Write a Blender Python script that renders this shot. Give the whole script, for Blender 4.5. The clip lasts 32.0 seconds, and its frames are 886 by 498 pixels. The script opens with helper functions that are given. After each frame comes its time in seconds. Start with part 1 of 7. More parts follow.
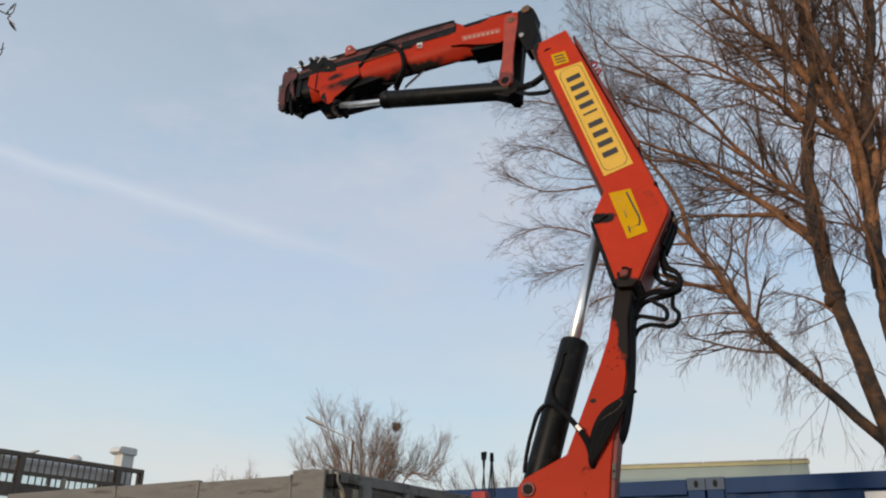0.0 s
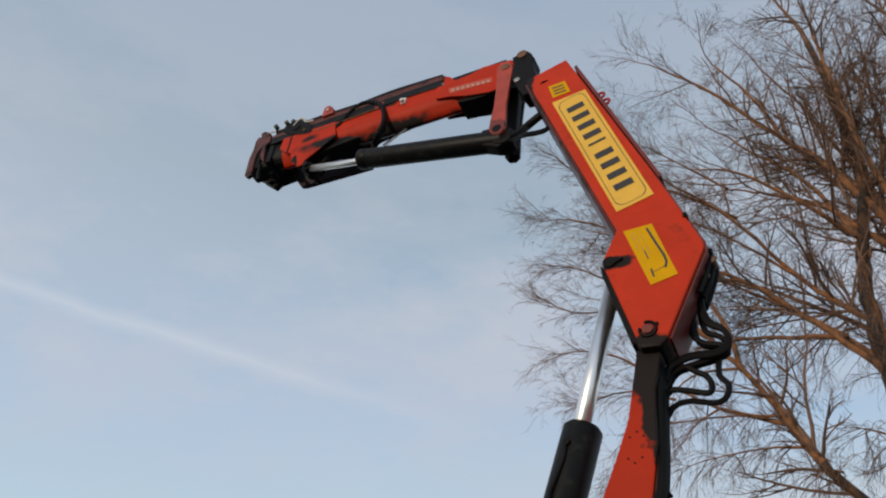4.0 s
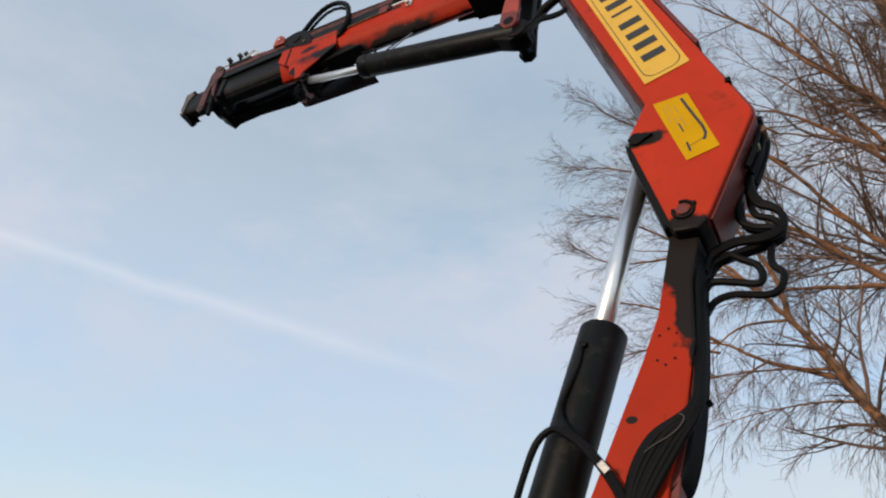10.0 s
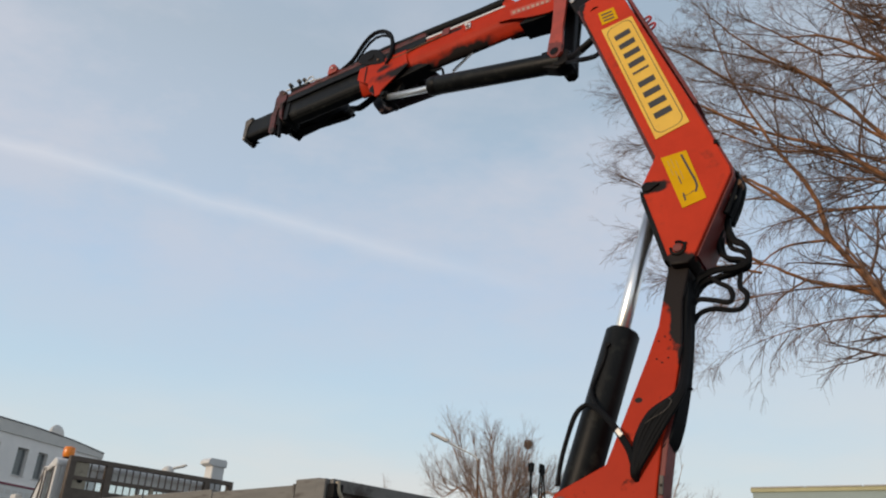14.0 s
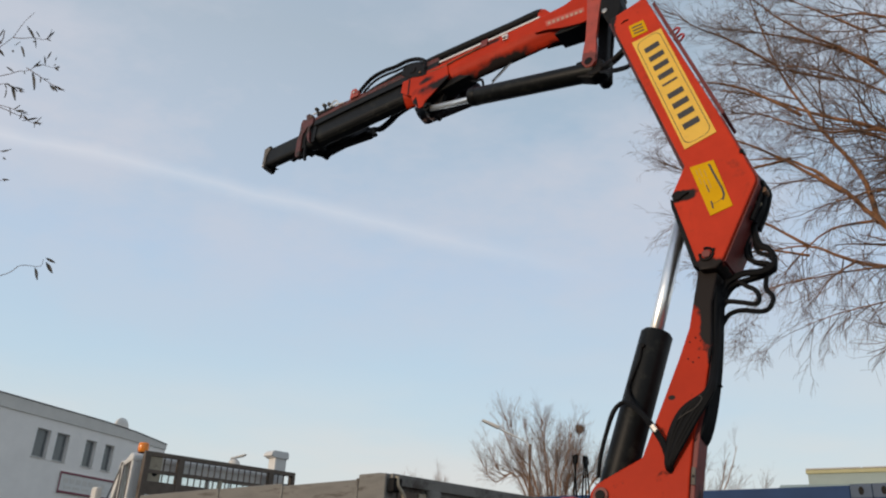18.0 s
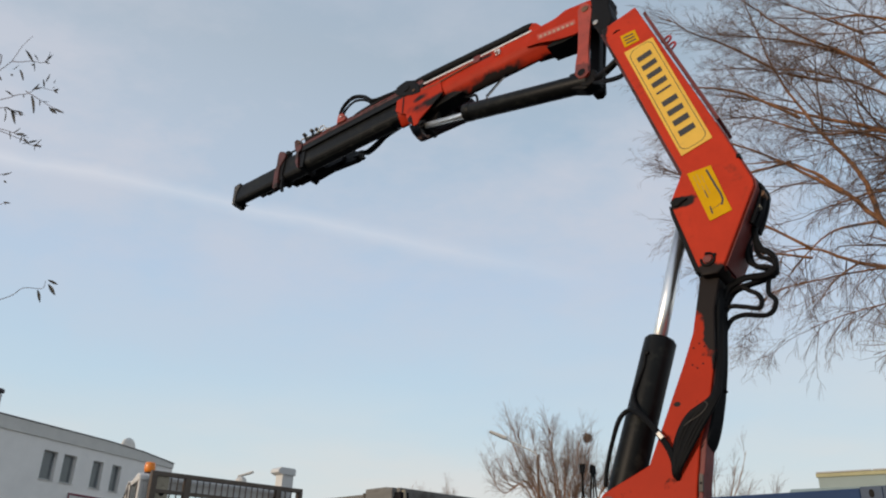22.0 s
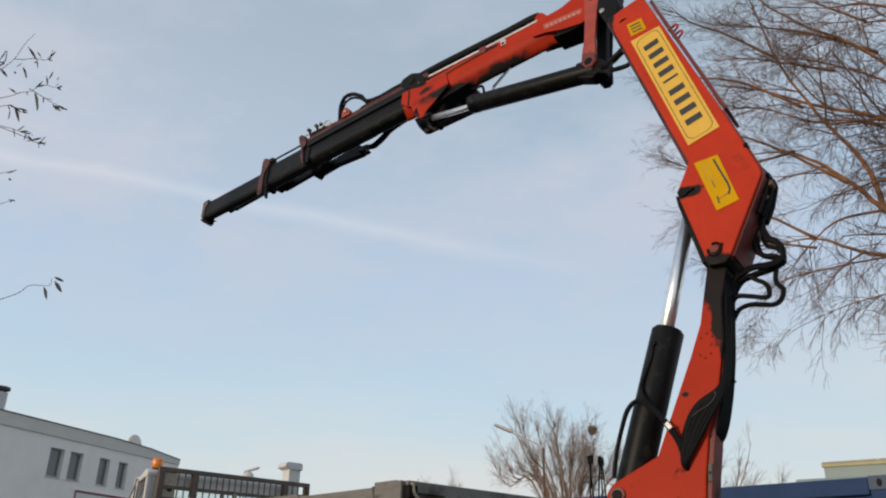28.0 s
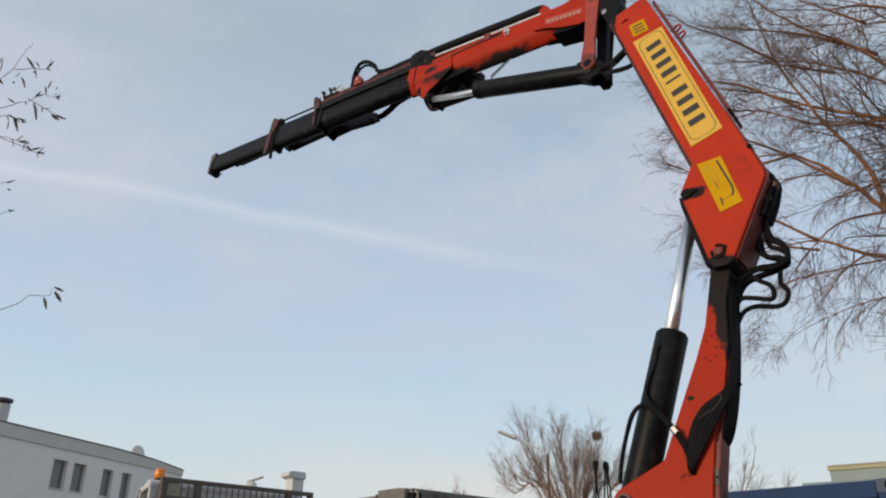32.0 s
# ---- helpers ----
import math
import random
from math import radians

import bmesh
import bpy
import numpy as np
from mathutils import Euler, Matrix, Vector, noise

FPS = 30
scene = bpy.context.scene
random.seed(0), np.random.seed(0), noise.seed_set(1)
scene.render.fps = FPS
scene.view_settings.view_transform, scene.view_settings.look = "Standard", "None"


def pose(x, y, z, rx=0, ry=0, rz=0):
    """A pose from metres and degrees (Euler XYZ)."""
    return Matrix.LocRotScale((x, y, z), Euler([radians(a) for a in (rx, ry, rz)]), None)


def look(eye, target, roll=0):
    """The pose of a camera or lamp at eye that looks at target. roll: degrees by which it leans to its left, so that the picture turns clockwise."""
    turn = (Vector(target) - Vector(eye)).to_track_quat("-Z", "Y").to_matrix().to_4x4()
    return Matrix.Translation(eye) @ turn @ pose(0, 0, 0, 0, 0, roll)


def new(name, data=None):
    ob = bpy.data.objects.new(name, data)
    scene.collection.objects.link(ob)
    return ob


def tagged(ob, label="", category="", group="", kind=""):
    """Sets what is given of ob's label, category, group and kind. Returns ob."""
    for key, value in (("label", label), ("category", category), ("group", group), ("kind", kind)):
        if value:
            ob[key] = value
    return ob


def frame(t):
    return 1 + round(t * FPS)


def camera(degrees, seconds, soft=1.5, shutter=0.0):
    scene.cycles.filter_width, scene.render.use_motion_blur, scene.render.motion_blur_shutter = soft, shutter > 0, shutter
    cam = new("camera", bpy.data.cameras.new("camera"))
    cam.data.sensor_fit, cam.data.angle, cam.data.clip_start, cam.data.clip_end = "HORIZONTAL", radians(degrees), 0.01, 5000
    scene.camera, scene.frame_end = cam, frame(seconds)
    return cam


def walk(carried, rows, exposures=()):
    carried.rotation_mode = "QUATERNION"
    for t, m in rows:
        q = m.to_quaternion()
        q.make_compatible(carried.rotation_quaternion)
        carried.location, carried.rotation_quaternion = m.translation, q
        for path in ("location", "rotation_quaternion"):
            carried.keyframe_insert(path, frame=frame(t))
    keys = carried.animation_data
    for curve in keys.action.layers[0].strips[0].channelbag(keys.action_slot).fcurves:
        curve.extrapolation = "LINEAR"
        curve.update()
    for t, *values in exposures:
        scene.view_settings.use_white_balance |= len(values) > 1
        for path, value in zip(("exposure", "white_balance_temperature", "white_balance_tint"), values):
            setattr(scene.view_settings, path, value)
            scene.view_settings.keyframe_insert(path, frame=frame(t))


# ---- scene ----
cam = camera(58.36, 32.0, soft=2.1, shutter=0.0)
PATH = [
    (0, (-0.720, -0.132, 1.560), (0.557, 5.232, 3.926), 1.15),
    (0.5, (-0.713, -0.134, 1.555), (0.557, 5.211, 3.967), 1.97),
    (1, (-0.699, -0.159, 1.538), (0.672, 5.140, 3.997), 1.65),
    (1.5, (-0.647, -0.135, 1.553), (0.756, 5.095, 4.136), 0.95),
    (2, (-0.564, -0.109, 1.557), (0.660, 5.090, 4.291), 0.55),
    (2.5, (-0.458, 0.100, 1.589), (0.813, 5.270, 4.354), 1.35),
    (3, (-0.363, 0.362, 1.609), (0.946, 5.475, 4.464), 1.97),
    (3.5, (-0.199, 0.713, 1.651), (0.684, 5.728, 4.826), 3.33),
    (5.5, (0.155, 1.617, 1.691), (0.968, 6.467, 5.129), 2.06),
    (6, (0.197, 1.651, 1.703), (0.967, 6.497, 5.156), 1.16),
    (6.5, (0.320, 1.738, 1.700), (0.601, 6.678, 5.093), 4.19),
    (7, (0.391, 1.850, 1.688), (0.734, 6.856, 4.978), 4.12),
    (7.5, (0.404, 1.994, 1.666), (0.952, 6.924, 5.042), 1.03),
    (8, (0.457, 2.043, 1.683), (0.738, 7.032, 5.006), 2.27),
    (8.5, (0.489, 2.005, 1.689), (0.523, 7.028, 4.971), 4.76),
    (9, (0.459, 1.929, 1.696), (0.586, 6.959, 4.964), 3.75),
    (9.5, (0.332, 1.802, 1.696), (0.963, 6.804, 4.949), 1.72),
    (10, (0.245, 1.659, 1.695), (0.806, 6.765, 4.796), 4.01),
    (10.5, (0.225, 1.429, 1.681), (0.343, 6.628, 4.674), 6.54),
    (11, (0.206, 1.274, 1.706), (0.337, 6.509, 4.635), 5.76),
    (11.5, (0.113, 1.075, 1.691), (0.347, 6.320, 4.595), 2.78),
    (12, (0.089, 0.916, 1.663), (0.384, 6.248, 4.399), 4.95),
    (12.5, (0.133, 0.737, 1.637), (0.291, 6.104, 4.316), 5.82),
    (13, (0.150, 0.648, 1.640), (0.268, 6.042, 4.265), 5.07),
    (13.5, (0.062, 0.487, 1.626), (0.266, 5.904, 4.197), 3.58),
    (14, (0.009, 0.357, 1.624), (0.247, 5.828, 4.077), 3.57),
    (14.5, (0.028, 0.215, 1.612), (-0.031, 5.691, 4.064), 4.98),
    (15, (0.085, 0.107, 1.600), (-0.046, 5.681, 3.816), 5.31),
    (15.5, (0.065, 0.046, 1.610), (-0.041, 5.563, 3.967), 4.87),
    (17.5, (-0.000, -0.006, 1.618), (-0.077, 5.515, 3.967), 3.48),
    (18, (0.003, -0.006, 1.618), (-0.101, 5.519, 3.955), 3.24),
    (18.5, (0.001, -0.007, 1.617), (-0.088, 5.505, 3.987), 3.12),
    (19, (0.000, 0.000, 1.620), (-0.074, 5.513, 3.987), 2.64),
    (19.5, (-0.002, -0.001, 1.621), (-0.075, 5.492, 4.033), 2.77),
    (20, (0.001, -0.000, 1.621), (-0.072, 5.492, 4.035), 2.53),
    (20.5, (0.003, -0.003, 1.620), (-0.075, 5.483, 4.048), 2.35),
    (21, (0.005, -0.002, 1.621), (-0.082, 5.485, 4.048), 1.97),
    (21.5, (0.010, -0.006, 1.620), (-0.113, 5.493, 4.016), 1.89),
    (22, (0.013, -0.007, 1.620), (-0.115, 5.484, 4.037), 1.89),
    (22.5, (0.013, -0.009, 1.620), (-0.093, 5.477, 4.049), 1.69),
    (23, (0.017, -0.016, 1.618), (-0.079, 5.459, 4.072), 1.64),
    (23.5, (0.019, -0.014, 1.622), (-0.069, 5.455, 4.087), 1.60),
    (24, (0.016, -0.013, 1.621), (-0.081, 5.454, 4.091), 1.57),
    (24.5, (0.009, -0.013, 1.620), (-0.091, 5.456, 4.087), 1.45),
    (25, (0.007, -0.007, 1.620), (-0.118, 5.465, 4.077), 1.37),
    (25.5, (0.004, -0.002, 1.621), (-0.109, 5.473, 4.073), 1.34),
    (27.5, (0.000, -0.008, 1.618), (-0.141, 5.486, 4.024), 1.35),
    (28, (-0.005, -0.000, 1.614), (-0.153, 5.507, 3.990), 1.36),
    (28.5, (-0.003, 0.013, 1.616), (-0.155, 5.530, 3.969), 1.44),
    (29, (-0.005, 0.016, 1.614), (-0.171, 5.537, 3.957), 1.25),
    (29.5, (-0.006, 0.021, 1.617), (-0.147, 5.532, 3.985), 0.98),
    (30, (-0.004, 0.023, 1.616), (-0.133, 5.529, 3.998), 0.89),
    (30.5, (-0.011, 0.037, 1.619), (-0.202, 5.540, 4.002), 1.03),
    (31, (-0.012, 0.037, 1.619), (-0.208, 5.527, 4.032), 0.86),
    (31.5, (-0.007, 0.036, 1.621), (-0.185, 5.521, 4.045), 0.90),
    (32, (-0.004, 0.032, 1.617), (-0.165, 5.518, 4.041), 0.77),
]
walk(cam, [(t, look(eye, target, roll)) for t, eye, target, roll in PATH],
     [(0, 0.04), (1.5, 0.05), (2.2, 0.0), (3, -0.07), (3.5, -0.08), (5.5, -0.03), (6.5, 0.03), (8, 0.15), (9, 0.17), (10, 0.17), (11, 0.18), (12, 0.08), (13, 0.05), (15, 0.03), (20, 0.03), (25, 0.03), (28, 0.04), (32, 0.02)])

# ---- light: a pale winter evening sky and a low warm sun from behind on the left ----
SUN_DIR = Vector((-0.80, -0.58, 0.20)).normalized()
sun = new("sun", bpy.data.lights.new("sun", "SUN"))
sun.data.energy, sun.data.angle, sun.data.color = 1.9, radians(4), (1.0, 0.80, 0.60)
sun.matrix_world = look(SUN_DIR * 50, (0, 0, 0))

world = bpy.data.worlds.new("evening_sky")
scene.world = world
world.use_nodes = True
wt = world.node_tree
wt.nodes.clear()


def wnode(kind):
    return wt.nodes.new(kind)


def wlink(a, b):
    wt.links.new(a, b)


def wmath(op, a, b=None, clamp=False):
    n = wnode("ShaderNodeMath")
    n.operation, n.use_clamp = op, clamp
    for i, x in enumerate((a, b)):
        if x is None:
            continue
        if isinstance(x, (int, float)):
            n.inputs[i].default_value = x
        else:
            wlink(x, n.inputs[i])
    return n.outputs[0]


def wramp(fac, stops):
    n = wnode("ShaderNodeValToRGB")
    wlink(fac, n.inputs[0])
    els = n.color_ramp.elements
    while len(els) < len(stops):
        els.new(0.5)
    for e, (p, c) in zip(els, stops):
        e.position, e.color = p, (*c, 1)
    return n.outputs[0]


def wmix(fac, a, b, kind="MIX"):
    n = wnode("ShaderNodeMix")
    n.data_type, n.blend_type = "RGBA", kind
    for i, x in ((0, fac), (6, a), (7, b)):
        if isinstance(x, (int, float)):
            n.inputs[i].default_value = x
        elif isinstance(x, tuple):
            n.inputs[i].default_value = (*x, 1)
        else:
            wlink(x, n.inputs[i])
    return n.outputs[2]


coord = wnode("ShaderNodeTexCoord").outputs["Generated"]
sky = wnode("ShaderNodeTexSky")
sky.sky_type, sky.sun_disc = "NISHITA", False
sky.sun_elevation, sky.sun_rotation = math.asin(SUN_DIR.z), math.atan2(SUN_DIR.x, SUN_DIR.y)
sky.altitude, sky.air_density, sky.dust_density, sky.ozone_density = 200, 1.0, 2.0, 1.5
sep = wnode("ShaderNodeSeparateXYZ")
wlink(coord, sep.inputs[0])
sky_scaled = wmix(1.0, sky.outputs[0], (0.10, 0.10, 0.10), "MULTIPLY")
# thin high haze: paler towards the horizon
haze = wramp(sep.outputs[2], [(0.0, (0.80, 0.76, 0.71)), (0.11, (0.615, 0.738, 0.780)), (0.22, (0.515, 0.690, 0.820)), (0.36, (0.446, 0.606, 0.796)), (0.60, (0.388, 0.488, 0.590)), (1.0, (0.31, 0.41, 0.58))])
clear = wmix(0.92, sky_scaled, haze)
# soft veils of cloud
mapn = wnode("ShaderNodeMapping")
wlink(coord, mapn.inputs[0])
mapn.inputs["Rotation"].default_value = (0.2, 0.1, 0.5)
mapn.inputs["Scale"].default_value = (1.0, 1.6, 2.2)
veil = wnode("ShaderNodeTexNoise")
wlink(mapn.outputs[0], veil.inputs["Vector"])
veil.inputs["Scale"].default_value, veil.inputs["Detail"].default_value, veil.inputs["Roughness"].default_value = 2.3, 7, 0.60
mottle = wnode("ShaderNodeTexNoise")
wlink(mapn.outputs[0], mottle.inputs["Vector"])
mottle.inputs["Scale"].default_value, mottle.inputs["Detail"].default_value, mottle.inputs["Roughness"].default_value = 8.5, 7, 0.62
veil_sum = wmath("ADD", veil.outputs[0], wmath("MULTIPLY", wmath("SUBTRACT", mottle.outputs[0], 0.5), 0.22))
veil_f = wmath("MULTIPLY", wramp(veil_sum, [(0.33, (0, 0, 0)), (0.60, (1, 1, 1))]), 0.95)
west = wmath("MULTIPLY_ADD", sep.outputs[0], -0.8)
west.node.inputs[2].default_value = 0.12
west.node.use_clamp = True
high = wmath("MULTIPLY_ADD", sep.outputs[2], 3.3)
high.node.inputs[2].default_value = -0.50
high.node.use_clamp = True
thin_ = wramp(sep.outputs[2], [(0.0, (1, 1, 1)), (0.52, (1, 1, 1)), (0.68, (0.35, 0.35, 0.35)), (1.0, (0.2, 0.2, 0.2))])
veil_all = wmath("MULTIPLY", wmath("MULTIPLY", high, thin_), wmath("MAXIMUM", wmath("MULTIPLY", veil_f, 0.85), wmath("MULTIPLY", west, 0.85)))
clouded = wmix(veil_all, clear, (0.583, 0.602, 0.676))
# warm low cloud near the horizon
low_n = wnode("ShaderNodeTexNoise")
low_map = wnode("ShaderNodeMapping")
wlink(coord, low_map.inputs[0])
low_map.inputs["Scale"].default_value = (1.2, 1.2, 5.0)
wlink(low_map.outputs[0], low_n.inputs["Vector"])
low_n.inputs["Scale"].default_value, low_n.inputs["Detail"].default_value = 2.6, 5
low_band = wramp(sep.outputs[2], [(0.0, (1, 1, 1)), (0.12, (0.95, 0.95, 0.95)), (0.22, (0.60, 0.60, 0.60)), (0.36, (0, 0, 0))])
east = wmath("MULTIPLY_ADD", sep.outputs[0], 1.3)
east.node.inputs[2].default_value = 0.30
east.node.use_clamp = True
low_edge = wramp(sep.outputs[2], [(0.0, (1, 1, 1)), (0.12, (0.95, 0.95, 0.95)), (0.18, (0.45, 0.45, 0.45)), (0.26, (0, 0, 0))])
low_f = wmath("MULTIPLY", wmath("MAXIMUM", low_edge, wmath("MULTIPLY", low_band, east)), wmath("MULTIPLY", wramp(low_n.outputs[0], [(0.38, (0.25, 0.25, 0.25)), (0.62, (1, 1, 1))]), 0.75))
clouded = wmix(low_f, clouded, (0.720, 0.702, 0.678))
# a fading vapour trail
TRAIL = Vector((-0.499, 0.752, 0.430)).cross(Vector((-0.073, 0.909, 0.411))).normalized()
dot = wnode("ShaderNodeVectorMath")
dot.operation = "DOT_PRODUCT"
wlink(coord, dot.inputs[0])
dot.inputs[1].default_value = TRAIL
wob = wnode("ShaderNodeTexNoise")
wlink(coord, wob.inputs["Vector"])
wob.inputs["Scale"].default_value, wob.inputs["Detail"].default_value = 9, 8
off = wmath("ABSOLUTE", wmath("ADD", dot.outputs["Value"], wmath("MULTIPLY", wmath("SUBTRACT", wob.outputs[0], 0.5), 0.022)))
width = wmath("MULTIPLY_ADD", sep.outputs[0], 0.010)
width.node.inputs[2].default_value = 0.018
band = wmath("POWER", wmath("SUBTRACT", 1.0, wmath("DIVIDE", off, width), True), 1.3)
fade = wramp(wmath("MULTIPLY_ADD", sep.outputs[0], 0.5), [(0.0, (0.9, 0.9, 0.9)), (0.44, (0.85, 0.85, 0.85)), (0.60, (0.0, 0.0, 0.0)), (1.0, (0, 0, 0))])
fade.node.inputs[0].links[0].from_node.inputs[2].default_value = 0.5
front = wmath("GREATER_THAN", sep.outputs[1], 0.0)
trail_f = wmath("MULTIPLY", wmath("MULTIPLY", wmath("MULTIPLY", band, fade), front), 0.35)
final = wmix(trail_f, clouded, (0.78, 0.79, 0.83))
bg = wnode("ShaderNodeBackground")
wlink(final, bg.inputs[0])
bg.inputs[1].default_value = 1.0
out = wnode("ShaderNodeOutputWorld")
wlink(bg.outputs[0], out.inputs[0])


# ---- materials ----
def material(name, base, rough=0.6, metal=0.0, scale=8.0, spread=0.25, bump=0.15, bump_scale=60.0, dirt=None, dirt_at=0.55, dirt_soft=0.12,
             dirt_scale=5.0, dirt_rough=0.8, specular=0.5, stretch=(1, 1, 1), per_object=0.0, per_island=0.0):
    m = bpy.data.materials.new(name)
    m.use_nodes = True
    nt = m.node_tree
    p = nt.nodes["Principled BSDF"]
    tc = nt.nodes.new("ShaderNodeTexCoord")
    mp = nt.nodes.new("ShaderNodeMapping")
    mp.inputs["Scale"].default_value = stretch
    nt.links.new(tc.outputs["Object"], mp.inputs[0])
    n1 = nt.nodes.new("ShaderNodeTexNoise")
    n1.inputs["Scale"].default_value, n1.inputs["Detail"].default_value, n1.inputs["Roughness"].default_value = scale, 8, 0.65
    nt.links.new(mp.outputs[0], n1.inputs["Vector"])
    hsv = nt.nodes.new("ShaderNodeHueSaturation")
    hsv.inputs["Color"].default_value = (*base, 1)
    mr = nt.nodes.new("ShaderNodeMapRange")
    mr.inputs["From Min"].default_value, mr.inputs["From Max"].default_value = 0.3, 0.7
    mr.inputs["To Min"].default_value, mr.inputs["To Max"].default_value = 1 - spread, 1 + spread
    nt.links.new(n1.outputs[0], mr.inputs["Value"])
    value = mr.outputs[0]
    for amount, source in ((per_object, "ShaderNodeObjectInfo"), (per_island, "ShaderNodeNewGeometry")):
        if amount:
            info = nt.nodes.new(source)
            r = nt.nodes.new("ShaderNodeMapRange")
            r.inputs["To Min"].default_value, r.inputs["To Max"].default_value = 1 - amount, 1 + amount
            nt.links.new(info.outputs["Random" if amount == per_object and source == "ShaderNodeObjectInfo" else "Random Per Island"], r.inputs["Value"])
            mul = nt.nodes.new("ShaderNodeMath")
            mul.operation = "MULTIPLY"
            nt.links.new(value, mul.inputs[0])
            nt.links.new(r.outputs[0], mul.inputs[1])
            value = mul.outputs[0]
    nt.links.new(value, hsv.inputs["Value"])
    colour = hsv.outputs[0]
    roughness = None
    if dirt:
        n2 = nt.nodes.new("ShaderNodeTexNoise")
        n2.inputs["Scale"].default_value, n2.inputs["Detail"].default_value, n2.inputs["Roughness"].default_value = dirt_scale, 10, 0.7
        nt.links.new(mp.outputs[0], n2.inputs["Vector"])
        r = nt.nodes.new("ShaderNodeMapRange")
        r.inputs["From Min"].default_value, r.inputs["From Max"].default_value = dirt_at, dirt_at + dirt_soft
        nt.links.new(n2.outputs[0], r.inputs["Value"])
        mix = nt.nodes.new("ShaderNodeMix")
        mix.data_type = "RGBA"
        nt.links.new(r.outputs[0], mix.inputs[0])
        nt.links.new(colour, mix.inputs[6])
        mix.inputs[7].default_value = (*dirt, 1)
        colour = mix.outputs[2]
        rr = nt.nodes.new("ShaderNodeMapRange")
        rr.inputs["To Min"].default_value, rr.inputs["To Max"].default_value = rough, dirt_rough
        nt.links.new(r.outputs[0], rr.inputs["Value"])
        nt.links.new(rr.outputs[0], p.inputs["Roughness"])
    else:
        rr = nt.nodes.new("ShaderNodeMapRange")
        rr.inputs["To Min"].default_value, rr.inputs["To Max"].default_value = max(rough - 0.12, 0.02), min(rough + 0.12, 1)
        nt.links.new(n1.outputs[0], rr.inputs["Value"])
        nt.links.new(rr.outputs[0], p.inputs["Roughness"])
    nt.links.new(colour, p.inputs["Base Color"])
    p.inputs["Metallic"].default_value = metal
    p.inputs["Specular IOR Level"].default_value = specular
    if bump:
        n3 = nt.nodes.new("ShaderNodeTexNoise")
        n3.inputs["Scale"].default_value, n3.inputs["Detail"].default_value = bump_scale, 6
        nt.links.new(mp.outputs[0], n3.inputs["Vector"])
        bp = nt.nodes.new("ShaderNodeBump")
        bp.inputs["Strength"].default_value, bp.inputs["Distance"].default_value = bump, 0.01
        nt.links.new(n3.outputs[0], bp.inputs["Height"])
        nt.links.new(bp.outputs[0], p.inputs["Normal"])
    return m


def greased(m, spots, colour=(0.014, 0.010, 0.009), soft=0.25, rough=0.7):
    """Adds oily black stains with ragged edges round the given points (x, z, radius x, radius z) of the part; on the
    arm they also paint shade.
    """
    nt = m.node_tree
    p = nt.nodes["Principled BSDF"]
    src = p.inputs["Base Color"].links[0].from_socket
    tc = nt.nodes.new("ShaderNodeTexCoord")
    nz = nt.nodes.new("ShaderNodeTexNoise")
    nz.inputs["Scale"].default_value, nz.inputs["Detail"].default_value, nz.inputs["Roughness"].default_value = 9, 8, rough
    nt.links.new(tc.outputs["Object"], nz.inputs["Vector"])
    best = None
    for x, z, rx, rz in spots:
        mp = nt.nodes.new("ShaderNodeMapping")
        mp.inputs["Location"].default_value = (-x / rx, 0, -z / rz)
        mp.inputs["Scale"].default_value = (1 / rx, 0, 1 / rz)
        nt.links.new(tc.outputs["Object"], mp.inputs[0])
        ln = nt.nodes.new("ShaderNodeVectorMath")
        ln.operation = "LENGTH"
        nt.links.new(mp.outputs[0], ln.inputs[0])
        if best is None:
            best = ln.outputs["Value"]
        else:
            mn = nt.nodes.new("ShaderNodeMath")
            mn.operation = "MINIMUM"
            nt.links.new(best, mn.inputs[0])
            nt.links.new(ln.outputs["Value"], mn.inputs[1])
            best = mn.outputs[0]
    add = nt.nodes.new("ShaderNodeMath")
    add.operation = "MULTIPLY_ADD"
    nt.links.new(nz.outputs[0], add.inputs[0])
    add.inputs[1].default_value = 1.6
    nt.links.new(best, add.inputs[2])
    r = nt.nodes.new("ShaderNodeMapRange")
    r.inputs["From Min"].default_value, r.inputs["From Max"].default_value = 1.85, 1.85 - soft
    nt.links.new(add.outputs[0], r.inputs["Value"])
    mix = nt.nodes.new("ShaderNodeMix")
    mix.data_type = "RGBA"
    nt.links.new(r.outputs[0], mix.inputs[0])
    nt.links.new(src, mix.inputs[6])
    mix.inputs[7].default_value = (*colour, 1)
    nt.links.new(mix.outputs[2], p.inputs["Base Color"])
    return m


RED = (0.50, 0.036, 0.010)
M_boom = greased(material("boom_red_paint", RED, 0.5, specular=0.14, spread=0.16, scale=3, bump=0.06, bump_scale=30, dirt=(0.16, 0.030, 0.016), dirt_at=0.56, dirt_soft=0.16, dirt_scale=4),
                 [(0.13, 0.40, 0.10, 0.04), (0.0, -0.065, 0.10, 0.05), (0.62, 1.98, 0.05, 0.30)])
# the long stains paint oil and the shade along the arm's lower edge
M_arm = greased(material("arm_red_paint", (0.44, 0.028, 0.006), 0.5, specular=0.12, spread=0.14, scale=4, bump=0.06, dirt=(0.13, 0.026, 0.015), dirt_at=0.58, dirt_soft=0.14, dirt_scale=6),
                [(2.62, 2.60, 0.10, 0.05), (2.35, 2.49, 0.42, 0.07), (1.95, 2.73, 0.16, 0.03), (1.28, 2.49, 0.17, 0.045), (1.85, 2.50, 0.50, 0.07), (2.72, 2.37, 0.05, 0.04)], soft=0.55, rough=0.6)
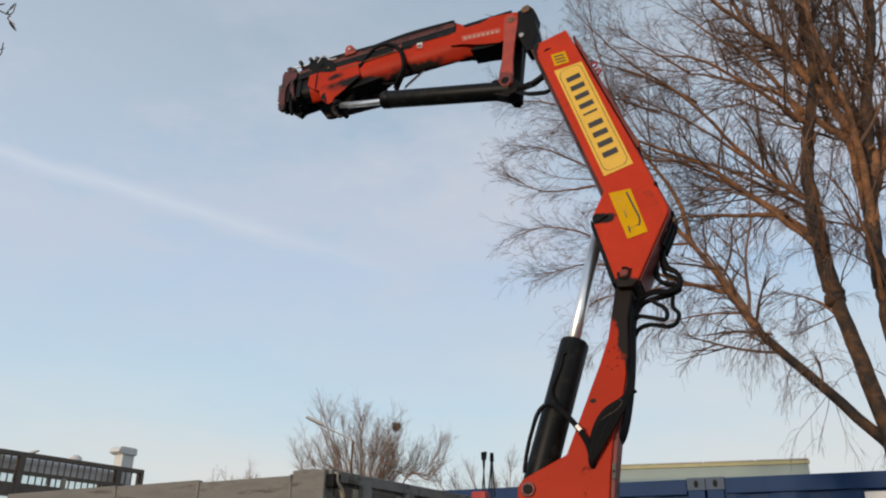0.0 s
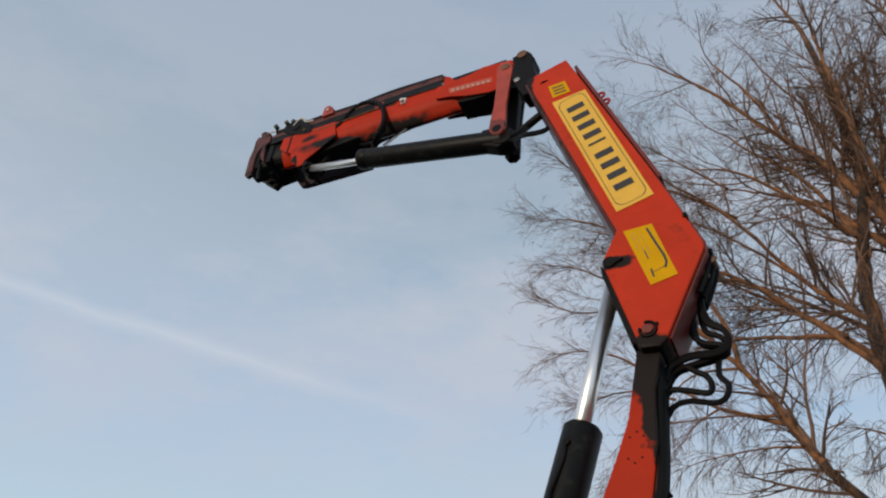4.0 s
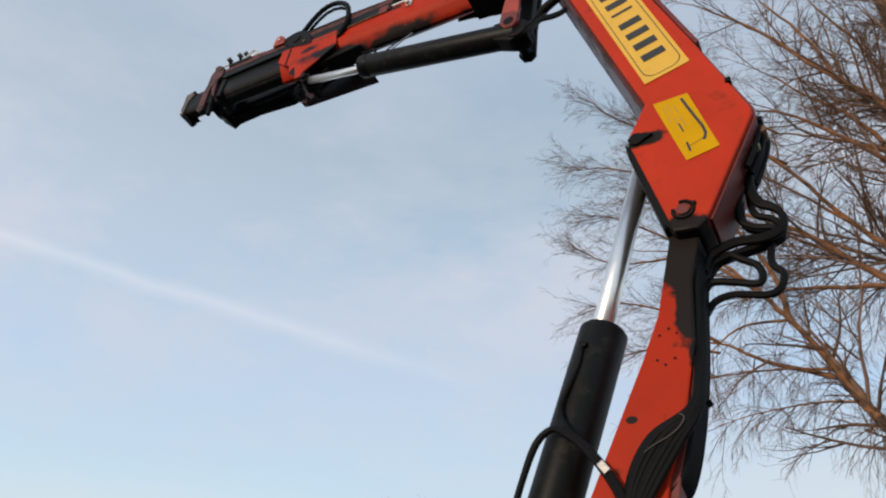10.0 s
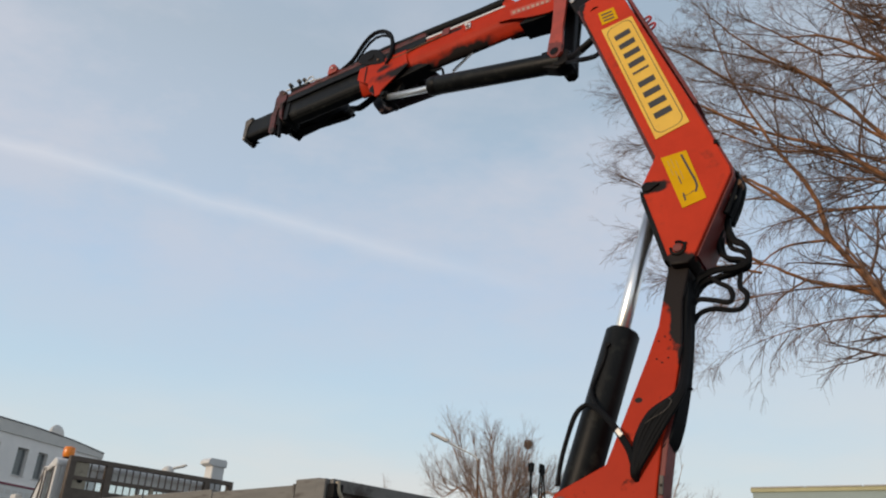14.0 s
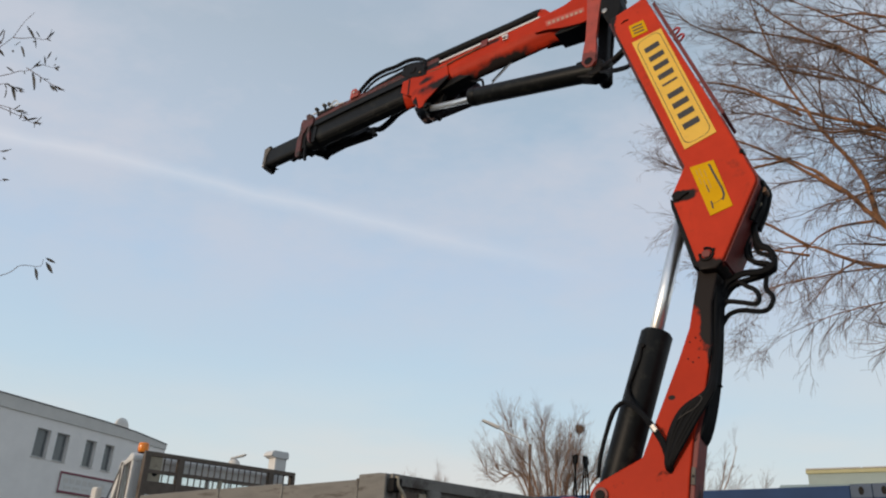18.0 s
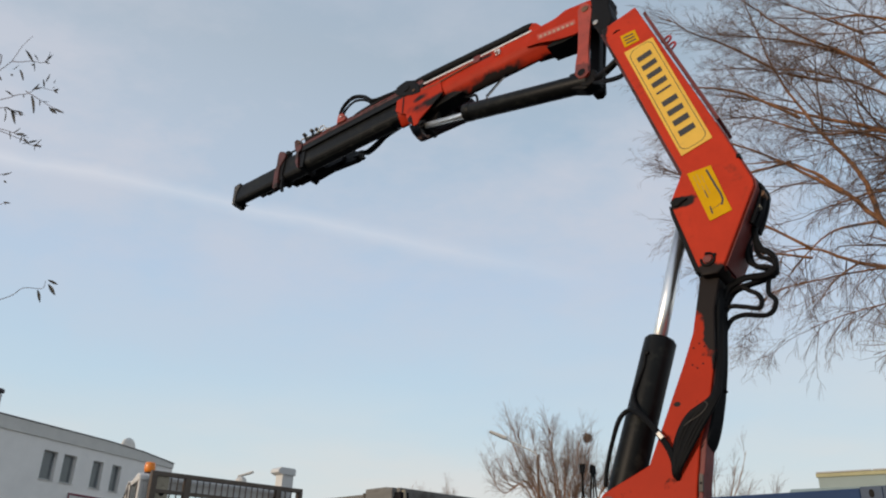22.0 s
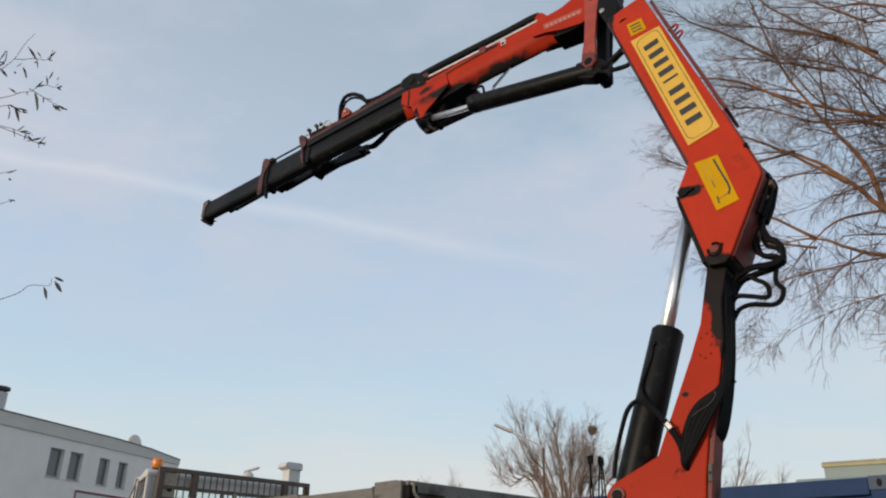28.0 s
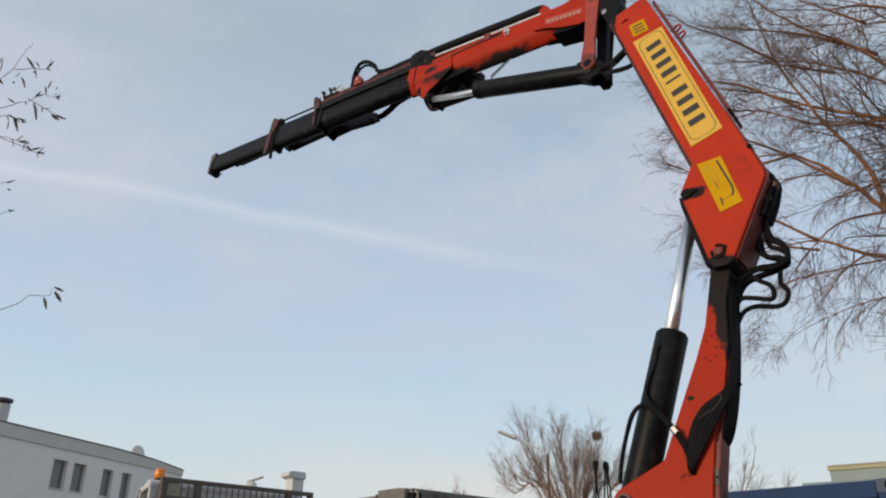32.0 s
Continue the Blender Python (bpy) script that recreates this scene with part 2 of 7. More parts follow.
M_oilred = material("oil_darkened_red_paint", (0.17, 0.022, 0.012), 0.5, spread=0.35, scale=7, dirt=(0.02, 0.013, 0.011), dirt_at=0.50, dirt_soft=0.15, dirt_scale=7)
M_tray = material("grimy_shaded_maroon_paint", (0.028, 0.009, 0.008), 0.6, spread=0.3, scale=6, dirt=(0.010, 0.009, 0.009), dirt_at=0.52, dirt_scale=5)
M_collar = material("worn_collar_paint", (0.085, 0.012, 0.008), 0.5, spread=0.4, scale=8, dirt=(0.02, 0.013, 0.011), dirt_at=0.48, dirt_soft=0.14, dirt_scale=11)
M_fadedred = material("pink_worn_paint", (0.45, 0.075, 0.045), 0.6, spread=0.15, scale=14, bump=0)
M_column = greased(material("column_red_paint", (0.42, 0.026, 0.005), 0.5, specular=0.12, spread=0.12, scale=3, bump=0.08, bump_scale=25, dirt=(0.10, 0.022, 0.014), dirt_at=0.60, dirt_soft=0.08, dirt_scale=12),
                   [(0.02, -0.16, 0.11, 0.17), (0.02, -0.38, 0.045, 0.14), (0.0, -0.60, 0.03, 0.16), (0.21, -0.745, 0.018, 0.012)])
M_link = material("lever_red_paint", (0.36, 0.045, 0.022), 0.5, spread=0.2, scale=9, dirt=(0.05, 0.02, 0.015), dirt_at=0.55, dirt_scale=12)
M_darkred = material("dark_and_shaded_red_paint", (0.16, 0.022, 0.016), 0.55, spread=0.25, scale=6, dirt=(0.02, 0.015, 0.013), dirt_at=0.55)
M_black = material("black_paint", (0.0055, 0.006, 0.006), 0.45, specular=0.16, spread=0.3, scale=6, bump=0.08, dirt=(0.030, 0.031, 0.026), dirt_at=0.54, dirt_soft=0.20, dirt_scale=12, dirt_rough=0.65)
M_grease = material("oily_black_steel", (0.005, 0.0045, 0.0042), 0.55, specular=0.14, spread=0.3, scale=9, bump=0.2, dirt=(0.02, 0.015, 0.012), dirt_at=0.55, dirt_scale=10)
M_rubber = material("black_rubber", (0.005, 0.005, 0.0055), 0.6, specular=0.14, spread=0.2, scale=20, bump=0.1)
M_chrome = material("chrome", (0.94, 0.93, 0.90), 0.34, 0.97, spread=0.04, scale=30, bump=0.0)
M_steel = material("bare_steel", (0.42, 0.40, 0.37), 0.4, 0.8, spread=0.2, scale=15)
M_yellow = material("yellow_sign_paint", (0.78, 0.46, 0.045), 0.45, spread=0.07, scale=6, bump=0.03, dirt=(0.42, 0.25, 0.06), dirt_at=0.66, dirt_scale=16)
M_sticker = material("yellow_sticker", (0.64, 0.345, 0.003), 0.65, spread=0.08, scale=7, bump=0.02, dirt=(0.42, 0.22, 0.01), dirt_at=0.62, dirt_scale=25, specular=0.08)
M_bright = material("bright_bare_steel", (0.72, 0.70, 0.66), 0.35, 0.35, spread=0.15, scale=12)
M_rust = material("rusty_steel", (0.16, 0.085, 0.045), 0.7, 0.2, spread=0.35, scale=18, bump=0.25, dirt=(0.03, 0.022, 0.018), dirt_at=0.55)
M_tip = material("scuffed_grey_steel", (0.10, 0.085, 0.07), 0.6, 0.2, spread=0.3, scale=12, dirt=(0.02, 0.017, 0.015), dirt_at=0.55)
M_ink = material("dark_print", (0.03, 0.028, 0.026), 0.5, spread=0.2, scale=20, bump=0)
M_faint = material("faded_brown_print", (0.50, 0.29, 0.03), 0.6, spread=0.15, scale=20, bump=0)
M_pale = material("faded_white_print", (0.42, 0.26, 0.19), 0.6, spread=0.15, scale=20, bump=0)
M_bark = material("bark", (0.27, 0.124, 0.054), 0.9, spread=0.45, scale=5, bump=0.7, bump_scale=25, dirt=(0.050, 0.033, 0.024), dirt_at=0.50, dirt_soft=0.14, dirt_scale=3)
# darker bark copy: the shade on the lower tree is put into its colour
M_shadebark = material("shaded_dark_bark", (0.115, 0.058, 0.028), 0.95, spread=0.5, scale=5, bump=0.9, bump_scale=18, dirt=(0.024, 0.018, 0.014), dirt_at=0.40, dirt_soft=0.16, dirt_scale=3)
M_twig = material("twig_bark", (0.170, 0.100, 0.066), 0.9, spread=0.35, scale=2, bump=0, per_island=0.35)
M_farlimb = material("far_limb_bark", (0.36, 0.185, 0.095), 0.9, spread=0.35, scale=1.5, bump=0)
M_flange = material("oily_shaded_flange_paint", (0.075, 0.022, 0.020), 0.42, specular=0.35, spread=0.3, scale=6, dirt=(0.02, 0.013, 0.012), dirt_at=0.50, dirt_scale=5)
# paler twig copy: the haze over distance is put into its colour
M_fartwig = material("hazed_twig_bark", (0.26, 0.170, 0.122), 0.9, spread=0.3, scale=1, bump=0, per_island=0.3)
M_leaf = material("dry_leaf", (0.05, 0.045, 0.035), 0.7, spread=0.4, scale=30, bump=0.1, per_island=0.4)
M_bed = material("grey_side_board", (0.185, 0.175, 0.155), 0.75, spread=0.22, scale=4, stretch=(0.5, 0.5, 4), bump=0.15, dirt=(0.085, 0.072, 0.058), dirt_at=0.54, dirt_soft=0.10, dirt_scale=4)
M_tail = material("grey_tailgate_steel", (0.195, 0.182, 0.158), 0.65, spread=0.25, scale=5, bump=0.1, dirt=(0.08, 0.066, 0.052), dirt_at=0.52, dirt_scale=6)
M_sand = material("worn_beige_paint", (0.34, 0.29, 0.21), 0.7, spread=0.2, scale=9, dirt=(0.12, 0.10, 0.08), dirt_at=0.58)
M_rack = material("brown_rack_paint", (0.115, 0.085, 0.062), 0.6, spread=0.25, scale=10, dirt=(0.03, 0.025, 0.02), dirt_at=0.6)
M_white = material("white_paint", (0.66, 0.64, 0.60), 0.4, spread=0.06, scale=3, bump=0.02, dirt=(0.40, 0.36, 0.31), dirt_at=0.64, dirt_scale=6)
M_render = material("white_render", (0.86, 0.81, 0.75), 0.9, spread=0.06, scale=0.7, bump=0.1, bump_scale=18, dirt=(0.70, 0.69, 0.66), dirt_at=0.6, dirt_scale=0.9)
M_parapet = material("grey_parapet_sheet", (0.62, 0.585, 0.53), 0.6, spread=0.07, scale=1.2, bump=0.03)
M_flash = material("dark_flashing", (0.06, 0.05, 0.055), 0.5, spread=0.2)
M_maroon = material("maroon_sign_frame", (0.20, 0.035, 0.055), 0.5, spread=0.1)
M_frame = material("window_frame_paint", (0.45, 0.44, 0.43), 0.5, spread=0.05)
M_glass = material("dark_window_glass", (0.13, 0.14, 0.14), 0.12, spread=0.1, bump=0, specular=0.6)
M_darkglass = material("unlit_window_glass", (0.025, 0.025, 0.028), 0.12, spread=0.1, bump=0, specular=0.5)
M_pane = bpy.data.materials.new("clear_pane")
M_pane.use_nodes = True
pb = M_pane.node_tree.nodes["Principled BSDF"]
pb.inputs["Base Color"].default_value = (0.86, 0.90, 0.90, 1)
pb.inputs["Roughness"].default_value, pb.inputs["IOR"].default_value, pb.inputs["Transmission Weight"].default_value = 0.02, 1.1, 1.0
M_silver = material("silver_car_paint", (0.42, 0.42, 0.42), 0.3, 0.4, spread=0.05, scale=2, bump=0)
M_orange = material("orange_lens", (0.85, 0.24, 0.02), 0.25, spread=0.08, bump=0)
M_blue = material("blue_container_paint", (0.016, 0.046, 0.122), 0.6, specular=0.2, spread=0.16, scale=2.5, bump=0.06, dirt=(0.05, 0.075, 0.115), dirt_at=0.6, dirt_scale=2.5)
M_bluegrey = material("faded_blue_paint", (0.045, 0.075, 0.125), 0.6, spread=0.15, scale=4, dirt=(0.07, 0.08, 0.1), dirt_at=0.58)
M_green = material("grey_green_sheet", (0.30, 0.36, 0.34), 0.7, spread=0.08, scale=1)
M_straw = material("yellow_green_fascia", (0.44, 0.41, 0.23), 0.65, spread=0.12, scale=2)
M_nest = material("nest_sticks", (0.11, 0.07, 0.045), 0.95, spread=0.4, scale=30)
M_ground = material("worn_asphalt", (0.055, 0.053, 0.05), 0.9, spread=0.3, scale=0.8, bump=0.4, bump_scale=30, dirt=(0.09, 0.08, 0.065), dirt_at=0.58, dirt_scale=0.5)
M_red2 = material("console_red", (0.42, 0.02, 0.02), 0.45, spread=0.15)


# ---- building helpers ----
def link_mesh(name, bm, mat, smooth=False):
    me = bpy.data.meshes.new(name)
    bmesh.ops.recalc_face_normals(bm, faces=bm.faces)
    bm.to_mesh(me)
    bm.free()
    me.materials.append(mat)
    if smooth:
        me.polygons.foreach_set("use_smooth", [True] * len(me.polygons))
    return new(name, me)


def part(name, bm, mat, parent, label="", smooth=False):
    ob = link_mesh(name, bm, mat, smooth)
    ob.parent = parent
    return tagged(ob, label)


def thing(name, label, category, m=None, group="", kind=""):
    ob = new(name)
    ob.empty_display_size = 0.1
    if m is not None:
        ob.matrix_world = m
    return tagged(ob, label, category, group, kind)


def bevel(bm, width, segments=2, angle=30):
    es = [e for e in bm.edges if len(e.link_faces) == 2 and e.calc_face_angle(0) > radians(angle)]
    if es and width > 0:
        bmesh.ops.bevel(bm, geom=es, offset=width, segments=segments, affect="EDGES", profile=0.6)
    return bm


def prism(points, y0, y1, width=0.006, bm=None):
    """A plate or box with the given outline in x and z, from y0 to y1."""
    b = bmesh.new()
    lo = [b.verts.new((x, y0, z)) for x, z in points]
    hi = [b.verts.new((x, y1, z)) for x, z in points]
    b.faces.new(lo)
    b.faces.new(hi[::-1])
    n = len(points)
    for i in range(n):
        b.faces.new((lo[i], hi[i], hi[(i + 1) % n], lo[(i + 1) % n]))
    bmesh.ops.recalc_face_normals(b, faces=b.faces)
    bevel(b, width)
    return merge(bm, b)


def merge(bm, b):
    if bm is None:
        return b
    me = bpy.data.meshes.new("tmp")
    b.to_mesh(me)
    b.free()
    bm.from_mesh(me)
    bpy.data.meshes.remove(me)
    return bm


def box(x0, x1, y0, y1, z0, z1, width=0.006, m=None, bm=None):
    b = bmesh.new()
    bmesh.ops.create_cube(b, size=1)
    for v in b.verts:
        v.co = Vector((x0 + (v.co.x + 0.5) * (x1 - x0), y0 + (v.co.y + 0.5) * (y1 - y0), z0 + (v.co.z + 0.5) * (z1 - z0)))
    bevel(b, width)
    if m is not None:
        b.transform(m)
    return merge(bm, b)


def tube(points, radius, sides=8, bm=None, caps=True, radii=None):
    """A round hose, pipe or bar along the points; radii may vary."""
    b = bm if bm is not None else bmesh.new()
    pts = [Vector(p) for p in points]
    rings = []
    side = None
    for i, p in enumerate(pts):
        d = (pts[min(i + 1, len(pts) - 1)] - pts[max(i - 1, 0)]).normalized()
        if side is None:
            side = d.orthogonal().normalized()
        side = (side - d * side.dot(d)).normalized()
        up = d.cross(side)
        r = radii[i] if radii else radius
        rings.append([b.verts.new(p + side * (r * math.cos(a)) + up * (r * math.sin(a))) for a in (2 * math.pi * k / sides for k in range(sides))])
    for r0, r1 in zip(rings, rings[1:]):
        for k in range(sides):
            b.faces.new((r0[k], r0[(k + 1) % sides], r1[(k + 1) % sides], r1[k]))
    if caps:
        b.faces.new(rings[0][::-1])
        b.faces.new(rings[-1])
    return b


def smooth_path(points, steps=6):
    """A curve through the points."""
    p = [Vector(q) for q in points]
    p = [2 * p[0] - p[1], *p, 2 * p[-1] - p[-2]]
    res = []
    for a, b, c, d in zip(p, p[1:], p[2:], p[3:]):
        for k in range(steps):
            t = k / steps
            res.append(0.5 * (2 * b + (c - a) * t + (2 * a - 5 * b + 4 * c - d) * t * t + (3 * b - a - 3 * c + d) * t ** 3))
    return [*res, p[-2]]


def pipe(points, radius, sides=8, steps=6, bm=None):
    return tube(smooth_path(points, steps), radius, sides, bm)


def disc(x, z, y0, y1, r, sides=20, bm=None, width=0.004):
    """A round boss with its axis along y."""
    b = bmesh.new()
    tube([(x, y0, z), (x, y1, z)], r, sides, b)
    bmesh.ops.recalc_face_normals(b, faces=b.faces)
    bevel(b, width, 2, 50)
    return merge(bm, b)


def cylinder_between(p, q, r, sides=24, width=0.006, bm=None):
    b = tube([p, q], r, sides)
    bmesh.ops.recalc_face_normals(b, faces=b.faces)
    bevel(b, width, 2, 50)
    return merge(bm, b)


def prism_x(points, x0, x1, width=0.006):
    """The same with the outline in y and z, from x0 to x1."""
    b = prism(points, x0, x1, 0)
    for v in b.verts:
        v.co = Vector((v.co.y, v.co.x, v.co.z))
    bmesh.ops.recalc_face_normals(b, faces=b.faces)
    return bevel(b, width)


# ---- ground ----
bm = bmesh.new()
bmesh.ops.create_grid(bm, x_segments=40, y_segments=40, size=600)
ground = link_mesh("ground", bm, M_ground)
tagged(ground, "worn grey asphalt yard", "ground", kind="structure")

# ---- the loader crane: x along the boom's plane, y towards its near side, z up, origin at the boom's hinge ----
CU, CW, CV = Vector((-0.799, 0.602, 0.0)), Vector((-0.596, -0.790, 0.143)), Vector((0.086, 0.114, 0.990))
CRANE = Matrix(((CU.x, CW.x, CV.x, 1.299), (CU.y, CW.y, CV.y, 3.793), (CU.z, CW.z, CV.z, 3.269), (0, 0, 0, 1)))
CRANE = Matrix.LocRotScale(CRANE.translation, CRANE.to_quaternion(), None)
crane = thing("loader_crane", "red articulated loader crane with black telescopic extensions", "crane", CRANE)
IN_CRANE = CRANE.inverted()


def local(p):
    return IN_CRANE @ Vector(p)


# column with its flared foot
column = part("column", prism([(0.062, 0.05), (0.070, -0.09), (0.118, -0.38), (0.172, -0.54), (0.362, -1.035), (0.56, -1.135), (0.605, -1.16), (0.632, -1.20),
                               (0.630, -1.26), (0.60, -1.335), (0.14, -1.355), (0.138, -1.29), (0.128, -1.15), (0.104, -0.93), (0.048, -0.75), (0.008, -0.50), (0.0, -0.26), (-0.036, -0.09), (-0.036, 0.05)], -0.180, -0.05, 0.008), M_column, crane)
part("hinge_boss", disc(0.572, -1.215, -0.33, -0.034, 0.026), M_grease, column)
part("hinge_ring", disc(0.572, -1.215, -0.048, -0.040, 0.042), M_oilred, column)
# side turned from the sun: darker red puts its shade into the colour
part("side_plate", prism([(0.0, -0.26), (0.016, -0.60), (0.032, -0.72), (0.076, -0.92), (0.103, -1.135), (0.118, -1.30), (0.16, -1.30), (0.16, -1.0), (0.07, -0.60), (0.05, -0.26)], -0.172, -0.066, 0.005), M_darkred, column, "red side wall with shade in its brown-red colour")
for x, z in ((0.115, -0.46), (0.085, -0.44), (0.06, -0.46), (0.125, -0.55), (0.10, -0.57), (0.07, -0.55)):
    part("bolt_hole", disc(x, z, -0.052, -0.0475, 0.0045, 8, width=0), M_grease, column)
cover = part("access_plate", prism([(0.103, -1.172), (0.124, -1.170), (0.119, -1.088), (0.100, -1.090)], -0.066, -0.055, 0.003), M_tip, column, "small grey cover plate")
part("cover_hole", disc(0.111, -1.132, -0.055, -0.0545, 0.007, 8, width=0), M_grease, cover)
# foot: turntable and base
b = bmesh.new()
tube([(0.33, -0.155, -1.345), (0.33, -0.155, -1.42)], 0.25, 28, b)
bevel(b, 0.01, 2, 50)
part("turntable", b, M_grease, crane, "greasy black turntable ring")
b = bmesh.new()
tube([(0.33, -0.155, -1.42), (0.33, -0.155, -1.95)], 0.19, 24, b)
part("slewing_housing", b, M_darkred, crane)
part("base_frame", box(0.0, 0.6, -0.45, 0.10, -2.28, -1.95, 0.01), M_grease, crane)

# lift cylinder
P0, P1, P3 = Vector((0.565, -0.165, -1.20)), Vector((0.338, -0.165, -0.335)), Vector((0.165, -0.165, 0.48))
barrel = part("lift_cylinder_barrel", cylinder_between(P0, P1, 0.085, 32, 0.008), M_black, crane, "black hydraulic cylinder barrel", True)
d = (P1 - P0).normalized()
part("gland", cylinder_between(P1 - d * 0.02, P1 + d * 0.012, 0.074, 28, 0.006), M_grease, barrel)
part("port_boss", cylinder_between(P1 - d * 0.10 + Vector((0.01, 0.07, 0)), P1 - d * 0.10 + Vector((0.014, 0.098, 0)), 0.012, 10, 0.003), M_grease, barrel)
part("grease_nipple", cylinder_between(P1 - d * 0.36 + Vector((0.02, 0.07, 0)), P1 - d * 0.36 + Vector((0.02, 0.092, 0)), 0.015, 10, 0.003), M_grease, barrel)
part("lift_cylinder_rod", cylinder_between(P1 - d * 0.3, P3, 0.038, 28, 0.0), M_chrome, crane, "polished chrome piston rod", True)

# main boom
boom = part("main_boom", prism([(0.625, 2.00), (0.37, 2.09), (-0.088, 0.92), (-0.268, 0.425), (-0.27, 0.385), (-0.075, -0.06), (-0.045, -0.09), (0.035, -0.085), (0.065, -0.05),
                                (0.185, 0.375), (0.186, 0.425), (0.112, 0.60)], -0.25, 0.0, 0.010), M_boom, crane)
# grime and the underside's shade are both put into the flange colour
part("lower_flange", prism([(0.112, 0.615), (0.625, 2.00), (0.645, 2.00), (0.135, 0.60)], -0.245, -0.03, 0.006), M_flange, boom, "grimy red underside flange with shade in its colour")
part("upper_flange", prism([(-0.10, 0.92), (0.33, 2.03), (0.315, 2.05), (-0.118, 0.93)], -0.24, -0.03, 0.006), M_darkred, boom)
# end plate in dark red: the shade on this side is painted in
part("knee_cover", prism([(-0.09, 0.90), (-0.268, 0.43), (-0.270, 0.385), (-0.08, -0.05), (-0.090, -0.05), (-0.279, 0.38), (-0.278, 0.435), (-0.102, 0.90)], -0.235, -0.02, 0.003), M_darkred, boom, "red end plate with shade in its dark colour")
for k, (dx, y) in enumerate(((0.004, -0.075), (0.016, -0.11), (0.006, -0.145), (0.018, -0.17), (0.004, -0.20))):
    part("rear_hose", pipe([(-0.235, y, 0.50 - 0.01 * k), (-0.262 - dx * 0.7, y, 0.45), (-0.273 - dx, y, 0.39), (-0.255 - dx * 0.8, y, 0.30), (-0.215 - dx * 0.5, y, 0.20)], 0.012, 8), M_rubber, boom)
part("hose_tie", prism([(-0.255, 0.400), (-0.262, 0.425), (-0.298, 0.420), (-0.294, 0.395)], -0.21, -0.055, 0.006), M_grease, boom)
part("rear_fitting", disc(-0.285, 0.37, -0.13, -0.070, 0.018, 10), M_rust, boom, "tarnished brass fitting")
part("lower_edge", prism([(0.190, 0.40), (0.176, 0.33), (0.060, -0.06), (0.071, -0.065), (0.190, 0.34), (0.199, 0.40)], -0.235, -0.004, 0.006), M_grease, boom, "oily black lower edge")
part("lower_seam", prism([(0.179, 0.385), (0.190, 0.37), (0.071, -0.045), (0.042, -0.075), (0.046, -0.050)], -0.002, 0.003, 0.001), M_grease, boom)
part("hinge_pin", disc(0.0, 0.0, -0.29, 0.010, 0.024), M_oilred, boom)
part("clip_ring", pipe([(0.035 * math.cos(a), 0.004, 0.035 * math.sin(a)) for a in (radians(d_) for d_ in range(70, 400, 30))], 0.0075, 6), M_grease, boom, "broken black circlip")
part("clip_tab", box(-0.046, -0.026, 0.0, 0.010, 0.010, 0.026, 0.004), M_grease, boom)
part("cylinder_pin", disc(0.150, 0.405, -0.285, 0.012, 0.030), M_grease, boom)
part("pin_keeper", prism([(0.085, 0.41), (0.16, 0.435), (0.185, 0.405), (0.15, 0.375)], 0.0, 0.014, 0.004), M_grease, boom)
sign = part("sign_panel", prism([(0.450, 1.70), (0.252, 1.735), (-0.078, 0.775), (0.106, 0.712)], 0.0, 0.005, 0.001), M_yellow, boom, "yellow sign with dark border and block lettering bars")
# border line and nine dark letter blocks along the sign
SA, SB = Vector((0.351, 0, 1.7175)), Vector((0.014, 0, 0.7435))
sd = (SB - SA).normalized()
sn = Vector((sd.z, 0, -sd.x))
if sn.x < 0:
    sn = -sn
ln = (SB - SA).length


def on_sign(s, w, y=0.006):
    p = SA + sd * s + sn * w
    return Vector((p.x, y, p.z))


hw = 0.082
b = bmesh.new()
corner = 0.05
ring = []
for sx, sw in ((corner + 0.02, hw - corner), (corner + 0.02, -hw + corner), (ln - corner - 0.02, -hw + corner), (ln - corner - 0.02, hw - corner)):
    i0 = len(ring) // 7
    for k in range(7):
        a = math.pi / 2 + i0 * math.pi / 2 + k * math.pi / 12
        ring.append((sx + corner * math.cos(a), sw + corner * math.sin(a)))
outer_v = [b.verts.new(on_sign(s, w, 0.0062)) for s, w in ring]
mid_s = ln / 2
inner_v = [b.verts.new(on_sign(mid_s + (s - mid_s) * 0.994, w * 0.955, 0.0062)) for s, w in ring]
for k in range(len(ring)):
    j = (k + 1) % len(ring)
    b.faces.new((outer_v[k], outer_v[j], inner_v[j], inner_v[k]))
part("border_line", b, M_ink, sign)
for i in range(9):
    s0 = 0.105 + i * 0.0935
    wid = 0.018 if i == 4 else 0.046
    b = bmesh.new()
    b.faces.new([b.verts.new(on_sign(s0 + a, w, 0.0066)) for a, w in ((0.0, -0.050), (wid, -0.050), (wid, 0.050), (0.0, 0.050))])
    part("letter_block", b, M_ink, sign)
label2 = part("load_label", prism([(0.080, 0.577), (-0.055, 0.588), (-0.148, 0.262), (-0.028, 0.228)], 0.0, 0.004, 0.001), M_sticker, boom, "yellow load label with a small crane drawing")


def flat(points, y, mat, name, parent):
    b = bmesh.new()
    b.faces.new([b.verts.new((x, y, z)) for x, z in points])
    return part(name, b, mat, parent)


LU, LV = Vector((-0.0933, 0, -0.326)), Vector((-0.135, 0, 0.011))


def on_label(u, v):
    """A point of the load label: u down its length, v across it from the boom's lower side."""
    return 0.080 + LU.x * u + LV.x * v, 0.577 + LU.z * u + LV.z * v * (1 - 0.2 * u)


def stroke(line_, width, mat, name):
    for (u0, v0), (u1, v1) in zip(line_, line_[1:]):
        flat([on_label(u0, v0 - width), on_label(u0, v0 + width), on_label(u1, v1 + width), on_label(u1, v1 - width)], 0.0052, mat, name, label2)


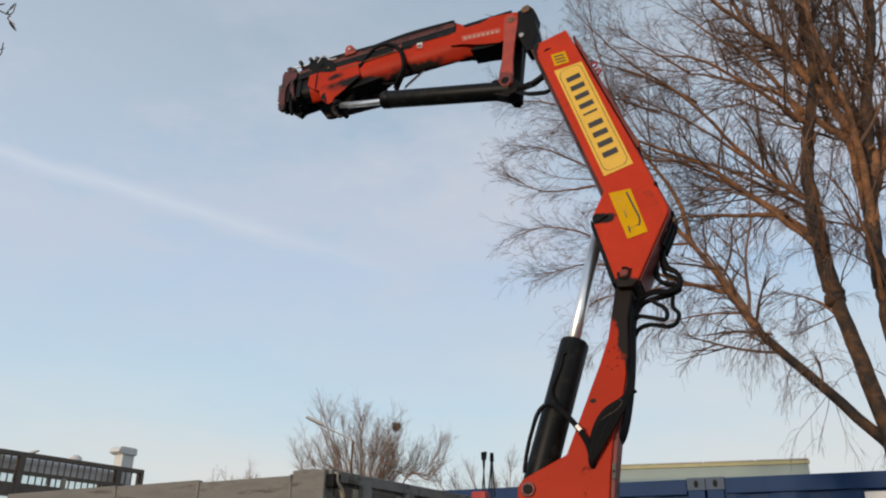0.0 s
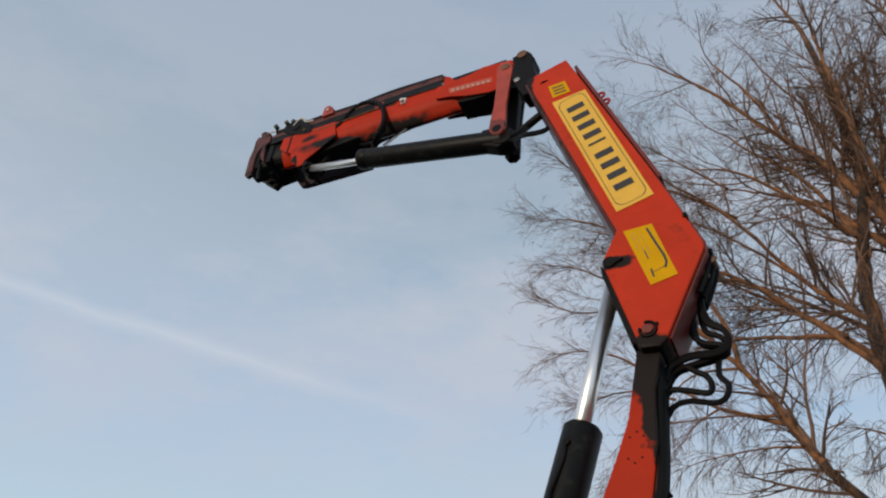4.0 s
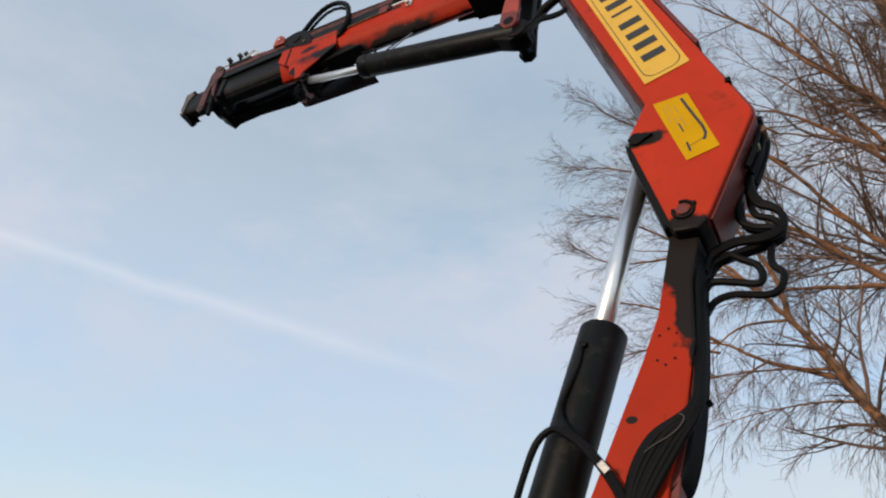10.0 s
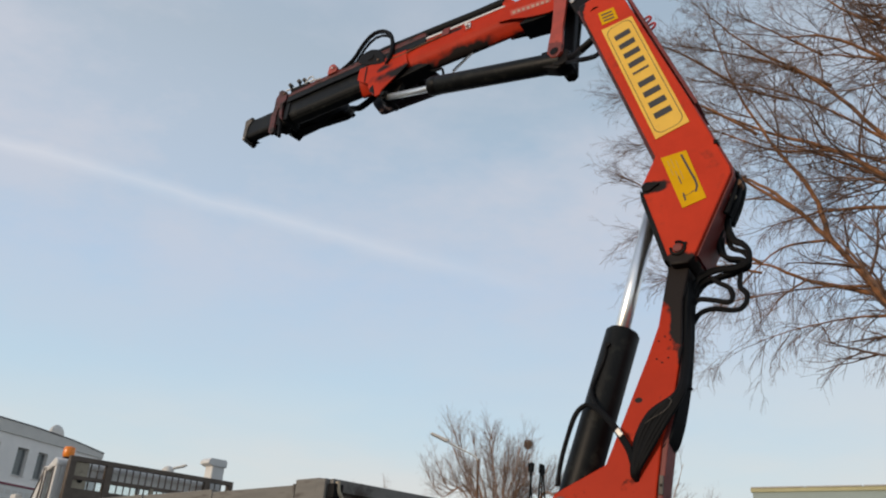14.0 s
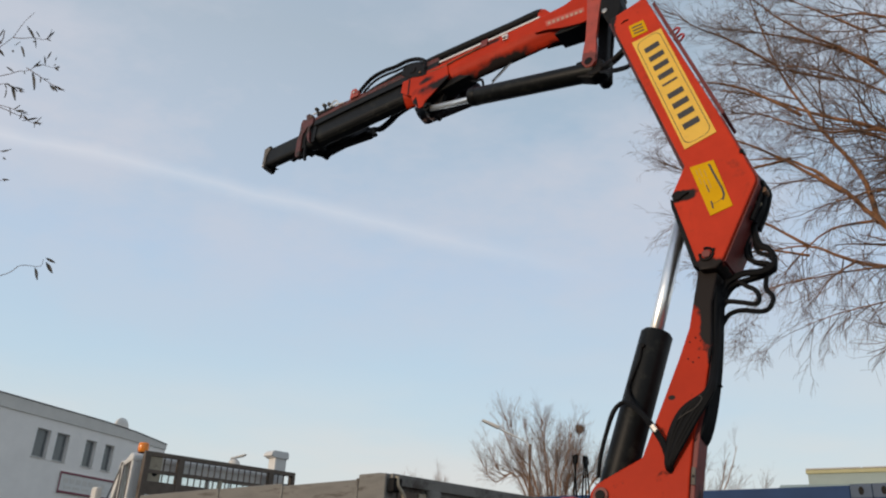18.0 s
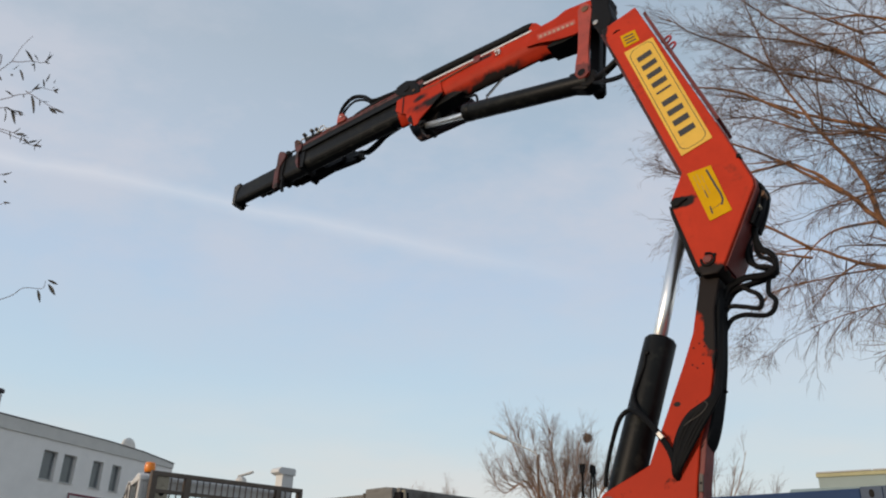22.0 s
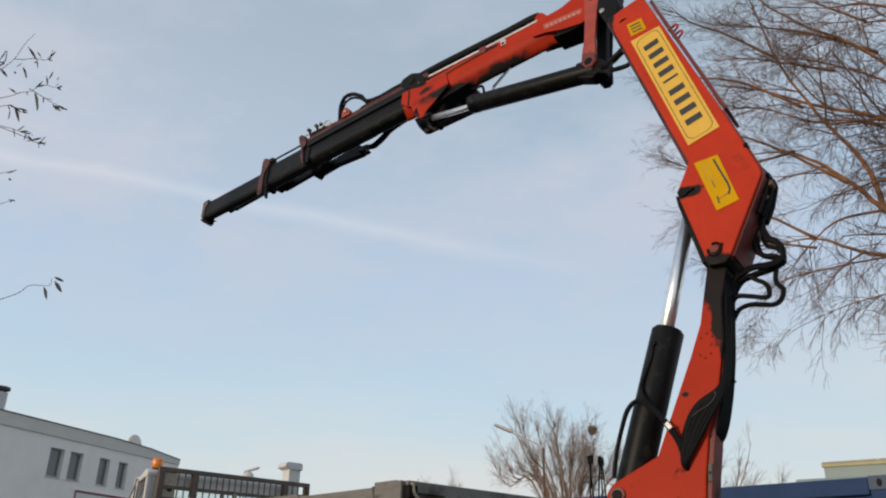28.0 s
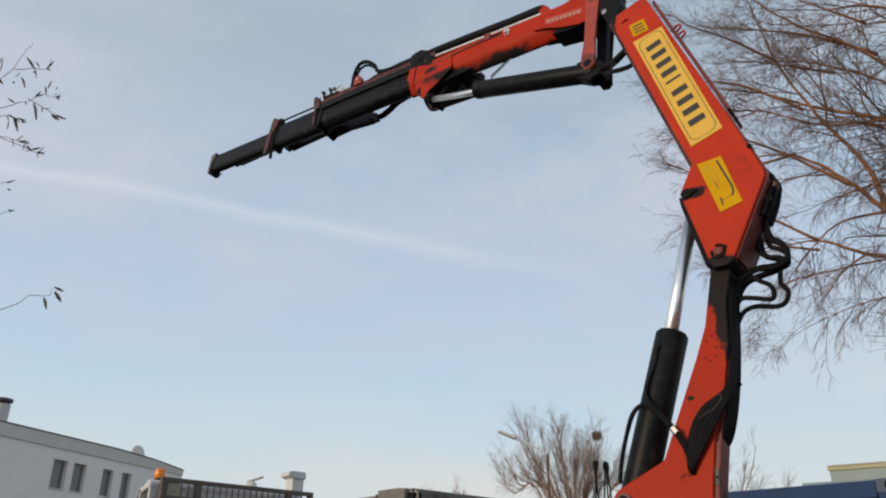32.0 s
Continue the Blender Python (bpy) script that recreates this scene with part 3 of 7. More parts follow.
stroke([(0.06, 0.77), (0.25, 0.80), (0.45, 0.84), (0.62, 0.88)], 0.042, M_ink, "drawing_line")
stroke([(0.62, 0.88), (0.74, 0.86), (0.84, 0.74)], 0.040, M_ink, "drawing_line")
stroke([(0.80, 0.78), (0.84, 0.55), (0.87, 0.30)], 0.028, M_ink, "drawing_line")
stroke([(0.80, 0.30), (0.95, 0.27)], 0.030, M_ink, "drawing_line")
for v, u0, u1 in ((0.20, 0.10, 0.42), (0.34, 0.08, 0.60), (0.50, 0.14, 0.55)):
    stroke([(u0, v), (u0 + 0.4 * (u1 - u0), v)], 0.018, M_faint, "text_bar")
    stroke([(u0 + 0.5 * (u1 - u0), v), (u1, v)], 0.018, M_faint, "text_bar")
stroke([(0.46, 0.36), (0.62, 0.37)], 0.020, M_ink, "text_bar")
label3 = part("type_label", prism([(0.478, 1.865), (0.374, 1.873), (0.340, 1.757), (0.446, 1.744)], 0.0, 0.004, 0.001), M_sticker, boom, "small yellow type label")
for k in range(3):
    z = 1.84 - 0.03 * k
    x = 0.455 - 0.009 * k
    flat([(x, z), (x - 0.07, z + 0.006), (x - 0.073, z - 0.006), (x - 0.003, z - 0.012)], 0.0052, M_ink, "text_bar", label3)
# lifting eyes on the upper edge
for s in (0.0, 0.07):
    part("lifting_eye", pipe([(0.235 - s * 0.4, -0.10, 1.77 - s), (0.185 - s * 0.4, -0.10, 1.80 - s), (0.17 - s * 0.4, -0.10, 1.775 - s), (0.205 - s * 0.4, -0.10, 1.735 - s)], 0.008, 8), M_red2, boom)
part("edge_clamp", box(-0.218, -0.196, -0.05, 0.008, 0.585, 0.61, 0.004), M_grease, boom)
# outer arm: drawn along and across its axis (a, c) from the point where the extensions leave it, y away from the near side
K = Vector((0.869, -0.445, 2.746))
ARM_YAW = -1.34
E0 = Vector((2.90, 0, 2.60))
AX = Vector((math.cos(radians(-2.3)), 0, math.sin(radians(-2.3))))
AZ = Vector((-AX.z, 0, AX.x))


def at(a, c, y):
    return Vector((E0.x + AX.x * a + AZ.x * c, y, E0.z + AX.z * a + AZ.z * c))


def along(pts):
    """Outline points given along and across the arm's axis."""
    return [(E0.x + AX.x * a + AZ.x * c, E0.z + AX.z * a + AZ.z * c) for a, c in pts]


def plate(pts, y0, y1, width=0.005, bm=None):
    return prism(along(pts), y0, y1, width, bm)


def boss(a, c, y0, y1, r, sides=20, bm=None, width=0.004):
    p = at(a, c, 0)
    return disc(p.x, p.z, y0, y1, r, sides, bm, width)


def section(a0, a1, c0, c1, y0, y1, width, fold=0.16):
    """A closed boom section with folded lower corners and rounded edges."""
    h, w = c1 - c0, y1 - y0
    sec = [(y0, c1), (y1, c1), (y1, c0 + fold * h), (y1 - 1.3 * fold * w, c0), (y0 + 1.3 * fold * w, c0), (y0, c0 + fold * h)]
    b = bmesh.new()
    rings = [[b.verts.new(at(a, c, y)) for y, c in sec] for a in (a0, a1)]
    for k in range(6):
        j = (k + 1) % 6
        b.faces.new((rings[0][k], rings[0][j], rings[1][j], rings[1][k]))
    bmesh.ops.recalc_face_normals(b, faces=b.faces)
    bmesh.ops.bevel(b, geom=[e for e in b.edges if len(e.link_faces) == 2], offset=width, segments=4, affect="EDGES", profile=0.5)
    bmesh.ops.holes_fill(b, edges=[e for e in b.edges if len(e.link_faces) == 1], sides=0)
    return b


arm = part("outer_arm", section(-1.75, 0.0, -0.152, 0.150, -0.53, -0.345, 0.046, 0.34), M_arm, crane, "flame-red outer arm with oily marks and a painted shaded lower edge")
# near plates arm red; far copies near-black maroon, shade painted in
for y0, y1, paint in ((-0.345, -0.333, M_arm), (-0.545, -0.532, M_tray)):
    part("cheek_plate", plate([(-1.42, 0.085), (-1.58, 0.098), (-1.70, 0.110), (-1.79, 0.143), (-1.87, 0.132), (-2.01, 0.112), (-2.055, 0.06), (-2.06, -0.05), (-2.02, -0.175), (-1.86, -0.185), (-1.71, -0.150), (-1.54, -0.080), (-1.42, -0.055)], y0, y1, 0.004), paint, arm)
    part("front_flange", plate([(0.012, 0.110), (0.014, -0.020), (-0.060, -0.085), (-0.120, -0.120), (-0.165, -0.240), (-0.245, -0.325), (-0.290, -0.318), (-0.300, -0.275), (-0.545, -0.090), (-0.500, 0.100)], y0, y1, 0.005), paint, arm, "flange plate with worn edges")
part("head_box", plate([(-1.60, -0.145), (-1.72, -0.10), (-1.76, 0.09), (-2.00, 0.09), (-2.04, 0.0), (-2.00, -0.17), (-1.92, -0.185), (-1.74, -0.180), (-1.60, -0.160)], -0.525, -0.352, 0.008), M_grease, arm, "oily black arm head")
# black plate: oil and the underside's shade in one colour
part("belly_plate", plate([(-0.10, -0.10), (-0.62, -0.085), (-0.75, -0.148), (-0.50, -0.168), (-0.30, -0.205), (-0.15, -0.17)], -0.50, -0.372, 0.008), M_grease, arm, "oily black belly plate with underside shade in its colour")
part("flange_seam", plate([(-0.085, 0.095), (-0.068, 0.095), (-0.075, -0.09), (-0.092, -0.10)], -0.333, -0.3305, 0.0005), M_grease, arm)
part("flange_stain", plate([(-0.16, -0.20), (-0.19, -0.17), (-0.215, -0.235), (-0.235, -0.31), (-0.20, -0.27)], -0.333, -0.3302, 0.0005), M_grease, arm)
part("rod_lug", plate([(-0.20, -0.13), (-0.46, -0.13), (-0.40, -0.30), (-0.345, -0.365), (-0.29, -0.365), (-0.245, -0.325)], -0.47, -0.42, 0.010), M_grease, arm, "oily black rod lug")
part("rod_lug_pin", boss(-0.318, -0.322, -0.55, -0.330, 0.024), M_grease, arm)
# tray for the hose chain, on the far side, its shade put into the colour
tray = part("chain_tray", plate([(0.14, 0.10), (0.075, -0.03), (0.0, -0.135), (-0.05, -0.152), (-0.70, -0.172), (-0.655, -0.105), (-0.62, 0.06)], -0.70, -0.655, 0.006), M_tray, arm, "grimy red chain tray with shade in its colour")
for a in (-0.45, -0.08):
    part("tray_bracket", box(-0.03, 0.03, -0.66, -0.525, -0.02, 0.02, 0.004, Matrix.Translation(at(a, 0.02, 0))), M_grease, tray)
# lettering on the cheek, worn to bars
strip = part("type_strip", plate([(-1.520, 0.020), (-1.535, -0.048), (-1.880, -0.078), (-1.872, -0.022)], -0.333, -0.3315, 0.0005), M_fadedred, arm, "pink-worn lettering strip")
for k in range(8):
    a = -1.545 - 0.041 * k
    c = -0.003 - 0.0055 * k
    part("letter_bar", plate([(a, c), (a - 0.004, c - 0.030), (a - 0.028, c - 0.034), (a - 0.026, c - 0.004)], -0.3315, -0.3305, 0), M_pale, strip)
# hose sleeve, slide rails and hose guide on top
b = bmesh.new()
tube(smooth_path([at(-1.45, 0.200, -0.385), at(-1.37, 0.214, -0.385), at(-1.14, 0.218, -0.385), at(-0.84, 0.236, -0.385), at(-0.29, 0.262, -0.385), at(-0.08, 0.275, -0.40)], 4), 0.043, 12, b)
tube(smooth_path([at(-1.43, 0.205, -0.45), at(-1.14, 0.222, -0.45), at(-0.84, 0.238, -0.45), at(-0.29, 0.262, -0.45), at(-0.10, 0.27, -0.45)], 4), 0.040, 10, b)
part("hose_sleeve", b, M_rubber, arm, "black hose sleeve along the top", True)
part("sleeve_end", plate([(-1.575, 0.095), (-1.505, 0.192), (-1.466, 0.216), (-1.435, 0.210), (-1.425, 0.10)], -0.47, -0.348, 0.010), M_arm, arm, "red sleeve end block")
part("guide_rail", plate([(-0.28, 0.150), (-0.28, 0.170), (-0.875, 0.146), (-0.875, 0.124)], -0.360, -0.339, 0.003), M_bright, arm, "bare steel guide rail")
part("guide_rail", plate([(-0.935, 0.122), (-0.935, 0.142), (-1.46, 0.128), (-1.46, 0.108)], -0.360, -0.339, 0.003), M_bright, arm, "bare steel guide rail")
part("rail_clip", plate([(-0.86, 0.080), (-0.87, 0.155), (-0.945, 0.150), (-0.935, 0.075)], -0.36, -0.334, 0.005), M_darkred, arm)
part("rail_clip", plate([(-1.105, 0.035), (-1.11, 0.095), (-1.150, 0.092), (-1.150, 0.030)], -0.352, -0.330, 0.005), M_bright, arm, "pale worn clip")
part("white_cap", boss(-1.125, 0.052, -0.345, -0.306, 0.016, 12), M_white, arm, "small white cap")
part("guide_block", plate([(0.045, 0.20), (0.042, 0.285), (-0.02, 0.305), (-0.085, 0.312), (-0.185, 0.262), (-0.265, 0.150), (-0.285, 0.060), (-0.230, 0.062), (-0.170, 0.078), (-0.066, 0.118)], -0.49, -0.326, 0.018), M_grease, arm, "oily black hose guide")
part("guide_roller", boss(-0.10, 0.20, -0.50, -0.318, 0.038, 16), M_grease, arm, "oily guide roller")
part("guide_bolt", boss(-0.20, 0.115, -0.33, -0.316, 0.013, 8), M_rust, arm)
part("thin_pipe", pipe([at(-0.30, 0.075, -0.335), at(-0.45, 0.060, -0.335), at(-0.60, 0.075, -0.336), at(-0.86, 0.085, -0.336)], 0.006, 6), M_rust, arm)
for k in range(2):
    part("arm_stay", tube([at(-1.16 + 0.014 * k, -0.135, -0.42 - 0.02 * k), at(-0.985 + 0.014 * k, -0.325, -0.39 - 0.02 * k)], 0.0055, 6), M_steel if k else M_grease, arm)
part("belly_hose", pipe([at(-0.72, -0.15, -0.44), at(-0.78, -0.20, -0.42), at(-0.86, -0.235, -0.40), at(-0.89, -0.29, -0.39), at(-0.90, -0.335, -0.385)], 0.011, 8), M_rubber, arm)

# lever, inner lever and the knuckle cylinder
LEVER_PIN = at(-1.981, -0.005, -0.318)
lever = part("link_lever", plate([(-1.916, 0.015), (-1.945, 0.070), (-1.990, 0.066), (-2.033, 0.008), (-2.040, -0.045), (-2.020, -0.20), (-1.994, -0.44), (-1.992, -0.62), (-1.986, -0.690), (-1.955, -0.724), (-1.905, -0.710), (-1.870, -0.648), (-1.880, -0.55), (-1.903, -0.41), (-1.914, -0.20)], -0.330, -0.302, 0.007), M_link, crane, "worn red link lever")
part("far_lever", plate([(-1.920, 0.015), (-1.945, 0.065), (-1.990, 0.062), (-2.030, 0.008), (-2.010, -0.20), (-1.990, -0.44), (-1.985, -0.690), (-1.955, -0.720), (-1.905, -0.705), (-1.875, -0.648), (-1.900, -0.41), (-1.914, -0.20)], -0.585, -0.560, 0.006), M_grease, lever)
part("lever_pin", boss(-1.981, -0.005, -0.59, -0.295, 0.030), M_rust, lever)
part("lever_pin", boss(-1.930, -0.662, -0.59, -0.296, 0.033), M_grease, lever)
part("lever_grease", plate([(-1.885, -0.56), (-1.988, -0.60), (-1.982, -0.688), (-1.955, -0.719), (-1.908, -0.706), (-1.875, -0.648)], -0.302, -0.2995, 0.0005), M_oilred, lever, "oily dark lever foot")
inner_lever = part("inner_lever", plate([(-1.955, -0.10), (-2.040, -0.12), (-2.036, -0.30), (-2.022, -0.56), (-2.00, -0.68), (-1.945, -0.68), (-1.940, -0.54)], -0.475, -0.415, 0.010), M_grease, crane, "oily black inner lever")
Q0, Q1, Q2 = at(-1.965, -0.706, -0.385), at(-0.790, -0.417, -0.385), at(-0.318, -0.330, -0.385)
QM = Q1 + (Q1 - Q0).normalized() * 0.002
knuckle = part("knuckle_cylinder_barrel", cylinder_between(Q0, Q1, 0.075, 28, 0.010), M_black, crane, "black hydraulic cylinder barrel", True)
part("gland", cylinder_between(Q1 - (Q1 - Q0).normalized() * 0.075, QM, 0.077, 28, 0.008), M_black, knuckle, "", True)
part("barrel_eye", boss(-1.968, -0.715, -0.450, -0.325, 0.074, 24, width=0.014), M_grease, knuckle)
part("barrel_neck", plate([(-1.80, -0.58), (-1.97, -0.60), (-2.03, -0.66), (-2.035, -0.78), (-1.93, -0.80), (-1.80, -0.73)], -0.435, -0.335, 0.02), M_grease, knuckle)
part("port_boss", boss(-1.62, -0.575, -0.40, -0.37, 0.02, 10), M_grease, knuckle)
knuckle_rod = part("knuckle_cylinder_rod", cylinder_between(Q0.lerp(Q1, 0.55), Q2, 0.027, 24, 0.0), M_chrome, crane, "chrome piston rod", True)
part("rod_eye", boss(-0.318, -0.322, -0.418, -0.352, 0.042, 18, width=0.006), M_grease, knuckle_rod)

# telescopic extensions, at the reach of the twenty-eighth second
ext1 = part("first_extension", section(-0.80, 1.30, -0.085, 0.195, -0.512, -0.362, 0.018), M_black, crane, "black telescopic boom section")
col = part("end_collar", plate([(1.455, 0.300), (1.415, 0.308), (1.350, 0.262), (1.325, 0.222), (1.318, 0.128), (1.350, 0.100), (1.318, -0.060), (1.300, -0.118), (1.345, -0.068), (1.372, 0.0), (1.388, 0.124), (1.425, 0.200)], -0.362, -0.332, 0.006), M_collar, ext1, "worn oily red end collar")
part("collar_ring", plate([(1.262, 0.215), (1.315, 0.222), (1.312, -0.105), (1.258, -0.105)], -0.53, -0.350, 0.008), M_black, ext1)
part("collar_bolt", boss(1.36, 0.235, -0.335, -0.322, 0.014, 8), M_rust, col)
part("rail_web", plate([(-0.30, 0.092), (0.0, 0.100), (0.85, 0.104), (1.30, 0.100), (1.30, 0.168), (0.85, 0.172), (-0.30, 0.170)], -0.365, -0.337, 0.004), M_black, ext1)
part("top_rail", plate([(-0.30, 0.168), (0.30, 0.170), (0.85, 0.172), (1.30, 0.168), (1.30, 0.208), (0.85, 0.210), (0.0, 0.208), (-0.30, 0.202)], -0.365, -0.334, 0.006), M_collar, ext1, "grimy red-brown slide rail")
part("rail_edge", tube([at(-0.28, 0.210, -0.340), at(0.55, 0.216, -0.340), at(1.25, 0.214, -0.340)], 0.008, 6), M_oilred, ext1)
part("feed_pipe", tube([at(0.45, 0.235, -0.36), at(0.90, 0.238, -0.36), at(1.28, 0.240, -0.36)], 0.013, 8), M_rubber, ext1)
part("feed_pipe", tube([at(0.98, 0.262, -0.345), at(1.20, 0.262, -0.345), at(1.36, 0.285, -0.345)], 0.008, 8), M_bright, ext1, "bare steel pipe")
b = bmesh.new()
tube(smooth_path([at(0.60, 0.245, -0.385), at(0.50, 0.262, -0.385), at(0.20, 0.290, -0.39), at(-0.05, 0.285, -0.395), at(-0.26, 0.270, -0.395)], 4), 0.034, 10, b)
part("feed_hose", b, M_rubber, ext1, "black hoses leading into the sleeve", True)
carrier = part("hose_carrier", plate([(1.68, 0.170), (1.52, 0.037), (1.495, 0.060), (1.476, 0.080), (1.25, 0.098), (0.90, 0.066), (0.865, 0.070), (0.857, 0.175), (0.930, 0.187), (0.975, 0.258), (1.005, 0.250), (1.02, 0.215), (1.46, 0.195)], -0.775, -0.720, 0.006), M_grease, ext1, "oily black hose carrier")
part("carrier_hook", plate([(0.87, 0.075), (0.82, 0.062), (0.80, 0.085), (0.845, 0.11), (0.815, 0.14), (0.87, 0.17)], -0.77, -0.735, 0.004), M_grease, carrier)
part("carrier_bracket", plate([(1.50, 0.09), (1.62, 0.15), (1.60, 0.20), (1.34, 0.20), (1.30, 0.11)], -0.722, -0.505, 0.006), M_grease, carrier)
for k in range(2):
    part("under_hose", pipe([at(0.92, 0.12, -0.745 + 0.03 * k), at(0.80, 0.055, -0.70 + 0.03 * k), at(0.69, -0.015, -0.62 + 0.03 * k), at(0.58, -0.070, -0.60 + 0.03 * k), at(0.47, -0.030, -0.60 + 0.03 * k), at(0.38, 0.030, -0.60 + 0.03 * k), at(0.24, 0.062, -0.60 + 0.03 * k), at(0.05, 0.09, -0.60 + 0.03 * k)], 0.017, 8), M_rubber, ext1)
clip = part("hose_clip", plate([(0.80, 0.205), (0.800, 0.300), (0.785, 0.325), (0.745, 0.323), (0.715, 0.290), (0.688, 0.250), (0.690, 0.205)], -0.365, -0.313, 0.008), M_link, ext1, "small red hose clip")
part("clip_bolt", boss(0.755, 0.27, -0.318, -0.305, 0.012, 8), M_white, clip)
valve = part("valve_block", plate([(1.05, 0.21), (1.05, 0.252), (1.26, 0.258), (1.26, 0.21)], -0.38, -0.33, 0.005), M_grease, ext1, "small valve block with knobs")
for a, up in ((1.288, 0.300), (1.180, 0.304), (1.105, 0.285)):
    stem = part("valve_stem", tube([at(a - 0.02, 0.22, -0.345), at(a, up, -0.325)], 0.012, 8), M_grease, valve)
    part("valve_knob", boss(a, up, -0.345, -0.305, 0.019, 12), M_tip, stem)
part("valve_pipe", pipe([at(1.10, 0.24, -0.33), at(1.06, 0.30, -0.33), at(1.01, 0.295, -0.33), at(0.975, 0.235, -0.33), at(0.90, 0.225, -0.335)], 0.008, 6), M_bright, valve, "bright bent pipe")

# a slack hose loop that rides along the top
b = bmesh.new()
tube([(-0.036, 0, 0), (0.036, 0, 0)], 0.019, 8, b)
thick = [part("slack_hose", b, M_rubber, crane, "slack black hose", True)]
b = bmesh.new()
tube([(-0.048, 0, 0), (0.048, 0, 0)], 0.012, 8, b)
thin = [part("slack_hose", b, M_rubber, crane, "slack black hose", True)]
for row, count in ((thick, 27), (thin, 19)):
    for k in range(count):
        ob = new("slack_hose", row[0].data)
        ob.parent = crane
        row.append(ob)

ext2 = part("second_extension", section(0.45, 1.955, -0.095, 0.172, -0.505, -0.380, 0.015), M_black, crane, "black telescopic boom section")
part("end_collar", plate([(2.046, 0.240), (2.030, 0.288), (1.965, 0.262), (1.919, 0.213), (1.924, 0.162), (1.972, 0.080), (1.977, 0.010), (1.951, -0.205), (1.985, -0.222), (2.023, -0.190), (2.045, 0.025), (2.035, 0.12)], -0.385, -0.352, 0.006), M_collar, ext2, "worn oily red end collar")
part("collar_ring", plate([(1.925, 0.190), (1.975, 0.195), (1.975, -0.115), (1.925, -0.115)], -0.522, -0.366, 0.006), M_grease, ext2)
part("lock_pin", tube([at(1.895, -0.10, -0.365), at(1.885, -0.20, -0.365), at(1.860, -0.292, -0.365)], 0.017, 10), M_grease, ext2)
part("pull_rod", tube([at(1.10, 0.205, -0.372), at(1.93, 0.208, -0.372)], 0.010, 8), M_grease, ext2)
part("collar_stub", plate([(1.90, 0.17), (1.90, 0.262), (1.96, 0.275), (1.97, 0.17)], -0.43, -0.375, 0.006), M_grease, ext2)
c2 = part("hose_carrier", plate([(2.27, 0.195), (2.11, 0.083), (2.06, 0.095), (2.03, 0.072), (1.58, 0.100), (1.40, 0.11), (1.40, 0.185), (2.20, 0.235)], -0.725, -0.680, 0.005), M_grease, ext2)
part("carrier_bracket", plate([(1.92, 0.10), (2.06, 0.10), (2.04, 0.18), (1.92, 0.18)], -0.682, -0.50, 0.005), M_grease, c2)
ext3 = part("third_extension", section(1.05, 3.045, -0.078, 0.140, -0.500, -0.396, 0.014), M_black, crane, "black telescopic boom section")
part("tip_plate", plate([(2.985, 0.150), (3.040, 0.172), (3.100, 0.155), (3.085, 0.06), (3.070, -0.09), (3.035, -0.125), (3.028, -0.06), (3.035, 0.06)], -0.512, -0.386, 0.005), M_tip, ext3, "scuffed tip plate")
part("hook_lug", plate([(3.045, -0.06), (3.10, -0.02), (3.075, -0.088), (3.04, -0.105), (3.01, -0.088), (3.025, -0.045), (2.975, -0.06)], -0.53, -0.49, 0.004), M_grease, ext3)
part("tip_pin", boss(3.005, 0.150, -0.515, -0.380, 0.014, 12), M_grease, ext3)
part("tip_bore", boss(3.058, -0.075, -0.52, -0.382, 0.013, 12), M_bright, ext3)
c3 = part("hose_carrier", plate([(3.02, 0.19), (2.93, 0.105), (2.86, 0.115), (2.82, 0.095), (2.10, 0.125), (2.10, 0.19), (2.95, 0.215)], -0.665, -0.630, 0.004), M_grease, ext3)
part("carrier_bracket", plate([(2.82, 0.10), (2.95, 0.11), (2.95, 0.17), (2.82, 0.17)], -0.632, -0.495, 0.004), M_grease, c3)


def arm_pose(turn):
    """The outer arm's pose on the boom: it swings a little out of the boom's plane."""
    return Matrix.Translation(K) @ Matrix.Rotation(radians(ARM_YAW), 4, "Z") @ Matrix.Rotation(radians(-turn), 4, "Y") @ Matrix.Translation(-K)


# knuckle bracket at the head of the boom, drawn beside the arm's head
bracket = part("knuckle_bracket", plate([(-2.035, 0.055), (-2.085, 0.072), (-2.128, 0.108), (-2.178, 0.040), (-2.202, -0.030), (-2.190, -0.10), (-2.212, -0.25), (-2.165, -0.42), (-2.115, -0.42), (-2.063, -0.285), (-2.030, -0.18), (-2.048, -0.05)], -0.415, -0.285, 0.014), M_grease, boom, "oily black knuckle bracket")
pins = [part("knuckle_pin", boss(-2.115, 0.045, -0.52, -0.275, 0.038), M_rust, boom), part("knuckle_pin", boss(-2.075, -0.235, -0.43, -0.277, 0.022), M_steel, boom)]
for o in (bracket, *pins):
    o.data.transform(arm_pose(-0.75))
part("head_cross_tube", tube([(0.50, -0.03, 1.90), (0.60, -0.30, 2.25)], 0.05, 12), M_grease, boom)
stay = part("link_stay", tube([(0.50, -0.06, 1.86), (0.575, -0.15, 1.825), (0.66, -0.17, 1.79), (0.78, -0.30, 1.90), (0.86, -0.36, 1.97)], 0.026, 10), M_grease, crane, "black link stay")
for k in range(2):
    part("stay_hose", pipe([(0.46, -0.08, 1.665 - 0.012 * k), (0.53, -0.13, 1.655 - 0.014 * k), (0.60, -0.15, 1.672 - 0.016 * k), (0.68, -0.16, 1.695 - 0.014 * k), (0.80, -0.28, 1.83), (0.88, -0.36, 1.93)], 0.011, 6), M_rubber, stay)

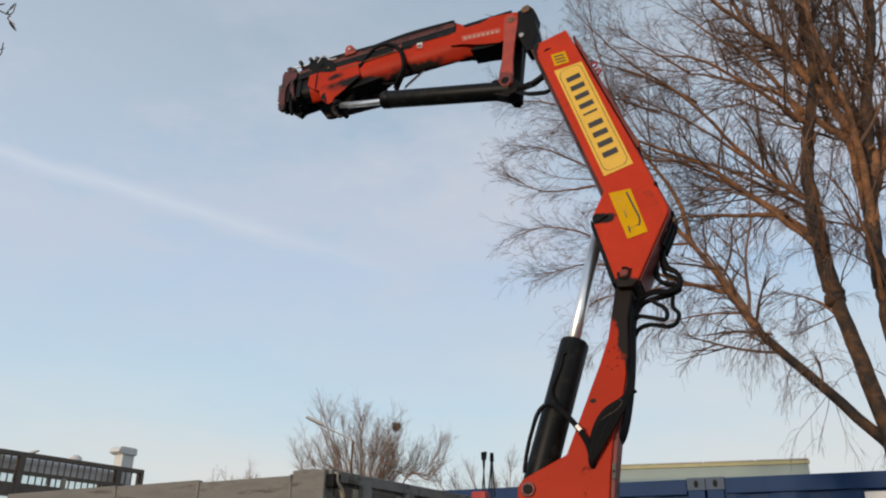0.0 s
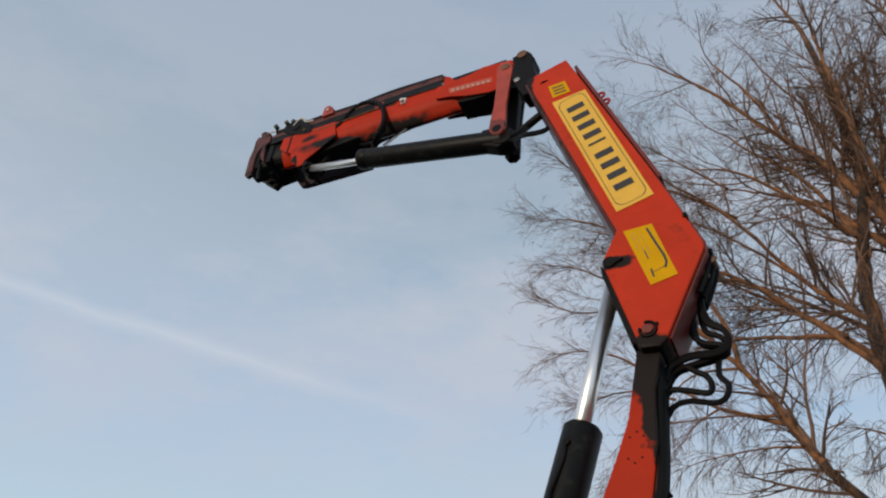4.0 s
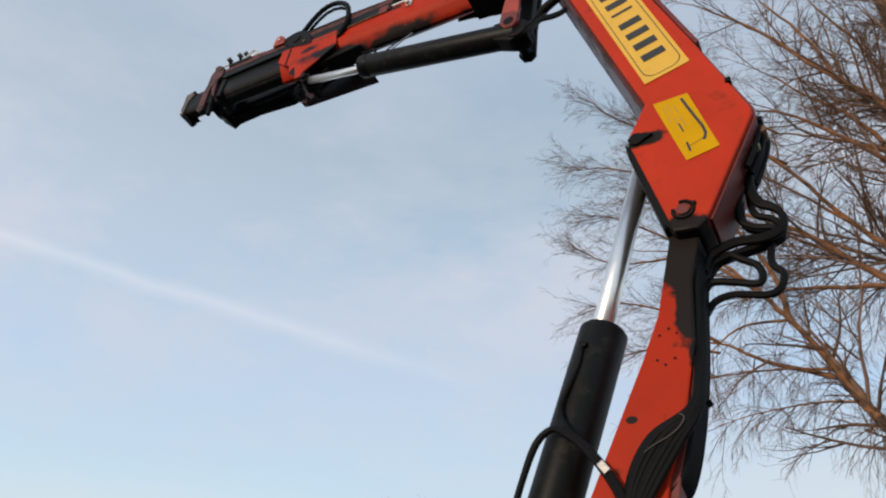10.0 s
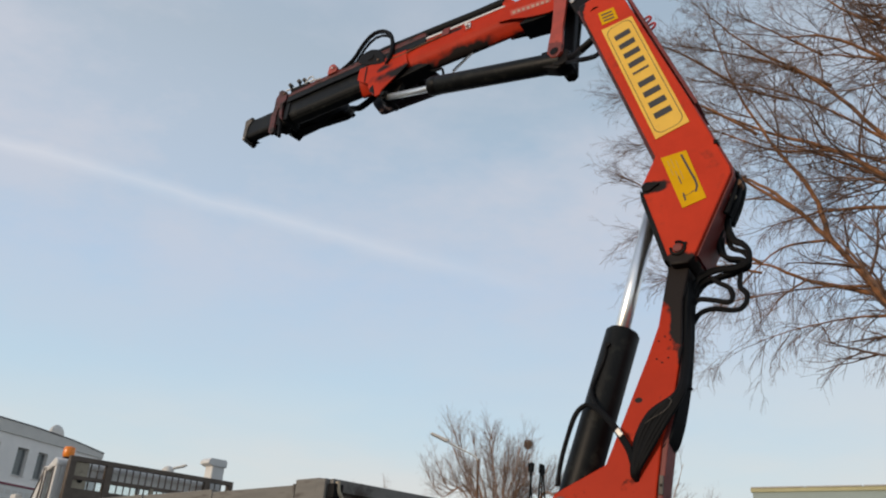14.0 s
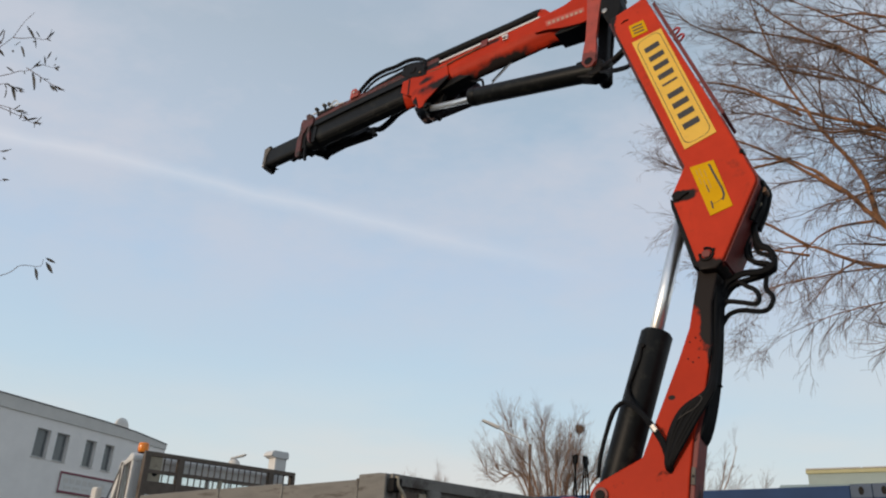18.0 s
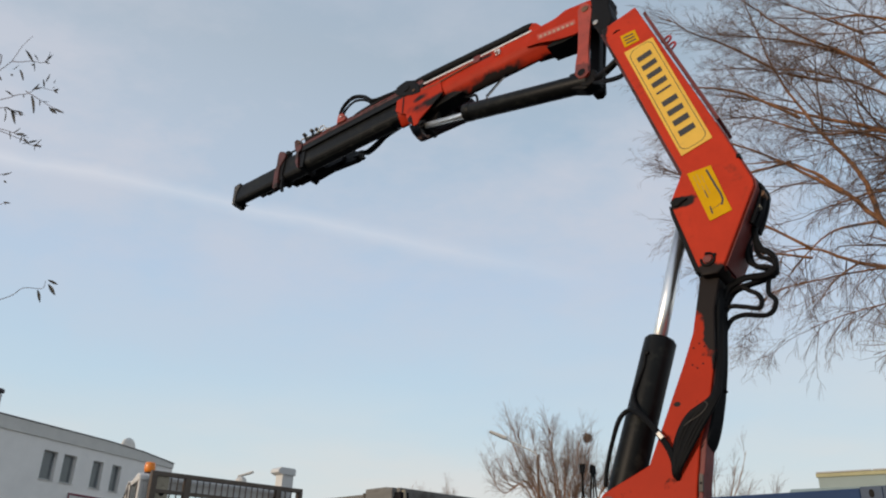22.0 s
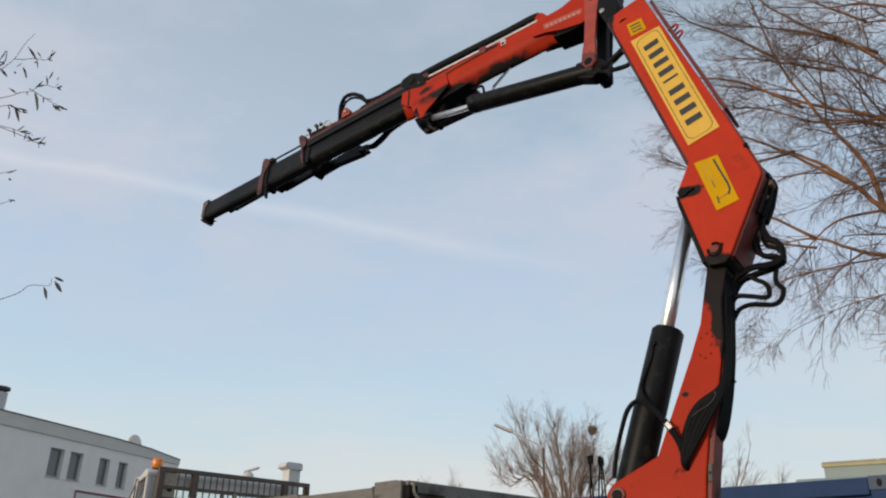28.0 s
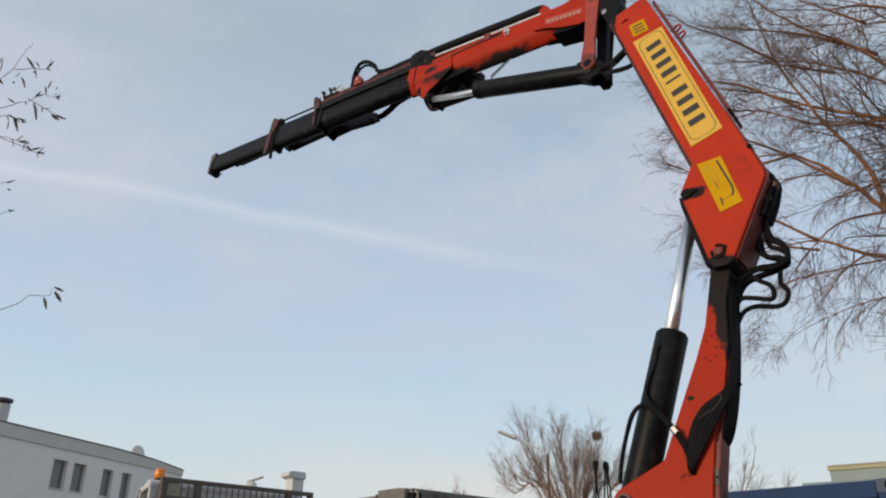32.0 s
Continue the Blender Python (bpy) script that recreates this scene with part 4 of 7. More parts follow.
# hoses: loops at the knee, a bundle down the column and lines to the lift cylinder
KNEE_HOSES = [
    [(-0.225, 0.30), (-0.205, 0.17), (-0.225, 0.075), (-0.278, 0.035), (-0.300, -0.012), (-0.285, -0.066), (-0.225, -0.086), (-0.14, -0.082), (-0.06, -0.112), (-0.024, -0.17)],
    [(-0.20, 0.26), (-0.168, 0.15), (-0.158, 0.04), (-0.200, -0.008), (-0.262, -0.030), (-0.262, -0.066), (-0.205, -0.092), (-0.11, -0.110), (-0.05, -0.136), (-0.022, -0.19)],
    [(-0.215, 0.28), (-0.198, 0.15), (-0.210, 0.062), (-0.262, 0.026), (-0.290, -0.030), (-0.245, -0.078), (-0.15, -0.096), (-0.07, -0.125), (-0.024, -0.19)],
    [(-0.185, 0.24), (-0.160, 0.12), (-0.172, 0.03), (-0.215, -0.004), (-0.272, -0.018), (-0.278, -0.052), (-0.22, -0.076), (-0.12, -0.094), (-0.05, -0.120), (-0.020, -0.18)],
    [(-0.230, 0.31), (-0.212, 0.18), (-0.232, 0.088), (-0.270, 0.052), (-0.296, 0.004), (-0.290, -0.048), (-0.235, -0.074), (-0.14, -0.070), (-0.06, -0.100), (-0.022, -0.16)],
    [(-0.110, -0.105), (-0.150, -0.140), (-0.190, -0.170), (-0.206, -0.214), (-0.189, -0.248), (-0.114, -0.226), (-0.045, -0.212), (-0.012, -0.25)],
    [(-0.245, -0.080), (-0.238, -0.160), (-0.268, -0.212), (-0.250, -0.268), (-0.205, -0.284), (-0.110, -0.262), (-0.045, -0.277), (-0.008, -0.33)],
]
for k, line_ in enumerate(KNEE_HOSES):
    y = -0.135 - 0.020 * (k % 4)
    part("knee_hose", pipe([(x, y, z) for x, z in line_], 0.0132, 8), M_rubber, crane, "black rubber hydraulic hose")
part("brass_fitting", disc(-0.255, 0.30, -0.12, -0.07, 0.014, 8), M_sand, crane)
for k in range(5):
    y = -0.085 - 0.020 * k
    x = 0.010 - 0.002 * k
    part("column_hose", pipe([(-0.026 + x, y, -0.12), (-0.014 + x, y, -0.30), (-0.002 + x, y, -0.50), (0.012 + x, y, -0.64), (0.030 + x, y, -0.76), (0.052 + x, y + 0.004, -0.87), (0.080 + x, y + 0.006, -0.945), (0.125 + x, y + 0.01, -0.985)], 0.0135, 8), M_rubber, crane, "black rubber hydraulic hose")
for k in range(7):
    y = -0.040 + 0.0035 * (k % 3)
    f = k / 6
    part("column_hose", pipe([(-0.014 + 0.004 * k, y - 0.07, -0.26), (-0.012 + 0.004 * k, y - 0.06, -0.45), (-0.006 + 0.003 * k, y - 0.03, -0.62), (0.004 + 0.005 * k, y + 0.004, -0.735), (0.075 + 0.012 * k, y + 0.014, -0.860 + 0.007 * k), (0.150 + 0.010 * k, y + 0.014, -0.985 + 0.008 * k), (0.204 + 0.004 * k, y + 0.008, -1.075), (0.216, y - 0.02, -1.11)],
                            0.0125, 8), M_rubber, crane, "black rubber hydraulic hose")
for k in range(2):
    part("cylinder_hose", pipe([(0.222, -0.03, -1.07), (0.232 + 0.012 * k, -0.02, -0.99), (0.275 + 0.012 * k, -0.015, -0.915), (0.33 + 0.01 * k, -0.02, -0.845), (0.395, -0.03, -0.780 - 0.01 * k), (0.465, -0.05, -0.745), (0.522 + 0.004 * k, -0.06, -0.785),
                               (0.562, -0.06, -0.90), (0.588, -0.06, -1.02), (0.602, -0.07, -1.12)], 0.011, 8), M_rubber, crane, "black rubber hydraulic hose")
part("barrel_hose", pipe([(0.34, -0.03, -0.84), (0.42, -0.05, -0.74), (0.45, -0.07, -0.66), (0.425, -0.075, -0.58), (0.395, -0.077, -0.50), (0.385, -0.075, -0.42)], 0.009, 8), M_rubber, crane)
part("hose_clamp", box(-0.020, 0.020, -0.012, 0.012, -0.012, 0.012, 0.003, Matrix.Translation((0.282, -0.010, -0.908)) @ Matrix.Rotation(radians(-52), 4, "Y")), M_steel, crane, "bright metal hose clamp")
part("pull_wire", pipe([(0.165, -0.008, -0.872), (0.13, -0.006, -0.850), (0.085, -0.004, -0.828), (0.055, -0.004, -0.800), (0.045, -0.006, -0.775), (0.058, -0.008, -0.762)], 0.0018, 6), M_tip, crane, "thin wire hook")
part("pin_stub", tube([(0.0, -0.12, -0.685), (-0.014, -0.12, -0.676)], 0.010, 8), M_grease, crane)
# control levers beside the column
console = part("control_console", box(-0.165, -0.105, -0.05, 0.05, -0.14, 0.05, 0.008, IN_CRANE @ Matrix.Translation((0.84, 4.95, 2.08)) @ Matrix.Rotation(radians(43), 4, "Z")), M_red2, crane, "red control console")
part("console_body", box(-0.105, 0.15, -0.045, 0.045, -0.14, 0.0, 0.008, IN_CRANE @ Matrix.Translation((0.84, 4.95, 2.08)) @ Matrix.Rotation(radians(43), 4, "Z")), M_grease, console)
part("console_front", box(-0.04, 0.12, -0.056, -0.045, -0.02, 0.018, 0.004, IN_CRANE @ Matrix.Translation((0.84, 4.95, 2.08)) @ Matrix.Rotation(radians(43), 4, "Z")), M_sticker, console, "yellow console front")
for k in range(5):
    base = Vector((0.765 + 0.030 * k, 4.90 + 0.028 * k, 2.10))
    top = base + Vector((random.uniform(-0.03, 0.03), random.uniform(-0.02, 0.02), 0.24 + random.uniform(-0.02, 0.02)))
    rod = part("lever_rod", tube([local(base), local(top)], 0.005, 6), M_grease, console)
    part("lever_grip", tube([local(top), local(top + (top - base).normalized() * 0.05)], 0.012, 8), M_rubber, rod)
part("console_arm", tube([local((0.86, 4.96, 1.99)), local((1.15, 4.35, 1.75)), local((1.15, 4.15, 1.6))], 0.04, 8), M_grease, crane)

# ---- grey truck body that carries the crane ----
TA, TB = Vector((-0.682, 0.731, 0)), Vector((0.731, 0.682, 0))
TRUCK = Matrix(((TB.x, TA.x, 0, -0.324), (TB.y, TA.y, 0, 4.236), (0, 0, 1, 0), (0, 0, 0, 1)))
truck = thing("tipper_truck_body", "grey steel and board truck body on a dark chassis", "truck", TRUCK)
TOP = 2.13
LEN = 3.0
part("bed_floor", box(0.02, 2.38, 0.02, LEN - 0.02, 1.20, 1.30, 0.01), M_tail, truck)
chassis = part("chassis", box(0.75, 1.65, -1.9, LEN + 0.1, 0.85, 1.20, 0.01), M_grease, truck)
# long side: panels of boards between thin posts, one pair on either side
for x in (0.0, 2.40):
    s = 1 if x == 0 else -1
    for y0, y1, top in ((0.215, 0.94, TOP - 0.015), (0.96, 1.72, TOP), (1.74, 2.98, TOP + 0.005), (0.02, 0.20, TOP + 0.01)):
        pan = part("side_panel", box(min(x, x + 0.045 * s), max(x, x + 0.045 * s), y0, y1, 1.30, top, 0.006), M_bed, truck)
        for z in (1.52, 1.74, 1.96):
            part("panel_rib", box(min(x - 0.006 * s, x), max(x - 0.006 * s, x), y0 + 0.01, y1 - 0.01, z, z + 0.018, 0.002), M_tail, pan)
for y in (0.2075, 0.95, 1.73):
    part("side_seam", box(-0.004, 0.03, y - 0.008, y + 0.008, 1.30, TOP - 0.01, 0.002), M_tail, truck)
# tailgate with ribs; their lit edges and the recess shadows are coloured strips
gate = part("tailgate", box(0.02, 2.38, -0.035, 0.0, 1.30, TOP, 0.006), M_tail, truck)
part("top_rail", box(0.02, 2.38, -0.062, -0.035, TOP - 0.055, TOP + 0.004, 0.006), M_tail, gate)
for x in (0.27, 0.68, 1.09, 1.50, 1.91, 2.30):
    part("gate_rib", box(x, x + 0.075, -0.085, -0.035, 1.30, TOP - 0.055, 0.008), M_tail, gate)
    part("lit_rib_edge", box(x - 0.05, x, -0.050, -0.035, 1.30, TOP - 0.075, 0.004), M_sand, gate)
# brown strips draw the shadow at the top of each recess
for x in (0.075, 0.35, 0.76, 1.17, 1.58, 1.99):
    part("recess_shadow", box(x, x + (0.14 if x < 0.1 else 0.275), -0.042, -0.036, TOP - 0.125, TOP - 0.075, 0.003), M_rack, gate, "brown strip painted as the recess shadow")
part("corner_post", box(-0.012, 0.03, -0.04, 0.02, 1.25, TOP + 0.004, 0.01), M_bed, truck)
part("latch_lever", pipe([(0.03, -0.085, TOP - 0.01), (0.035, -0.09, TOP - 0.06), (0.085, -0.09, TOP - 0.12), (0.10, -0.09, TOP - 0.24), (0.085, -0.09, TOP - 0.32)], 0.012, 8), M_sand, truck, "worn latch lever at the corner")
part("latch_bracket", box(0.0, 0.06, -0.095, -0.045, TOP - 0.09, TOP - 0.02, 0.008), M_grease, truck)
part("front_wall", box(0.02, 2.38, LEN - 0.05, LEN, 1.30, TOP, 0.006), M_tail, truck)
for x in (0.25, 2.15):
    for y in (-0.6, 2.2):
        wheel = part("wheel", cylinder_between((x - 0.14, y, 0.48), (x + 0.14, y, 0.48), 0.48, 28, 0.05), M_rubber, truck)
        part("rim", cylinder_between((x - 0.15, y, 0.48), (x + 0.15, y, 0.48), 0.26, 20, 0.02), M_tail, wheel)
part("axle", tube([(0.25, -0.6, 0.48), (2.15, -0.6, 0.48)], 0.07, 10), M_grease, truck)
part("axle", tube([(0.25, 2.2, 0.48), (2.15, 2.2, 0.48)], 0.07, 10), M_grease, truck)
part("spring_mount", box(0.8, 1.6, -0.8, -0.4, 0.5, 0.86, 0.01), M_grease, truck)
part("spring_mount", box(0.8, 1.6, 2.0, 2.4, 0.5, 0.86, 0.01), M_grease, truck)

# ---- white truck in front with a rack behind its cab ----
lorry = thing("white_truck", "white truck cab with a brown slatted rack behind it", "truck", TRUCK)
CX0, CX1, CY0, CY1 = 0.95, 2.74, 5.60, 6.28
ROOF_Z = 2.80
cab = part("cab", prism_x([(CY0, 0.75), (CY1 + 0.05, 0.75), (CY1 + 0.05, 1.62), (CY0, 1.62)], CX0, CX1, 0.03), M_white, lorry, "white lower cab")
part("cab_roof", prism_x([(CY0 - 0.01, ROOF_Z - 0.09), (CY1 - 0.36, ROOF_Z - 0.16), (CY1 - 0.46, ROOF_Z - 0.09), (CY0 + 0.06, ROOF_Z), (CY0, ROOF_Z - 0.03)], CX0 - 0.01, CX1 + 0.01, 0.02), M_white, cab)


def pane_wall(x, pillars, name):
    """One side of the cab: sloping pillars that leave the windows open, with thin panes between."""
    for ya, yb, slope in pillars:
        part(name, prism_x([(ya, 1.60), (yb, 1.60), (yb - slope, ROOF_Z - 0.08), (ya - slope, ROOF_Z - 0.08)], x, x + 0.05, 0.010), M_white, cab)


for x in (CX0, CX1 - 0.05):
    pane_wall(x, ((CY0, CY0 + 0.05, 0.0), (CY0 + 0.22, CY0 + 0.29, 0.02), (CY1 - 0.04, CY1 + 0.05, 0.40)), "pillar")
    part("door_top", prism_x([(CY0 + 0.08, 1.60), (CY1, 1.60), (CY1 - 0.12, 2.17), (CY0 + 0.08, 2.17)], x + 0.004, x + 0.046, 0.006), M_white, cab)
    for ya, yb, s in ((CY0 + 0.05, CY0 + 0.22, 0.01), (CY0 + 0.29, CY1 - 0.06, 0.36)):
        win = part("side_window", prism_x([(ya, 2.17), (yb, 2.17), (yb - s, ROOF_Z - 0.10), (ya, ROOF_Z - 0.10)], x + 0.022, x + 0.028, 0), M_pane, cab, "clear side window")
        win.visible_shadow = False
        part("window_seal", tube([(x - 0.004, ya, 2.17), (x - 0.004, yb, 2.17), (x - 0.004, yb - s, ROOF_Z - 0.10), (x - 0.004, ya, ROOF_Z - 0.10), (x - 0.004, ya, 2.17)], 0.008, 6), M_flash, win)
part("rear_wall", box(CX0 + 0.05, CX1 - 0.05, CY0, CY0 + 0.04, 1.60, 2.30, 0.006), M_white, cab)
part("rear_header", box(CX0 + 0.05, CX1 - 0.05, CY0, CY0 + 0.04, 2.60, ROOF_Z - 0.08, 0.006), M_white, cab)
for xa, xb in ((CX0 + 0.05, CX0 + 0.11), (CX1 - 0.15, CX1 - 0.05), (1.86, 1.90)):
    part("rear_pillar", box(xa, xb, CY0, CY0 + 0.04, 2.30, 2.60, 0.004), M_white, cab)
rear = part("rear_window", box(CX0 + 0.1, CX1 - 0.13, CY0 + 0.015, CY0 + 0.021, 2.29, 2.61, 0), M_pane, cab, "clear rear window")
rear.visible_shadow = False
front = part("windscreen", prism_x([(CY1 + 0.01, 1.60), (CY1 + 0.02, 1.60), (CY1 - 0.43, ROOF_Z - 0.09), (CY1 - 0.44, ROOF_Z - 0.09)], CX0 + 0.06, CX1 - 0.06, 0), M_pane, cab, "sloping clear windscreen")
front.visible_shadow = False
for x in (1.25, 2.05):
    part("seat_back", prism_x([(CY0 + 0.22, 1.5), (CY0 + 0.36, 1.5), (CY0 + 0.28, 2.22), (CY0 + 0.16, 2.22)], x, x + 0.45, 0.04), M_grease, cab, "dark seat back")
beacon = part("beacon", cylinder_between((1.10, 5.75, ROOF_Z - 0.02), (1.10, 5.75, ROOF_Z + 0.02), 0.052, 20, 0.006), M_grease, lorry)
part("beacon_lens", cylinder_between((1.10, 5.75, ROOF_Z + 0.022), (1.10, 5.75, ROOF_Z + 0.135), 0.060, 20, 0.03), M_orange, beacon, "orange beacon lens", True)
b = bmesh.new()
bmesh.ops.create_uvsphere(b, u_segments=16, v_segments=8, radius=0.075)
b.transform(Matrix.Translation((2.40, 6.01, ROOF_Z + 0.075)))
tube([(2.40, 6.01, ROOF_Z - 0.10), (2.40, 6.01, ROOF_Z + 0.06)], 0.03, 10, b)
part("roof_vent", b, M_parapet, lorry, "grey domed roof vent", True)
intake = part("air_intake", box(2.775, 2.945, 5.66, 5.82, 1.0, 3.00, 0.015), M_white, lorry, "white square air intake stack")
part("intake_cap", prism([(2.70, 3.01), (2.71, 3.050), (2.74, 3.075), (2.94, 3.075), (2.96, 3.055), (2.96, 2.985), (2.77, 2.985)], 5.64, 5.84, 0.010), M_white, intake, "overhanging white cap")
mirror = part("mirror", box(0.78, 0.86, 6.05, 6.20, 2.17, 2.43, 0.03), M_parapet, lorry, "white door mirror")
part("mirror_arm", tube([(0.82, 6.12, 2.19), (0.88, 6.12, 2.10), (0.96, 6.14, 2.10)], 0.015, 6), M_grease, mirror)
rack = part("rack", box(1.02, 2.98, 5.47, 5.52, 2.765, 2.815, 0.006), M_rack, lorry, "brown slatted headboard rack")
part("rack_rail", box(1.02, 2.98, 5.47, 5.52, 2.36, 2.50, 0.006), M_rack, rack)
part("rack_rail", box(1.06, 2.72, 5.475, 5.515, 2.585, 2.625, 0.004), M_rack, rack)
part("rack_rail", box(1.02, 2.98, 5.47, 5.52, 1.15, 1.30, 0.006), M_rack, rack)
for x in (1.02, 1.42, 2.60, 2.93):
    part("rack_post", box(x, x + (0.07 if x < 2.9 else 0.045), 5.46, 5.53, 1.10, 2.775, 0.006), M_rack, rack)
part("rack_post", box(1.94, 1.985, 5.45, 5.49, 1.12, 2.60, 0.006), M_sand, rack)
for i in range(22):
    x = 1.26 + i * 0.078
    part("rack_slat", box(x, x + 0.011, 5.49, 5.502, 2.50, 2.77, 0), M_rack, rack)
part("rack_plate", box(1.09, 1.24, 5.488, 5.500, 2.50, 2.765, 0.003), M_sand, rack, "beige plate with a round hole")
part("plate_hole", disc(1.17, 2.585, 5.482, 5.4875, 0.03, 14, width=0), M_grease, rack)
part("lorry_chassis", box(1.5, 2.45, 3.2, 7.2, 0.75, 1.0, 0.01), M_grease, lorry)
part("flat_bed", box(0.95, 3.0, 3.2, 5.45, 1.0, 1.12, 0.01), M_tail, lorry)
for x in (1.05, 2.9):
    for y in (4.0, 6.6):
        wheel = part("wheel", cylinder_between((x - 0.13, y, 0.46), (x + 0.13, y, 0.46), 0.46, 28, 0.05), M_rubber, lorry)
        part("rim", cylinder_between((x - 0.14, y, 0.46), (x + 0.14, y, 0.46), 0.25, 20, 0.02), M_white, wheel)
for y in (4.0, 6.6):
    part("axle", tube([(1.05, y, 0.46), (2.9, y, 0.46)], 0.07, 10), M_grease, lorry)
    part("spring_mount", box(1.55, 2.4, y - 0.2, y + 0.2, 0.5, 0.76, 0.01), M_grease, lorry)

# ---- blue containers beyond the truck ----
CA = radians(-43)
CONT = Matrix.Translation((3.63, 6.97, 0)) @ Matrix.Rotation(CA, 4, "Z")


def container(x0, label, shade):
    c = thing("shipping_container", label, "container", CONT @ Matrix.Translation((x0, 0, 0)), "blue containers in a row")
    L_, D_, H_ = 6.06, 2.44, 2.60
    b = bmesh.new()
    n = 44
    prof = []
    for i in range(n + 1):
        x = 0.12 + (L_ - 0.24) * i / n
        prof.append((x, 0.03 if (i // 2) % 2 == 0 else 0.065))
    lo = [b.verts.new((x, y, 0.16)) for x, y in prof]
    hi = [b.verts.new((x, y, H_ - 0.12)) for x, y in prof]
    for i in range(n):
        b.faces.new((lo[i], lo[i + 1], hi[i + 1], hi[i]))
    lo2 = [b.verts.new((x, y + 0.03, z)) for (x, y), z in ((prof[0], 0.16), (prof[-1], 0.16))]
    hi2 = [b.verts.new((x, y + 0.03, z)) for (x, y), z in ((prof[0], H_ - 0.12), (prof[-1], H_ - 0.12))]
    b.faces.new((lo2[0], lo2[1], hi2[1], hi2[0]))
    part("front_wall", b, shade, c)
    part("back_wall", box(0.1, L_ - 0.1, D_ - 0.06, D_ - 0.02, 0.16, H_ - 0.12, 0), shade, c)
    for x in (0.02, L_ - 0.06):
        part("end_wall", box(x, x + 0.04, 0.1, D_ - 0.1, 0.16, H_ - 0.12, 0), shade, c)
    part("roof", box(0.08, L_ - 0.08, 0.06, D_ - 0.06, H_ - 0.05, H_ - 0.02, 0), shade, c)
    for y in (0.0, D_ - 0.12):
        part("top_rail", box(0.17, L_ - 0.17, y + 0.005, y + 0.08, H_ - 0.15, H_ - 0.005, 0.008), shade, c)
        part("bottom_rail", box(0.17, L_ - 0.17, y, y + 0.12, 0.02, 0.17, 0.008), shade, c)
        for x in (0.0, L_ - 0.16):
            part("corner_post", box(x, x + 0.16, y, y + 0.12, 0.11, H_ - 0.11, 0.01), shade, c)
            for z in (0.0, H_ - 0.115):
                cast = part("corner_casting", box(x - 0.005, x + 0.172, y - 0.006, y + 0.15, z, z + 0.118, 0.006), M_bluegrey, c)
                if y == 0:
                    part("casting_hole", prism([(x + 0.085 + 0.022 * math.cos(a), z + 0.06 + 0.036 * math.sin(a)) for a in (k * math.pi / 6 for k in range(12))], y - 0.009, y - 0.0055, 0), M_grease, cast)
    for k in range(2):
        part("end_header", box(0.0 if k == 0 else L_ - 0.1, 0.1 if k == 0 else L_, 0.15, D_ - 0.15, H_ - 0.13, H_ - 0.01, 0.006), shade, c)
    return c


container(0.0, "blue steel shipping container with corrugated walls", M_blue)
container(-6.08, "blue steel shipping container with a faded top rail", M_blue)
board = thing("pale_board", "pale board fixed to the container wall", "board", CONT)
part("board", box(1.35, 2.55, -0.03, 0.0, 1.75, 2.42, 0.006), M_white, board)

# ---- white office building ----
FD = Vector((0.326, 0.946, 0))
OFFICE = Matrix(((FD.x, -FD.y, 0, -19.05), (FD.y, FD.x, 0, 37.49), (0, 0, 1, 0), (0, 0, 0, 1)))
office = thing("office_building", "white rendered two-storey office building with a grey parapet", "building", OFFICE)
Z_ROOF, X0, X1, DEEP = 8.48, -12.0, 9.2, 9.0
openings = []
for x, w in ((0.0, 0.70), (1.26, 0.66), (3.20, 0.58), (4.58, 0.52)):
    openings.append((x - 0.12, x + w + 0.04, 6.10, 7.40))
for x, w in ((-1.33, 0.7), (-0.07, 0.68), (1.21, 0.66), (-4.0, 0.7), (-5.3, 0.7), (-7.0, 0.7)):
    openings.append((x, x + w, 2.85, 4.10))
openings.append((2.70, 5.05, 1.37, 4.15))


def holed_wall(x0, x1, z0, z1, holes, y0, y1):
    """A wall in the x-z plane with openings through it."""
    xs = sorted({x0, x1, *(h[0] for h in holes), *(h[1] for h in holes)})
    zs = sorted({z0, z1, *(h[2] for h in holes), *(h[3] for h in holes)})
    b = bmesh.new()
    cache = {}

    def vert(x, y, z):
        if (x, y, z) not in cache:
            cache[(x, y, z)] = b.verts.new((x, y, z))
        return cache[(x, y, z)]

    def solid(i, j):
        if not (0 <= i < len(xs) - 1 and 0 <= j < len(zs) - 1):
            return False
        mx, mz = (xs[i] + xs[i + 1]) / 2, (zs[j] + zs[j + 1]) / 2
        return not any(h[0] < mx < h[1] and h[2] < mz < h[3] for h in holes)

    for i in range(len(xs) - 1):
        for j in range(len(zs) - 1):
            if not solid(i, j):
                continue
            a, c, e, f = xs[i], xs[i + 1], zs[j], zs[j + 1]
            b.faces.new((vert(a, y0, e), vert(c, y0, e), vert(c, y0, f), vert(a, y0, f)))
            b.faces.new((vert(a, y1, f), vert(c, y1, f), vert(c, y1, e), vert(a, y1, e)))
            for ni, nj, p, q in ((i - 1, j, (a, e), (a, f)), (i + 1, j, (c, f), (c, e)), (i, j - 1, (c, e), (a, e)), (i, j + 1, (a, f), (c, f))):
                if not solid(ni, nj):
                    b.faces.new((vert(p[0], y0, p[1]), vert(q[0], y0, q[1]), vert(q[0], y1, q[1]), vert(p[0], y1, p[1])))
    return b


